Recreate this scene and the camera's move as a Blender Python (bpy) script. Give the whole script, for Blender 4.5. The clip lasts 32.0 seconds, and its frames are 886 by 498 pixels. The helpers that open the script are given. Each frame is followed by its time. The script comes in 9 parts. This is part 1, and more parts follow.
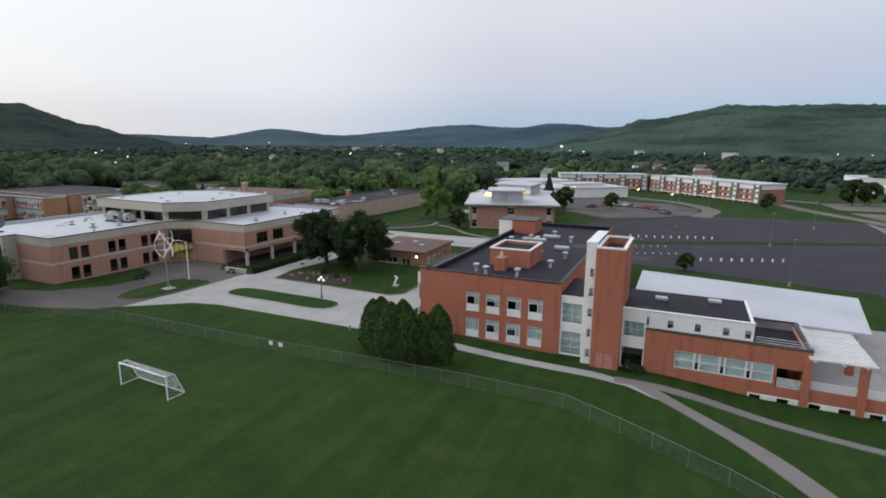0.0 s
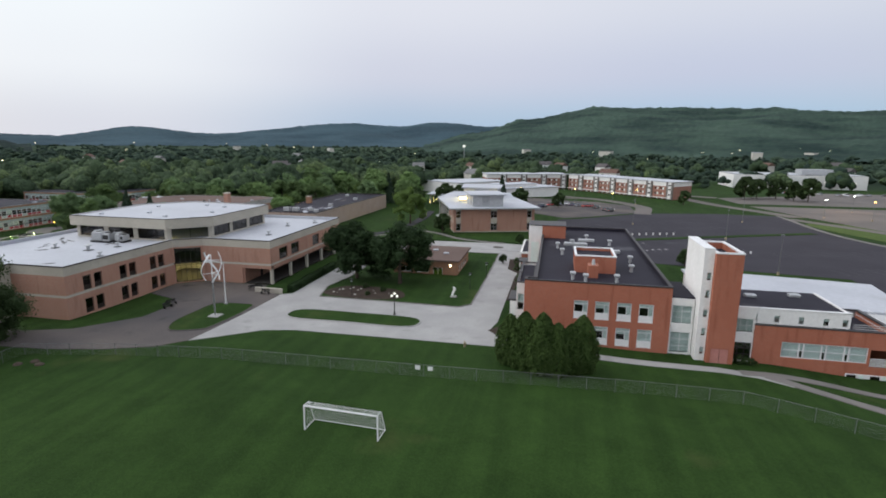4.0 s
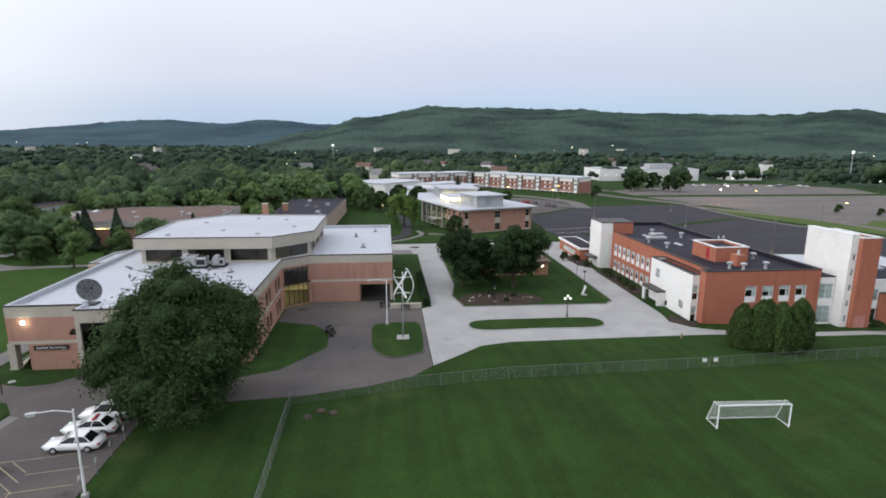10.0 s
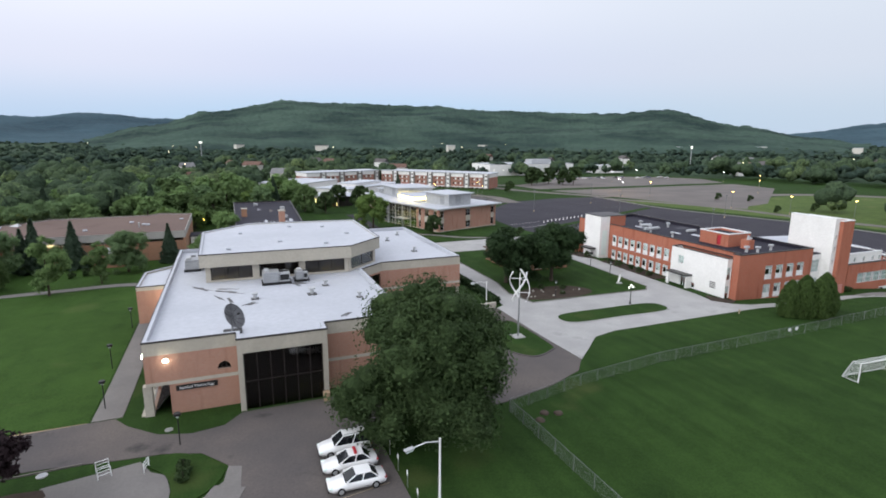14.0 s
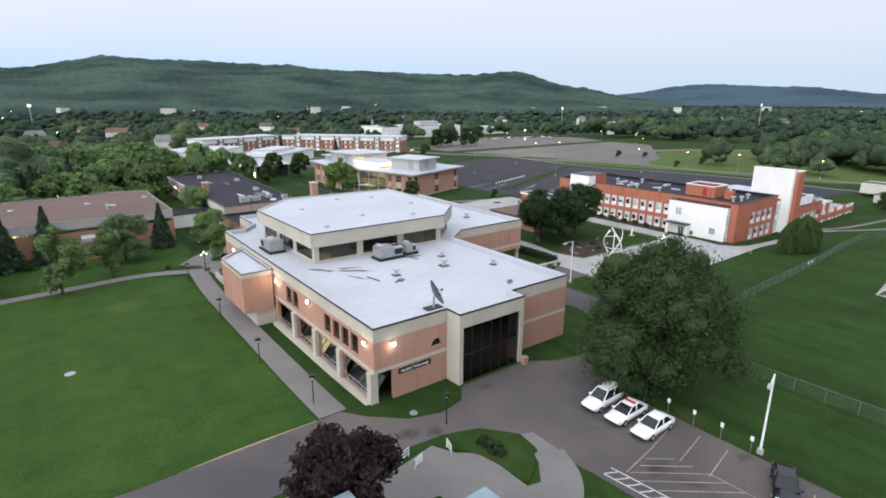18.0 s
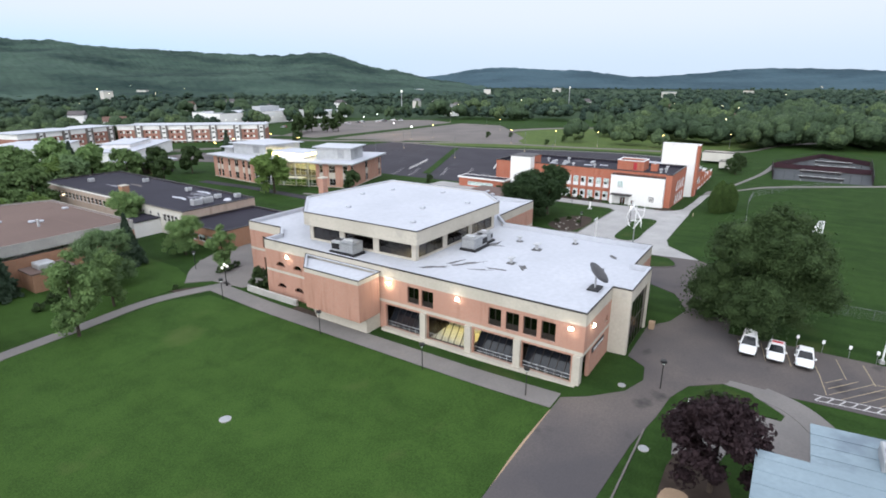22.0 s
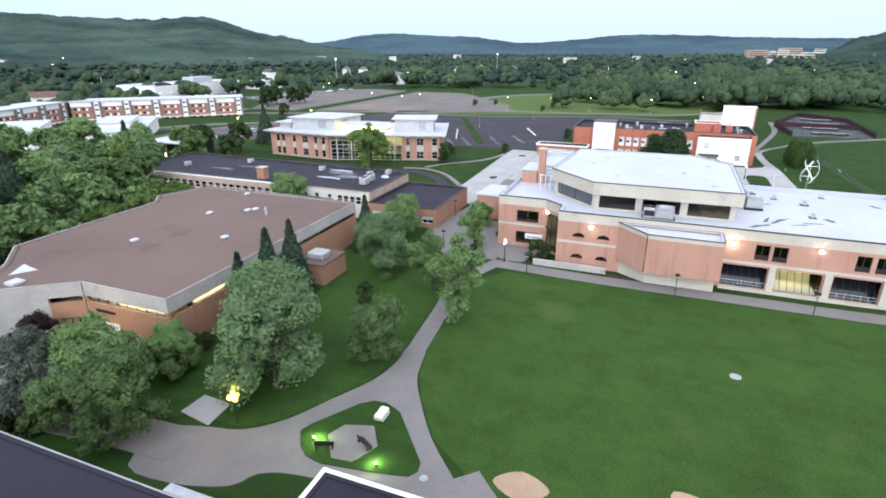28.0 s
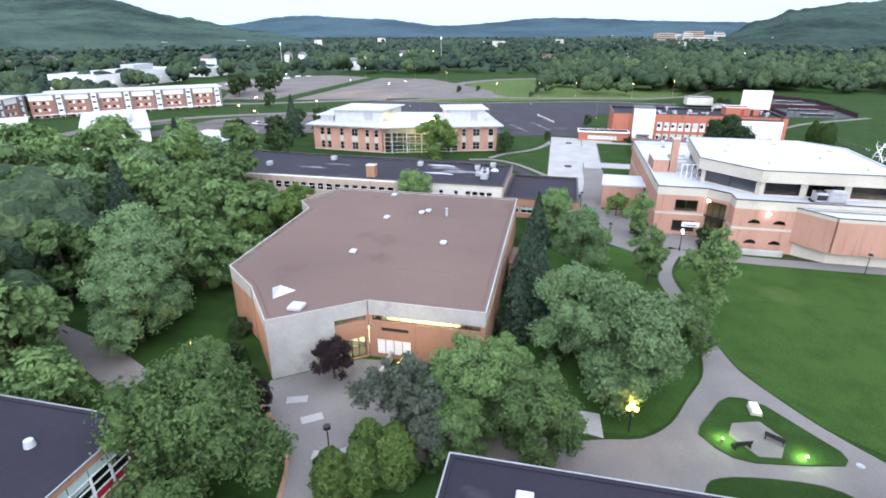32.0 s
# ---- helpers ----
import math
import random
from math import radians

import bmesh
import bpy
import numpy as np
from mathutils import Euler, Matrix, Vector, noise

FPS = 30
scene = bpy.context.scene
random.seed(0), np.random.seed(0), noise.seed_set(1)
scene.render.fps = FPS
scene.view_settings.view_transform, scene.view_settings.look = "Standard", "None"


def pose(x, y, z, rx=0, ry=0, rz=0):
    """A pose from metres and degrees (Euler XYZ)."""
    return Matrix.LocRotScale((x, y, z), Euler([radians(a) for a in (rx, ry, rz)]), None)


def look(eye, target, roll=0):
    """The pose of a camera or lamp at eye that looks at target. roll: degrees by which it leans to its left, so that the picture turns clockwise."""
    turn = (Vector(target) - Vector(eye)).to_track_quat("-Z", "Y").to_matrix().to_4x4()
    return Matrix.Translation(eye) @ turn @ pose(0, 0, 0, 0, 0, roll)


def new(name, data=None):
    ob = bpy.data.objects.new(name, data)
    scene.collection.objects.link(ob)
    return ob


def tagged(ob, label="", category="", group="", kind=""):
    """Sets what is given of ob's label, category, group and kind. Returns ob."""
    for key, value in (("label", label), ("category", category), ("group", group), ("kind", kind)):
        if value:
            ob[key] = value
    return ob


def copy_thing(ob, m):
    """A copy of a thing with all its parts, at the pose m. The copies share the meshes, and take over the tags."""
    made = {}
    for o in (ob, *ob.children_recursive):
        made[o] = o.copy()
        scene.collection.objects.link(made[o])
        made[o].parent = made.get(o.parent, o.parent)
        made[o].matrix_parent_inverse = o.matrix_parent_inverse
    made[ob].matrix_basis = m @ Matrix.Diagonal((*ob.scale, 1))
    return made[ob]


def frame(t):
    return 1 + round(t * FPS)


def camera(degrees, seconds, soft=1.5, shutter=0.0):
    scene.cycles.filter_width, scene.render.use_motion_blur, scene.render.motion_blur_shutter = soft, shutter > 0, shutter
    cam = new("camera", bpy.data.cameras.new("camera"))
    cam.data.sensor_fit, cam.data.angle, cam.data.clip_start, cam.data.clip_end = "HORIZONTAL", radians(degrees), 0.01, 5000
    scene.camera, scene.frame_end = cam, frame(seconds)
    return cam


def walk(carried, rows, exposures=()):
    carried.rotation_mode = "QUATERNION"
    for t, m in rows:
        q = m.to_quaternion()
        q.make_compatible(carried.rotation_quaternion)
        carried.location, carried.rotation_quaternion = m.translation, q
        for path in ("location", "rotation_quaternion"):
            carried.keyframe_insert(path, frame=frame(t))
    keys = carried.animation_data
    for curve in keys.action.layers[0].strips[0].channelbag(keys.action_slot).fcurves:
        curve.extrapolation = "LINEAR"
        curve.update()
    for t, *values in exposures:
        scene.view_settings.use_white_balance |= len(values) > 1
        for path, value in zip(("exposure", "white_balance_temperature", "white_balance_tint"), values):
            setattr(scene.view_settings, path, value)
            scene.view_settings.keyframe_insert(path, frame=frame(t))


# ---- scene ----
cam = camera(79.2, 32.0, 1.8)
METRES, EYE, TILT, LEAN, TURN = 300.0, 25.8, 0.0, 0.0, 24.3
ROWS = [
    (0.0, 0.0, 0.0, 0.0, 0.09, -11.26, -0.46),
    (0.5, -0.0108, 0.0004, 0.0007, -1.19, -11.29, -0.44),
    (1.0, -0.0221, 0.0012, 0.0014, -2.16, -11.31, -0.42),
    (1.5, -0.0338, 0.0024, 0.0022, -3.11, -11.33, -0.43),
    (2.0, -0.0463, 0.0039, 0.003, -3.82, -11.34, -0.42),
    (2.5, -0.0595, 0.0056, 0.0037, -4.29, -11.35, -0.44),
    (3.0, -0.0733, 0.0075, 0.0044, -7.34, -11.32, -0.44),
    (3.5, -0.0877, 0.01, 0.005, -10.33, -11.31, -0.45),
    (5.5, -0.1449, 0.0253, 0.0076, -14.95, -11.36, -0.36),
    (6.0, -0.1591, 0.0298, 0.0077, -15.11, -11.37, -0.35),
    (6.5, -0.1733, 0.0344, 0.0078, -16.39, -11.38, -0.33),
    (7.0, -0.1875, 0.0391, 0.0078, -19.31, -11.35, -0.33),
    (7.5, -0.2015, 0.0443, 0.0081, -23.23, -11.37, -0.29),
    (8.0, -0.2155, 0.0503, 0.0085, -25.59, -11.38, -0.24),
    (8.5, -0.2288, 0.0573, 0.0085, -27.27, -11.37, -0.25),
    (9.0, -0.2426, 0.0642, 0.0088, -28.16, -11.41, -0.25),
    (9.5, -0.2563, 0.0714, 0.009, -28.95, -11.43, -0.27),
    (10.0, -0.2695, 0.0794, 0.0091, -30.38, -11.44, -0.27),
    (10.5, -0.2827, 0.0873, 0.0096, -32.27, -11.44, -0.21),
    (11.0, -0.2958, 0.0958, 0.0097, -33.97, -11.42, -0.22),
    (11.5, -0.3085, 0.1043, 0.0101, -34.94, -11.43, -0.23),
    (12.0, -0.3216, 0.113, 0.0111, -35.92, -11.42, -0.22),
    (12.5, -0.3339, 0.1223, 0.0119, -38.09, -11.45, -0.21),
    (13.0, -0.3461, 0.1319, 0.0123, -41.33, -11.41, -0.28),
    (13.5, -0.3579, 0.1421, 0.0123, -44.33, -11.52, -0.24),
    (14.0, -0.3696, 0.1528, 0.0126, -45.8, -11.8, -0.27),
    (14.5, -0.3806, 0.164, 0.0128, -46.43, -12.08, -0.26),
    (16.5, -0.4222, 0.2107, 0.0139, -55.37, -14.11, -0.19),
    (17.0, -0.4313, 0.2236, 0.0142, -58.81, -14.63, -0.2),
    (17.5, -0.4396, 0.2369, 0.0146, -59.89, -15.17, -0.19),
    (18.0, -0.4473, 0.2505, 0.0151, -61.33, -15.69, -0.18),
    (18.5, -0.4548, 0.2643, 0.0156, -63.33, -16.23, -0.16),
    (19.0, -0.4618, 0.2784, 0.016, -66.17, -16.74, -0.15),
    (19.5, -0.4684, 0.2929, 0.0163, -70.25, -17.24, -0.18),
    (20.0, -0.4743, 0.3077, 0.0167, -74.22, -17.39, -0.16),
    (20.5, -0.4793, 0.3229, 0.0171, -76.19, -17.38, -0.16),
    (21.0, -0.4835, 0.3384, 0.0176, -77.63, -17.37, -0.15),
    (21.5, -0.4873, 0.3541, 0.018, -79.43, -17.37, -0.14),
    (22.0, -0.4904, 0.3702, 0.0182, -81.18, -17.39, -0.19),
    (22.5, -0.4932, 0.3863, 0.0186, -82.08, -17.4, -0.18),
    (23.0, -0.4955, 0.4026, 0.0187, -82.32, -17.47, -0.16),
    (23.5, -0.4973, 0.4189, 0.0187, -82.35, -17.6, -0.14),
    (24.0, -0.4992, 0.4355, 0.0188, -82.3, -17.78, -0.19),
    (24.5, -0.5011, 0.4523, 0.0189, -82.25, -17.79, -0.21),
    (26.5, -0.5075, 0.5189, 0.019, -90.48, -18.43, 0.04),
    (27.0, -0.5075, 0.5361, 0.0192, -91.87, -18.99, 0.02),
    (27.5, -0.5068, 0.5532, 0.0194, -92.53, -19.79, 0.01),
    (28.0, -0.5056, 0.5702, 0.0196, -93.02, -20.58, 0.0),
    (28.5, -0.5041, 0.5871, 0.0199, -94.48, -21.37, 0.01),
    (29.0, -0.5022, 0.6042, 0.02, -96.47, -22.12, -0.03),
    (29.5, -0.5, 0.6212, 0.0205, -97.39, -22.17, -0.03),
    (30.0, -0.4971, 0.638, 0.0213, -98.08, -22.18, -0.03),
    (30.5, -0.494, 0.6549, 0.0223, -98.57, -22.19, -0.05),
    (31.0, -0.4907, 0.6716, 0.0231, -99.64, -22.18, -0.04),
    (31.5, -0.4872, 0.6883, 0.0239, -100.72, -22.19, -0.04),
    (32.0, -0.4833, 0.7051, 0.0249, -101.76, -22.19, -0.05),
]
walk(cam, [(t, pose(0, 0, EYE, TILT, LEAN, TURN) @ pose(METRES * x, METRES * y, METRES * z, 90 + pitch, roll, yaw)) for t, x, y, z, yaw, pitch, roll in ROWS],
     exposures=[(0, -0.07, 6200, 9), (6, 0.05, 6200, 9), (9, 0.15, 6180, 10), (13, 0.26, 6120, 10), (18, 0.45, 6080, 10), (20, 0.56, 6050, 10), (24, 0.58, 5980, 10), (28, 0.83, 5790, 11), (32, 1.07, 5640, 12)])

# ---- world and light: clear sky just after sunset, glow low in the west ----
GLOW_YAW = 100.0
world = bpy.data.worlds.new("dusk_sky")
scene.world = world
world.use_nodes = True
wn, wl = world.node_tree.nodes, world.node_tree.links
wn.clear()
sky = wn.new("ShaderNodeTexSky")
sky.sky_type = "NISHITA"
sky.sun_disc = False
sky.sun_elevation = radians(3.0)
sky.sun_rotation = radians(-GLOW_YAW)
sky.altitude, sky.air_density, sky.dust_density, sky.ozone_density = 250, 1.0, 0.6, 1.0
# after sunset: blue shadow band along the eastern horizon, lilac over it, pale above; cream to white in the west
coord = wn.new("ShaderNodeTexCoord")
west = wn.new("ShaderNodeVectorMath")
west.operation = "DOT_PRODUCT"
west.inputs[1].default_value = (-math.sin(radians(GLOW_YAW)), math.cos(radians(GLOW_YAW)), 0)
wl.new(coord.outputs["Generated"], west.inputs[0])
half = wn.new("ShaderNodeMapRange")
half.inputs["From Min"].default_value, half.inputs["From Max"].default_value = -1, 1
wl.new(west.outputs["Value"], half.inputs["Value"])
height = wn.new("ShaderNodeSeparateXYZ")
wl.new(coord.outputs["Generated"], height.inputs[0])


def round_sky(stops):
    """Colours round the horizon from east (0) to west (1)."""
    ramp = wn.new("ShaderNodeValToRGB")
    ramp.color_ramp.interpolation = "EASE"
    for k, (pos, col) in enumerate(stops):
        el = ramp.color_ramp.elements[k] if k < 2 else ramp.color_ramp.elements.new(pos)
        el.position, el.color = pos, (*[c / 10 for c in col], 1)
    wl.new(half.outputs["Result"], ramp.inputs["Fac"])
    return ramp.outputs["Color"]


def by_height(lo, hi, a, b):
    f = wn.new("ShaderNodeMapRange")
    f.interpolation_type = "SMOOTHSTEP"
    f.inputs["From Min"].default_value, f.inputs["From Max"].default_value = lo, hi
    wl.new(height.outputs["Z"], f.inputs["Value"])
    mx = wn.new("ShaderNodeMix")
    mx.data_type = "RGBA"
    wl.new(f.outputs["Result"], mx.inputs["Factor"])
    wl.new(a, mx.inputs["A"])
    wl.new(b, mx.inputs["B"])
    return mx.outputs["Result"]


low_sky = round_sky(((0.0, (3.45, 4.05, 4.7)), (0.28, (3.0, 4.2, 5.3)), (0.55, (3.3, 4.1, 5.1)), (0.78, (5.4, 5.4, 5.8)), (1.0, (6.9, 6.3, 5.6))))
mid_sky = round_sky(((0.0, (4.2, 4.4, 4.85)), (0.28, (4.25, 4.45, 5.35)), (0.55, (4.8, 4.85, 5.5)), (0.78, (6.6, 6.6, 6.7)), (1.0, (8.0, 7.7, 7.2))))
high_sky = round_sky(((0.0, (4.6, 4.8, 5.1)), (0.28, (5.3, 5.35, 5.8)), (0.55, (5.8, 5.75, 6.1)), (0.78, (7.0, 7.1, 7.1)), (1.0, (8.4, 8.4, 8.2))))
dome = by_height(0.1, 0.24, by_height(0.02, 0.12, low_sky, mid_sky), high_sky)
rise = wn.new("ShaderNodeMapRange")
rise.interpolation_type = "SMOOTHSTEP"
for k, v in (("From Min", 0.25), ("From Max", 0.95), ("To Min", 10.0), ("To Max", 15.0)):
    rise.inputs[k].default_value = v
wl.new(height.outputs["Z"], rise.inputs["Value"])
full = wn.new("ShaderNodeVectorMath")
full.operation = "SCALE"
wl.new(dome, full.inputs[0])
wl.new(rise.outputs["Result"], full.inputs["Scale"])
pale = wn.new("ShaderNodeMix")
pale.data_type = "RGBA"
pale.inputs["Factor"].default_value = 0.95
wl.new(sky.outputs["Color"], pale.inputs["A"])
wl.new(full.outputs["Vector"], pale.inputs["B"])
back = wn.new("ShaderNodeBackground")
back.inputs["Strength"].default_value = 0.14
wout = wn.new("ShaderNodeOutputWorld")
wl.new(pale.outputs["Result"], back.inputs["Color"])
wl.new(back.outputs["Background"], wout.inputs["Surface"])

sun = new("sun", bpy.data.lights.new("sun", "SUN"))
sun.data.energy, sun.data.angle, sun.data.color = 1.5, radians(60), (1.0, 0.96, 0.95)
sun.matrix_world = look((0, 0, 0), (math.sin(radians(GLOW_YAW)), -math.cos(radians(GLOW_YAW)), -0.5))
scene.view_settings.exposure = 0.0


# ---- materials ----
def nodes_of(name):
    m = bpy.data.materials.new(name)
    m.use_nodes = True
    n = m.node_tree.nodes
    return m, n, m.node_tree.links, n["Principled BSDF"]


def mixed(n, l, fac, a, b, blend="MIX"):
    mx = n.new("ShaderNodeMix")
    mx.data_type, mx.blend_type = "RGBA", blend
    for sock, v in (("Factor", fac), ("A", a), ("B", b)):
        if isinstance(v, (int, float)):
            mx.inputs[sock].default_value = v
        elif isinstance(v, tuple):
            mx.inputs[sock].default_value = (*v, 1)
        else:
            l.new(v, mx.inputs[sock])
    return mx.outputs["Result"]


def noise_fac(n, l, where, scale, detail=4, lo=0.35, hi=0.65):
    t = n.new("ShaderNodeTexNoise")
    t.inputs["Scale"].default_value, t.inputs["Detail"].default_value = scale, detail
    l.new(where, t.inputs["Vector"])
    r = n.new("ShaderNodeMapRange")
    r.inputs["From Min"].default_value, r.inputs["From Max"].default_value = lo, hi
    l.new(t.outputs["Fac"], r.inputs["Value"])
    return r.outputs["Result"]


def bumped(n, l, bsdf, height, strength, dist):
    b = n.new("ShaderNodeBump")
    b.inputs["Strength"].default_value, b.inputs["Distance"].default_value = strength, dist
    l.new(height, b.inputs["Height"])
    l.new(b.outputs["Normal"], bsdf.inputs["Normal"])


def surface(name, base, dark, coarse=0.15, fine=3.0, rough=0.85, metal=0.0, bump=0.3, stain=None, stain_scale=0.4, stain_lo=0.6, each=0.0):
    """Weathered surface: tone varies at two scales, with an optional stain colour."""
    m, n, l, s = nodes_of(name)
    p = n.new("ShaderNodeNewGeometry").outputs["Position"]
    big = noise_fac(n, l, p, coarse, 3)
    small = noise_fac(n, l, p, fine, 5, 0.3, 0.7)
    c = mixed(n, l, big, base, dark)
    c = mixed(n, l, small, c, tuple(v * 0.82 for v in dark))
    c = mixed(n, l, 0.45, mixed(n, l, big, base, dark), c)
    if stain:
        c = mixed(n, l, noise_fac(n, l, p, stain_scale, 6, stain_lo, stain_lo + 0.12), c, stain)
    if each:
        r = n.new("ShaderNodeObjectInfo").outputs["Random"]
        mr = n.new("ShaderNodeMapRange")
        mr.inputs["To Min"].default_value, mr.inputs["To Max"].default_value = 1 - each, 1 + each
        l.new(r, mr.inputs["Value"])
        hv = n.new("ShaderNodeHueSaturation")
        l.new(mr.outputs["Result"], hv.inputs["Value"])
        l.new(c, hv.inputs["Color"])
        c = hv.outputs["Color"]
    l.new(c, s.inputs["Base Color"])
    s.inputs["Roughness"].default_value, s.inputs["Metallic"].default_value = rough, metal
    s.inputs["Specular IOR Level"].default_value = 0.15 if rough > 0.65 else 0.5
    if bump:
        bumped(n, l, s, small, bump, 0.02)
    return m


def brickwork(name, base, dark, mortar):
    m, n, l, s = nodes_of(name)
    p = n.new("ShaderNodeNewGeometry").outputs["Position"]
    sep = n.new("ShaderNodeSeparateXYZ")
    l.new(p, sep.inputs[0])
    add = n.new("ShaderNodeMath")
    l.new(sep.outputs["X"], add.inputs[0])
    l.new(sep.outputs["Y"], add.inputs[1])
    com = n.new("ShaderNodeCombineXYZ")
    l.new(add.outputs[0], com.inputs["X"])
    l.new(sep.outputs["Z"], com.inputs["Y"])
    b = n.new("ShaderNodeTexBrick")
    l.new(com.outputs[0], b.inputs["Vector"])
    for k, v in (("Scale", 1.0), ("Mortar Size", 0.008), ("Brick Width", 0.3), ("Row Height", 0.1), ("Bias", -0.1)):
        b.inputs[k].default_value = v
    b.inputs["Color1"].default_value, b.inputs["Color2"].default_value, b.inputs["Mortar"].default_value = (*base, 1), (*dark, 1), (*mortar, 1)
    big = noise_fac(n, l, p, 0.25, 4)
    c = mixed(n, l, big, b.outputs["Color"], tuple(v * 0.8 for v in base))
    c = mixed(n, l, 0.5, b.outputs["Color"], c)
    sc = n.new("ShaderNodeVectorMath")
    sc.operation = "MULTIPLY"
    sc.inputs[1].default_value = (1.4, 1.4, 0.15)
    l.new(p, sc.inputs[0])
    streak = noise_fac(n, l, sc.outputs[0], 1.0, 4, 0.55, 0.8)
    c = mixed(n, l, streak, c, tuple(v * 0.62 for v in base))
    l.new(c, s.inputs["Base Color"])
    s.inputs["Roughness"].default_value = 0.88
    s.inputs["Specular IOR Level"].default_value = 0.15
    bumped(n, l, s, b.outputs["Fac"], -0.4, 0.01)
    return m


def plain(name, c, rough=0.5, metal=0.0):
    m, n, l, s = nodes_of(name)
    s.inputs["Base Color"].default_value = (*c, 1)
    s.inputs["Roughness"].default_value, s.inputs["Metallic"].default_value = rough, metal
    return m


def glow(name, c, strength):
    m, n, l, s = nodes_of(name)
    s.inputs["Base Color"].default_value = (*c, 1)
    s.inputs["Emission Color"].default_value = (*c, 1)
    s.inputs["Emission Strength"].default_value = strength
    return m


def glass(name, tint, rough=0.03):
    m, n, l, s = nodes_of(name)
    s.inputs["Base Color"].default_value = (*tint, 1)
    s.inputs["Roughness"].default_value = rough
    s.inputs["IOR"].default_value = 1.5
    s.inputs["Transmission Weight"].default_value = 1.0
    return m


def foliage(name, base, dark, spread=0.3):
    """Leaf masses: every clump has its own tone, leaves break up its surface, gaps carry shade in the colour, a little
    light comes through.
    """
    m, n, l, s = nodes_of(name)
    p = n.new("ShaderNodeNewGeometry").outputs["Position"]
    at = n.new("ShaderNodeAttribute")
    at.attribute_name = "tone"
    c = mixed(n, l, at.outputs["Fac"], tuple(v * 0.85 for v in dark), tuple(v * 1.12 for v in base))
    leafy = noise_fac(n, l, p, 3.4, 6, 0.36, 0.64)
    gap_shade = noise_fac(n, l, p, 1.0, 3, 0.5, 0.7)
    # shade among leaves and in gaps of the crown, put into the colour
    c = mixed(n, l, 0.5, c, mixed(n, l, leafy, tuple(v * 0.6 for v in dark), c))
    c = mixed(n, l, gap_shade, c, tuple(v * 0.85 for v in dark))
    mr = n.new("ShaderNodeMapRange")
    mr.inputs["To Min"].default_value, mr.inputs["To Max"].default_value = 1 - spread, 1 + spread
    l.new(n.new("ShaderNodeObjectInfo").outputs["Random"], mr.inputs["Value"])
    hv = n.new("ShaderNodeHueSaturation")
    l.new(mr.outputs["Result"], hv.inputs["Value"])
    l.new(c, hv.inputs["Color"])
    l.new(hv.outputs["Color"], s.inputs["Base Color"])
    s.inputs["Roughness"].default_value = 0.7
    s.inputs["Specular IOR Level"].default_value = 0.1
    bumped(n, l, s, leafy, 0.9, 0.2)
    tr = n.new("ShaderNodeBsdfTranslucent")
    l.new(hv.outputs["Color"], tr.inputs["Color"])
    mx = n.new("ShaderNodeMixShader")
    mx.inputs[0].default_value = 0.25
    l.new(s.outputs[0], mx.inputs[1])
    l.new(tr.outputs[0], mx.inputs[2])
    l.new(mx.outputs[0], n["Material Output"].inputs["Surface"])
    return m


def lawn(name, base, dark, dry, mow):
    """Mown turf: blades, soft patches, worn dry spots and faint mowing stripes."""
    m, n, l, s = nodes_of(name)
    p = n.new("ShaderNodeNewGeometry").outputs["Position"]
    big = noise_fac(n, l, p, 0.035, 5)
    mid = noise_fac(n, l, p, 0.35, 5)
    fine = noise_fac(n, l, p, 6.0, 6, 0.3, 0.7)
    c = mixed(n, l, big, base, dark)
    c = mixed(n, l, 0.4, c, mixed(n, l, mid, base, dark))
    c = mixed(n, l, 0.45, c, mixed(n, l, fine, tuple(v * 1.35 for v in base), tuple(v * 0.55 for v in dark)))
    sx = n.new("ShaderNodeVectorMath")
    sx.operation = "MULTIPLY"
    sx.inputs[1].default_value = (1.0, 0.04, 0.04)
    l.new(p, sx.inputs[0])
    stripes = noise_fac(n, l, sx.outputs[0], 0.55, 2, 0.4, 0.6)
    c = mixed(n, l, mow, c, mixed(n, l, stripes, tuple(v * 1.5 for v in base), tuple(v * 0.6 for v in dark)))
    drag = n.new("ShaderNodeTexNoise")
    for k, v in (("Scale", 0.2), ("Detail", 8.0), ("Roughness", 0.68), ("Distortion", 0.5)):
        drag.inputs[k].default_value = v
    l.new(p, drag.inputs["Vector"])
    dr = n.new("ShaderNodeMapRange")
    dr.inputs["From Min"].default_value, dr.inputs["From Max"].default_value = 0.36, 0.66
    l.new(drag.outputs["Fac"], dr.inputs["Value"])
    c = mixed(n, l, 0.2, c, mixed(n, l, dr.outputs["Result"], tuple(v * 0.55 for v in dark), tuple(v * 1.5 for v in base)))
    c = mixed(n, l, noise_fac(n, l, p, 0.1, 6, 0.62, 0.85), c, dry)
    l.new(c, s.inputs["Base Color"])
    s.inputs["Roughness"].default_value = 0.9
    s.inputs["Specular IOR Level"].default_value = 0.06
    bumped(n, l, s, fine, 0.5, 0.05)
    return m


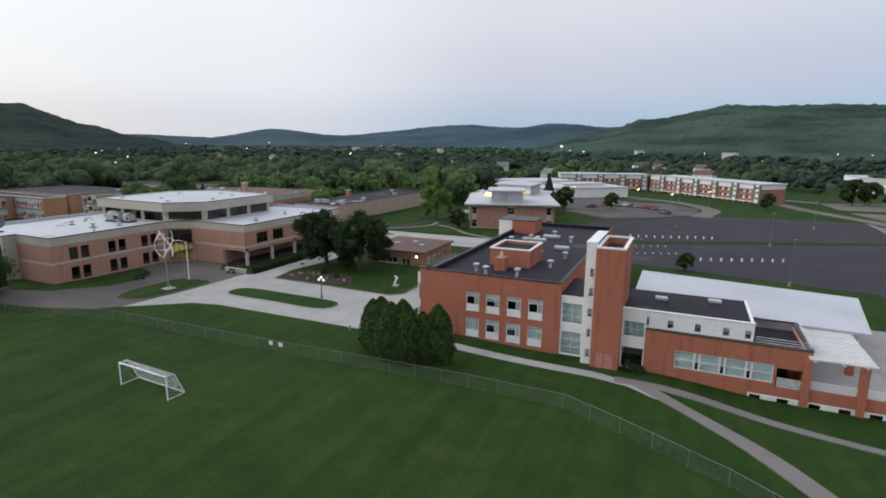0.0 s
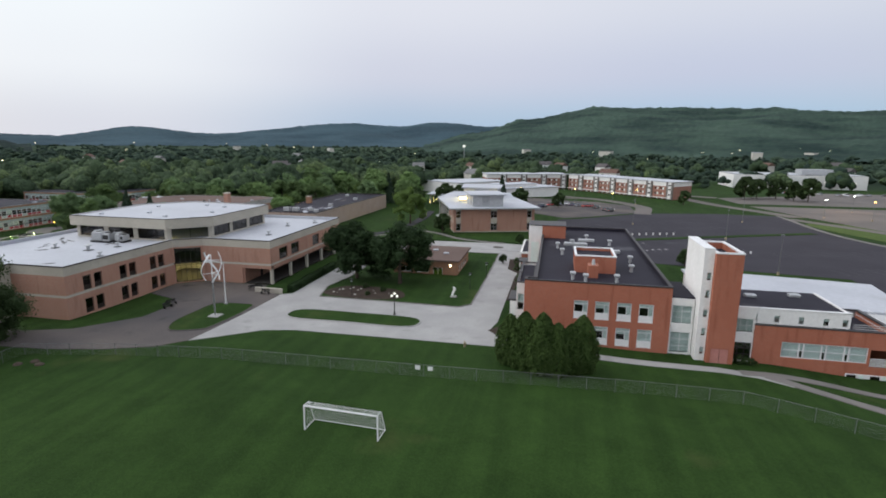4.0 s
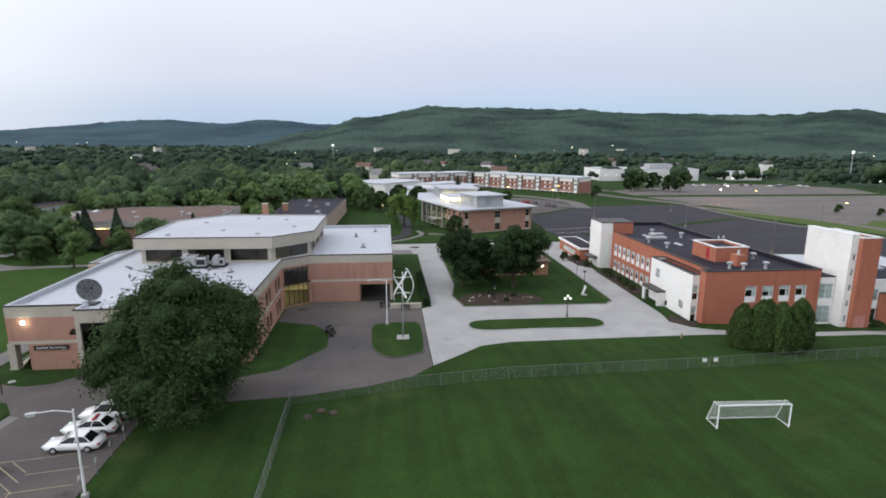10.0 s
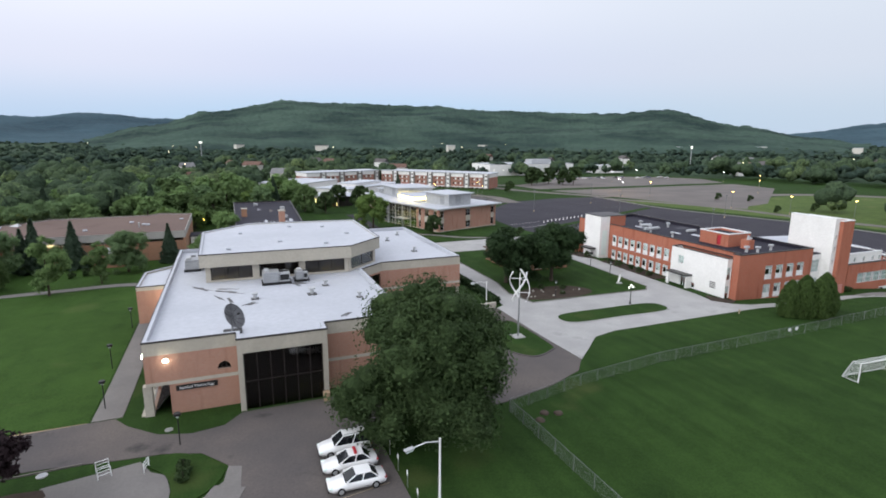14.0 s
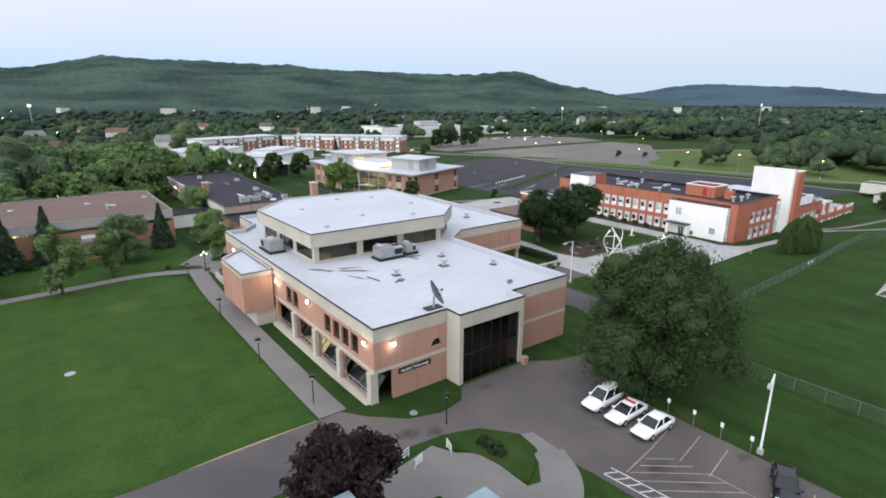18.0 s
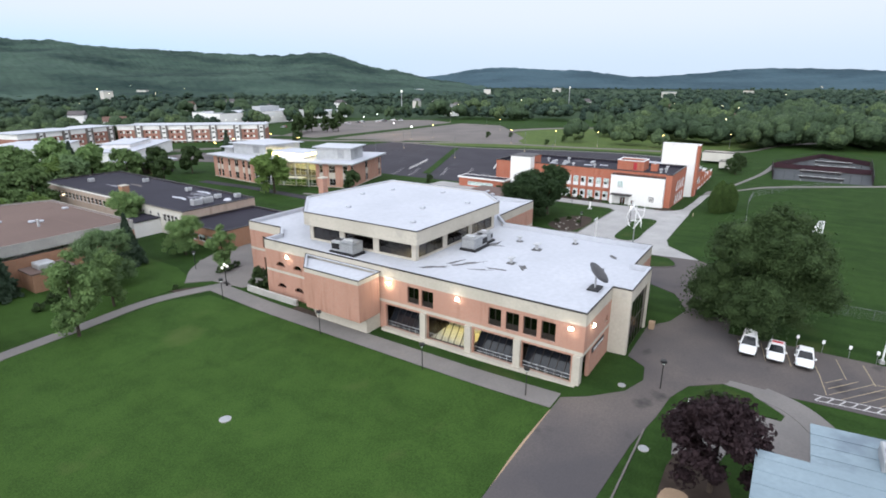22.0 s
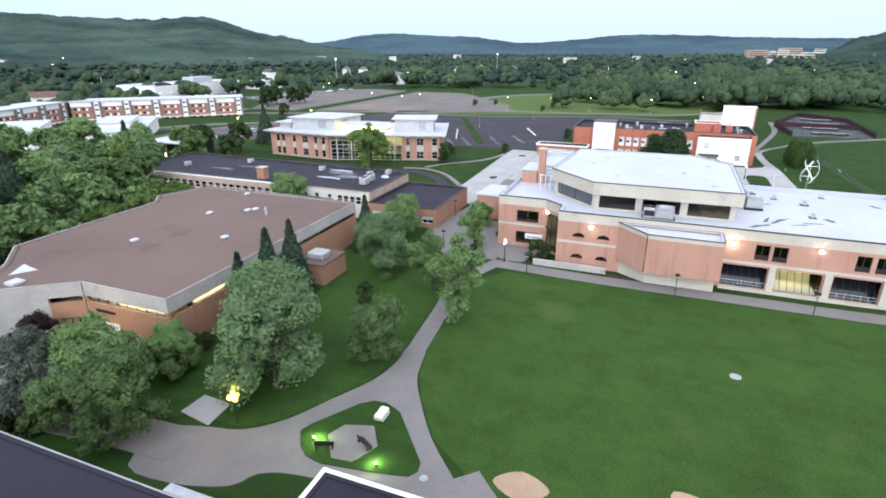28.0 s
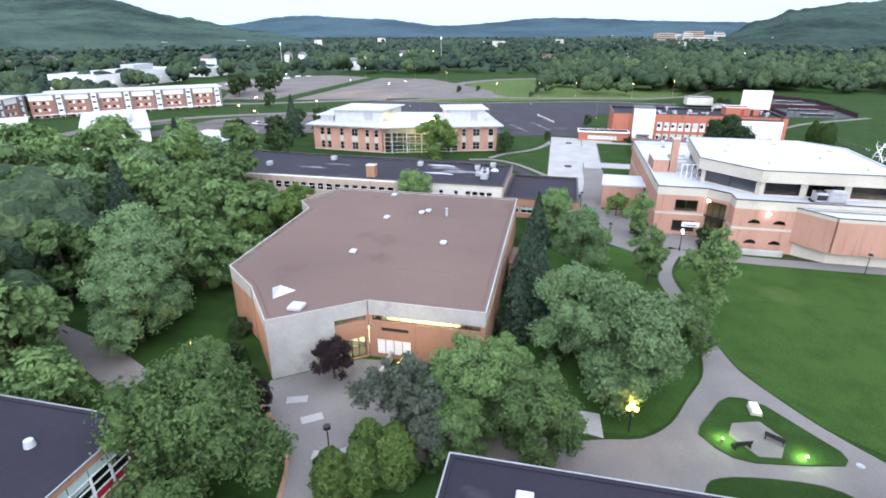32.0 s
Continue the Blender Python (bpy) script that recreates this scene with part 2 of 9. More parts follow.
def woodland(name, base, dark, scale):
    """Wooded slope seen from afar: crowns, stands of lighter and darker trees; shade between crowns and in long folds
    is put into the colour.
    """
    m, n, l, s = nodes_of(name)
    p = n.new("ShaderNodeNewGeometry").outputs["Position"]
    v = n.new("ShaderNodeTexVoronoi")
    v.inputs["Scale"].default_value = scale
    l.new(p, v.inputs["Vector"])
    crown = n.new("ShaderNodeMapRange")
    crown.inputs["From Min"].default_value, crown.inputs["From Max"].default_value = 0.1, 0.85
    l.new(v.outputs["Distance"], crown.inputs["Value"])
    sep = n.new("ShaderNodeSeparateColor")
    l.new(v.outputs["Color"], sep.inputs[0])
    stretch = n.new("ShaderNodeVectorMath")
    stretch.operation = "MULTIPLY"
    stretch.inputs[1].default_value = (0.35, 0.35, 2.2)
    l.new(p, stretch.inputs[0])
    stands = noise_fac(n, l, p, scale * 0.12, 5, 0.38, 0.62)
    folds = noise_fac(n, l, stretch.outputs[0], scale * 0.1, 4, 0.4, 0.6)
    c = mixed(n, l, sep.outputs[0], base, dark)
    # shade between the crowns, as a darker colour
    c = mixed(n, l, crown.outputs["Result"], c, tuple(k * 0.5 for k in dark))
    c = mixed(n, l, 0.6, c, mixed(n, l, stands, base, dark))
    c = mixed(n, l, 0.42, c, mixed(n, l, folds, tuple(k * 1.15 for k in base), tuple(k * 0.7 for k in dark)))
    l.new(c, s.inputs["Base Color"])
    s.inputs["Roughness"].default_value = 0.95
    s.inputs["Specular IOR Level"].default_value = 0.04
    bumped(n, l, s, v.outputs["Distance"], -0.9, 5.0)
    return m


def treetops(name, light, mid, deep):
    """Far tree crowns: each tree has its own green (tone), leaf masses break its surface, shade in their gaps is put
    into the colour.
    """
    m, n, l, s = nodes_of(name)
    p = n.new("ShaderNodeNewGeometry").outputs["Position"]
    at = n.new("ShaderNodeAttribute")
    at.attribute_name = "tone"
    ramp = n.new("ShaderNodeValToRGB")
    for k, (pos, col) in enumerate(((0.0, deep), (1.0, light), (0.55, mid))):
        el = ramp.color_ramp.elements[k] if k < 2 else ramp.color_ramp.elements.new(pos)
        el.position, el.color = pos, (*col, 1)
    l.new(at.outputs["Fac"], ramp.inputs["Fac"])
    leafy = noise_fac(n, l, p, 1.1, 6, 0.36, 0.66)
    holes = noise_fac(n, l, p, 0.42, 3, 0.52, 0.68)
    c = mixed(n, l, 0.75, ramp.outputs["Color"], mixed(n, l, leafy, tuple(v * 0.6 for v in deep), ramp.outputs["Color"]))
    # gaps between leaf masses: shade as a darker colour
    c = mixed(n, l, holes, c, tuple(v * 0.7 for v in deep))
    l.new(c, s.inputs["Base Color"])
    s.inputs["Roughness"].default_value = 0.8
    s.inputs["Specular IOR Level"].default_value = 0.05
    bumped(n, l, s, leafy, 1.0, 0.5)
    return m


GRASS = lawn("mown_grass", (0.0277, 0.0559, 0.0123), (0.0135, 0.0313, 0.00769), (0.0564, 0.0657, 0.0226), 0.16)
QUAD_GRASS = lawn("watered_grass", (0.041, 0.08, 0.0165), (0.021, 0.046, 0.0105), (0.074, 0.094, 0.031), 0.05)
MEADOW = lawn("pale_meadow", (0.085, 0.12, 0.036), (0.055, 0.084, 0.026), (0.16, 0.14, 0.075), 0.05)
ASPHALT = surface("worn_asphalt", (0.135, 0.116, 0.104), (0.072, 0.067, 0.07), 0.07, 5, 0.9, stain=(0.042, 0.039, 0.04), stain_scale=0.22, stain_lo=0.62)
ASPHALT_NEW = surface("dark_asphalt", (0.046, 0.043, 0.052), (0.036, 0.034, 0.042), 0.08, 5, 0.9, stain=(0.08, 0.078, 0.088), stain_scale=0.05, stain_lo=0.64)
LOT_OLD = surface("faded_asphalt", (0.165, 0.148, 0.137), (0.125, 0.113, 0.107), 0.05, 3, 0.9)
CONCRETE = surface("pale_concrete", (0.365, 0.36, 0.35), (0.3, 0.295, 0.29), 0.2, 4, 0.85, stain=(0.25, 0.245, 0.24), stain_scale=0.25)
WALKWAY = surface("walk_concrete", (0.196, 0.183, 0.173), (0.16, 0.151, 0.144), 0.2, 4, 0.88, stain=(0.153, 0.141, 0.132), stain_scale=0.3)
PRECAST = surface("precast_concrete", (0.49, 0.455, 0.385), (0.42, 0.39, 0.33), 0.3, 3, 0.85, stain=(0.37, 0.345, 0.3), stain_scale=0.5)
RAWCONC = surface("weathered_concrete", (0.42, 0.41, 0.38), (0.34, 0.33, 0.31), 0.3, 3, 0.88, stain=(0.25, 0.24, 0.23), stain_scale=0.4)
BRICK_PINK = brickwork("salmon_brick", (0.4176, 0.2304, 0.168), (0.3552, 0.1968, 0.144), (0.3936, 0.288, 0.2352))
BRICK_RED = brickwork("red_brick", (0.41, 0.145, 0.09), (0.345, 0.12, 0.076), (0.34, 0.18, 0.13))
BRICK_PALE = brickwork("pale_brick", (0.42, 0.33, 0.27), (0.37, 0.29, 0.235), (0.42, 0.36, 0.31))
BRICK_BROWN = brickwork("brown_brick", (0.36, 0.2, 0.125), (0.3, 0.165, 0.105), (0.32, 0.22, 0.16))
WHITE = surface("white_stucco", (0.82, 0.81, 0.79), (0.75, 0.74, 0.72), 0.3, 3, 0.75, stain=(0.7, 0.685, 0.66), stain_scale=0.35, stain_lo=0.6)
ROOF_WHITE = surface("white_roof_membrane", (0.4657, 0.4816, 0.5206), (0.3967, 0.4115, 0.4488), 0.08, 1.5, 0.6, stain=(0.3622, 0.3678, 0.3949), stain_scale=0.16, stain_lo=0.64)
ROOF_DARK = surface("black_roof_membrane", (0.025, 0.023, 0.034), (0.018, 0.0165, 0.025), 0.1, 2, 0.7, stain=(0.07, 0.07, 0.08), stain_scale=0.15, stain_lo=0.64)
ROOF_BROWN = surface("brown_roof_gravel", (0.1549, 0.1114, 0.0957), (0.1305, 0.09396, 0.08178), 0.06, 4, 0.95, stain=(0.1087, 0.07395, 0.06264), stain_scale=0.12, stain_lo=0.6)
ROOF_BLUE = surface("blue_roof_metal", (0.24, 0.31, 0.35), (0.19, 0.25, 0.285), 0.2, 3, 0.6, stain=(0.13, 0.17, 0.205), stain_scale=0.25)
ROOF_STAIN = surface("ponded_roof_dirt", (0.07, 0.068, 0.068), (0.13, 0.13, 0.13), 0.6, 4, 0.7)
COPING = surface("dark_metal_coping", (0.045, 0.04, 0.04), (0.03, 0.028, 0.028), 0.5, 4, 0.5, 0.2)
BRONZE = surface("bronze_window_frame", (0.035, 0.027, 0.023), (0.025, 0.02, 0.018), 0.5, 4, 0.45, 0.3, 0)
ALU = surface("grey_aluminium", (0.5, 0.51, 0.52), (0.42, 0.43, 0.44), 0.8, 4, 0.45, 0.4, 0.1)
WEATHERED = surface("weathered_steel", (0.2, 0.205, 0.21), (0.15, 0.155, 0.16), 1.0, 4, 0.55, 0.5, 0.1)
GALV = surface("galvanised_steel", (0.42, 0.43, 0.44), (0.34, 0.35, 0.36), 1.0, 4, 0.45, 0.7, 0.1)
WHITE_METAL = surface("white_painted_metal", (0.8, 0.8, 0.8), (0.72, 0.72, 0.72), 0.6, 4, 0.4, 0.0, 0.05)
BLACK_METAL = surface("black_metal", (0.02, 0.02, 0.021), (0.014, 0.014, 0.015), 0.8, 5, 0.5, 0.3, 0.05)
BLIND = surface("pale_blind", (0.76, 0.86, 0.82), (0.68, 0.78, 0.74), 0.9, 6, 0.8, 0, 0.05)
# dimness of unlit rooms and recesses, put into the surface colour
DARK_IN = surface("interior_shade", (0.06, 0.055, 0.05), (0.04, 0.037, 0.034), 0.4, 3, 0.9, 0, 0.05)
GLASS = glass("window_glass", (0.75, 0.8, 0.8))
GLASS_SKY = plain("reflecting_dark_glass", (0.012, 0.014, 0.018), 0.08)
GLASS_DARK = glass("bronze_tinted_glass", (0.16, 0.14, 0.13))
LAMP_WARM = glow("warm_lamp", (1.0, 0.78, 0.45), 9.0)
LAMP_WHITE = glow("white_lamp", (1.0, 0.95, 0.82), 12.0)
LAMP_ROOM = glow("room_ceiling_light", (1.0, 0.78, 0.25), 5.5)
LAMP_HALL = glow("hall_ceiling_light", (1.0, 0.84, 0.42), 15.0)
LAMP_ORANGE = glow("sodium_lamp", (1.0, 0.55, 0.14), 14.0)
CREAM = surface("cream_siding", (0.6, 0.58, 0.52), (0.53, 0.51, 0.46), 0.3, 3, 0.8)
LAMP_YELLOW = glow("yellow_globe", (1.0, 0.56, 0.08), 5.5)
LAMP_GREEN = glow("spot_lens", (0.75, 1.0, 0.3), 20.0)
RED_PANEL = surface("red_panel", (0.42, 0.02, 0.03), (0.33, 0.02, 0.03), 0.5, 4, 0.5)
TEAL_PANEL = surface("pale_teal_panel", (0.4, 0.5, 0.48), (0.34, 0.43, 0.42), 0.5, 4, 0.5)
PAINT_YEL = surface("faded_yellow_paint", (0.42, 0.34, 0.22), (0.28, 0.235, 0.165), 0.8, 6, 0.8)
PAINT_WHT = surface("white_road_paint", (0.62, 0.61, 0.59), (0.45, 0.44, 0.43), 0.8, 6, 0.8)
BARK = surface("bark", (0.09, 0.07, 0.055), (0.055, 0.043, 0.035), 1.5, 9, 0.95, 0, 0.8)
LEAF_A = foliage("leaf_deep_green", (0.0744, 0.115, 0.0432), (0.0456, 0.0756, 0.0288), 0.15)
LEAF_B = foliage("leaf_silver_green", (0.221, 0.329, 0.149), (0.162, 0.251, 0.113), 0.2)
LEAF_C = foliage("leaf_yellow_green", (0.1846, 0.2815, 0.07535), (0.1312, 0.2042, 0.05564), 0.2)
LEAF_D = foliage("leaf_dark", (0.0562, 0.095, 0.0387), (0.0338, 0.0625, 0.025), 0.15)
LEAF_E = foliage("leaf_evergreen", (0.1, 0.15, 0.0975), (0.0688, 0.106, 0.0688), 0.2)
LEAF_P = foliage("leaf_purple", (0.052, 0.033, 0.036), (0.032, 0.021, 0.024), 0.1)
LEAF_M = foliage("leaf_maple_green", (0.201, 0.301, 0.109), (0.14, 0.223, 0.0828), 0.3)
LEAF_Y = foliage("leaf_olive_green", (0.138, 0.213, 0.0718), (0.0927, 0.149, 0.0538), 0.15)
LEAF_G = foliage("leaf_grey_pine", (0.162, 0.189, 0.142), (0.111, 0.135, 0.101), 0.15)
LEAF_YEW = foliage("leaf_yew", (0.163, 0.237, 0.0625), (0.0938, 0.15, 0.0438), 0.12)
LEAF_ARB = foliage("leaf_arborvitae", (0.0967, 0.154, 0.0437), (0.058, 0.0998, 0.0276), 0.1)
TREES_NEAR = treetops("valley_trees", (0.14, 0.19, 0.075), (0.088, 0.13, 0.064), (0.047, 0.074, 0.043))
# bluer copy for the distance, with some haze in the colour
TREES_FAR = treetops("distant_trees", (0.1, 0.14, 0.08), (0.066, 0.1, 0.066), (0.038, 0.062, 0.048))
FOREST_FLOOR = woodland("valley_woods_floor", (0.05, 0.078, 0.042), (0.028, 0.046, 0.03), 0.12)
LAMP_GLOBE = glow("lit_white_globe", (1.0, 0.97, 0.85), 0.8)
DISH_GREY = surface("dark_dish_mesh", (0.26, 0.26, 0.27), (0.2, 0.2, 0.21), 0.8, 5, 0.6, 0.3, 0.1)
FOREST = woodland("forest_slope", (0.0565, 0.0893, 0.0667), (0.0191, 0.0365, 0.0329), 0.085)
# near hills: darker copies of the slope, shade and backlight in the colour
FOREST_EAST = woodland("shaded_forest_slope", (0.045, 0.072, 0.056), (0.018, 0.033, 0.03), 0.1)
FOREST_WEST = woodland("backlit_forest_slope", (0.026, 0.042, 0.034), (0.013, 0.024, 0.022), 0.09)
# far hills: the blue of the haze is put into the forest colour
FOREST_HAZED = woodland("hazed_forest", (0.055, 0.09, 0.108), (0.035, 0.062, 0.08), 0.045)
SOIL = surface("bark_mulch", (0.06, 0.045, 0.035), (0.04, 0.03, 0.024), 0.8, 7, 0.95, 0, 0.6)
DIRT = surface("bare_dirt", (0.36, 0.26, 0.17), (0.29, 0.21, 0.14), 0.4, 5, 0.95)


# ---- building tools ----
def sstep(a, b, x):
    u = min(1.0, max(0.0, (x - a) / (b - a)))
    return u * u * (3 - 2 * u)


def lie(x, y):
    """Height of the ground."""
    return 0.9 * sstep(70, 36, y) * sstep(-165, -128, x) - 1.1 * sstep(-42, -14, x) * sstep(46, 64, y) - 1.0 * sstep(-3, 12, x) * sstep(46, 60, y) * sstep(115, 80, y) - 2.0 * sstep(215, 300, y) - 3.0 * sstep(330, 440, y)


def part(name, bm, material, parent=None, label="", smooth=False):
    me = bpy.data.meshes.new(name)
    bm.to_mesh(me)
    bm.free()
    me.materials.append(material)
    if smooth:
        for f in me.polygons:
            f.use_smooth = True
    ob = new(name, me)
    if parent is not None:
        ob.parent = parent
    if label:
        ob["label"] = label
    return ob


def thing(name, label, category, at=(0, 0, 0), rz=0, group="", kind=""):
    ob = new(name)
    ob.matrix_world = pose(*at, 0, 0, rz)
    return tagged(ob, label, category, group, kind)


BOXF = ((0, 3, 2, 1), (4, 5, 6, 7), (0, 1, 5, 4), (1, 2, 6, 5), (2, 3, 7, 6), (3, 0, 4, 7))


def add_box(bm, x0, y0, z0, x1, y1, z1, m=None):
    co = [(x0, y0, z0), (x1, y0, z0), (x1, y1, z0), (x0, y1, z0), (x0, y0, z1), (x1, y0, z1), (x1, y1, z1), (x0, y1, z1)]
    vs = [bm.verts.new(m @ Vector(c) if m else c) for c in co]
    for f in BOXF:
        bm.faces.new([vs[i] for i in f])
    return bm


def box(x0, y0, z0, x1, y1, z1, m=None):
    return add_box(bmesh.new(), min(x0, x1), min(y0, y1), z0, max(x0, x1), max(y0, y1), z1, m)


def bevelled(bm, w=0.03, seg=1):
    bmesh.ops.bevel(bm, geom=bm.edges[:], offset=w, segments=seg, affect="EDGES")
    return bm


def add_prism(bm, pts, z0, z1):
    a = [bm.verts.new((x, y, z0)) for x, y in pts]
    b = [bm.verts.new((x, y, z1)) for x, y in pts]
    n = len(pts)
    bm.faces.new(a[::-1])
    bm.faces.new(b)
    for i in range(n):
        bm.faces.new((a[i], a[(i + 1) % n], b[(i + 1) % n], b[i]))
    return bm


def prism(pts, z0, z1):
    return add_prism(bmesh.new(), pts, z0, z1)


def add_tube(bm, p, q, r0, r1=None, n=8, caps=True):
    """Tapered round bar from p to q."""
    p, q = Vector(p), Vector(q)
    r1 = r0 if r1 is None else r1
    w = (q - p).normalized()
    u = w.orthogonal().normalized()
    v = w.cross(u)
    ra, rb = [], []
    for i in range(n):
        d = u * math.cos(2 * math.pi * i / n) + v * math.sin(2 * math.pi * i / n)
        ra.append(bm.verts.new(p + d * r0))
        rb.append(bm.verts.new(q + d * r1))
    for i in range(n):
        bm.faces.new((ra[i], ra[(i + 1) % n], rb[(i + 1) % n], rb[i]))
    if caps:
        bm.faces.new(ra[::-1])
        bm.faces.new(rb)
    return bm


def tube(p, q, r0, r1=None, n=8):
    return add_tube(bmesh.new(), p, q, r0, r1, n)


def offset_poly(pts, d):
    """Polygon moved inwards by d (counter-clockwise points)."""
    out, n = [], len(pts)
    for i in range(n):
        a, b, c = (Vector(pts[j % n]) for j in (i - 1, i, i + 1))
        u, v = (b - a).normalized(), (c - b).normalized()
        na, nb = Vector((-u.y, u.x)), Vector((-v.y, v.x))
        k = (na + nb) / max(0.2, 1 + na.dot(nb))
        out.append(tuple(b + k * d))
    return out


def ring(pts, d, z0, z1):
    """Upright band along a closed polygon: from its edge inwards by d (outwards if d is negative)."""
    o, i = (pts, offset_poly(pts, d)) if d > 0 else (offset_poly(pts, d), pts)
    bm, n = bmesh.new(), len(pts)
    v = [[bm.verts.new((*p, z)) for p in q] for q, z in ((o, z0), (o, z1), (i, z1), (i, z0))]
    for k in range(n):
        j = (k + 1) % n
        for a in range(4):
            b = (a + 1) % 4
            bm.faces.new((v[a][k], v[a][j], v[b][j], v[b][k]))
    bmesh.ops.recalc_face_normals(bm, faces=bm.faces[:])
    return bm


def rounded(pts, n=6):
    """Closed smooth curve through the points."""
    out, k = [], len(pts)
    for i in range(k):
        p0, p1, p2, p3 = (Vector(pts[(i + j) % k]) for j in (-1, 0, 1, 2))
        for s in range(n):
            t = s / n
            out.append(tuple(0.5 * ((2 * p1) + (p2 - p0) * t + (2 * p0 - 5 * p1 + 4 * p2 - p3) * t * t + (3 * p1 - p0 - 3 * p2 + p3) * t ** 3)))
    return out


def ribbon(pts, w, n=8):
    """Outline of a path of width w along an open smooth curve."""
    ext = [2 * Vector(pts[0]) - Vector(pts[1])] + [Vector(p) for p in pts] + [2 * Vector(pts[-1]) - Vector(pts[-2])]
    mid = []
    for i in range(1, len(ext) - 2):
        p0, p1, p2, p3 = ext[i - 1:i + 3]
        for s in range(n + (i == len(ext) - 3)):
            t = s / n
            mid.append(0.5 * ((2 * p1) + (p2 - p0) * t + (2 * p0 - 5 * p1 + 4 * p2 - p3) * t * t + (3 * p1 - p0 - 3 * p2 + p3) * t ** 3))
    le, ri = [], []
    for i, p in enumerate(mid):
        d = (mid[min(i + 1, len(mid) - 1)] - mid[max(i - 1, 0)]).normalized()
        nn = Vector((-d.y, d.x)) * w / 2
        le.append(tuple(p + nn))
        ri.append(tuple(p - nn))
    return ri + le[::-1]


def area(pts):
    return sum(pts[i - 1][0] * pts[i][1] - pts[i][0] * pts[i - 1][1] for i in range(len(pts))) / 2


def draped(pts, up, deep=0.25, cell=4.0):
    """Slab with its top on the lie of the land plus up."""
    if area(pts) < 0:
        pts = pts[::-1]
    bm = bmesh.new()
    bm.faces.new([bm.verts.new((x, y, 0)) for x, y in pts])
    for ax in (0, 1):
        lo, hi = min(p[ax] for p in pts), max(p[ax] for p in pts)
        step = max(cell, (hi - lo) / 45)
        k = math.floor(lo / step) + 1
        while k * step < hi:
            co, no = [0, 0, 0], [0, 0, 0]
            co[ax], no[ax] = k * step, 1
            bmesh.ops.bisect_plane(bm, geom=bm.verts[:] + bm.edges[:] + bm.faces[:], plane_co=co, plane_no=no)
            k += 1
    bmesh.ops.triangulate(bm, faces=bm.faces[:])
    for v in bm.verts:
        v.co.z = lie(v.co.x, v.co.y) + up
    ext = bmesh.ops.extrude_face_region(bm, geom=bm.faces[:])
    for v in ext["geom"]:
        if isinstance(v, bmesh.types.BMVert):
            v.co.z -= deep
    bmesh.ops.recalc_face_normals(bm, faces=bm.faces[:])
    return bm


def paving(name, pts, material, label, up=0.05, category="pavement"):
    return tagged(part(name, draped(pts, up), material), label, category, "", "structure")


def kerbed_lawn(pts, label, kerb=CONCRETE):
    """Raised island of turf with a kerb round it."""
    if area(pts) < 0:
        pts = pts[::-1]
    if kerb:
        k = part("kerb", ring_on_land(pts, 0.22, 0.17), kerb)
        tagged(k, "low kerb round a lawn island", "kerb", "", "structure")
    return tagged(part("lawn_island", draped(offset_poly(pts, 0.2), 0.13, 0.3), GRASS), label, "lawn", "", "structure")


def ring_on_land(pts, w, up):
    bm = ring(pts, w, -0.2, up)
    for v in bm.verts:
        v.co.z += lie(v.co.x, v.co.y)
    return bm


# ---- ground: one sheet to the horizon ----
def clear_of_campus(x, y):
    zones = ((-240, -90, 45, 170), (-128, 165, -20, 214), (-45, 120, 110, 300), (-112, 195, 48, 372), (-98, 200, -30, 300), (-250, 203, -198, 282), (40, 150, 262, 432), (30, -70, 128, 100), (-235, 60, -128, 172), (120, 60, 150, 215))
    return not any(a < x < c and b < y < d for a, b, c, d in zones)


def ground_sheet():
    def axis(lo, hi, step):
        inner = list(np.arange(lo, hi + 0.1, step))
        out, d, a, b = [], step, lo, hi
        left, right = [], []
        while a > -4600:
            d *= 1.22
            a -= d
            b += d
            left.append(a)
            right.append(b)
        return left[::-1] + inner + right
    xs, ys = axis(-215, 45, 2.5), axis(-30, 190, 2.5)
    verts = [(x, y, lie(x, y)) for y in ys for x in xs]
    nx = len(xs)
    faces = [(j * nx + i, j * nx + i + 1, (j + 1) * nx + i + 1, (j + 1) * nx + i) for j in range(len(ys) - 1) for i in range(nx - 1)]
    me = bpy.data.meshes.new("ground")
    me.from_pydata(verts, [], faces)
    me.materials.append(GRASS)
    me.materials.append(FOREST_FLOOR)
    for f in me.polygons:
        f.use_smooth = True
        x, y = f.center.xy
        if math.hypot(x + 60, y - 160) > 380 and clear_of_campus(x, y):
            f.material_index = 1
    return tagged(new("ground", me), "green mown grass ground reaching to the wooded horizon", "ground", "", "structure")


ground_sheet()


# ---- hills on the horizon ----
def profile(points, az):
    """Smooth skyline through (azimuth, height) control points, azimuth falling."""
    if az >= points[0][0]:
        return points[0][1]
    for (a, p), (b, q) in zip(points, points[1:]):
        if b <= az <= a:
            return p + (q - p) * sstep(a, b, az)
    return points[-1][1]


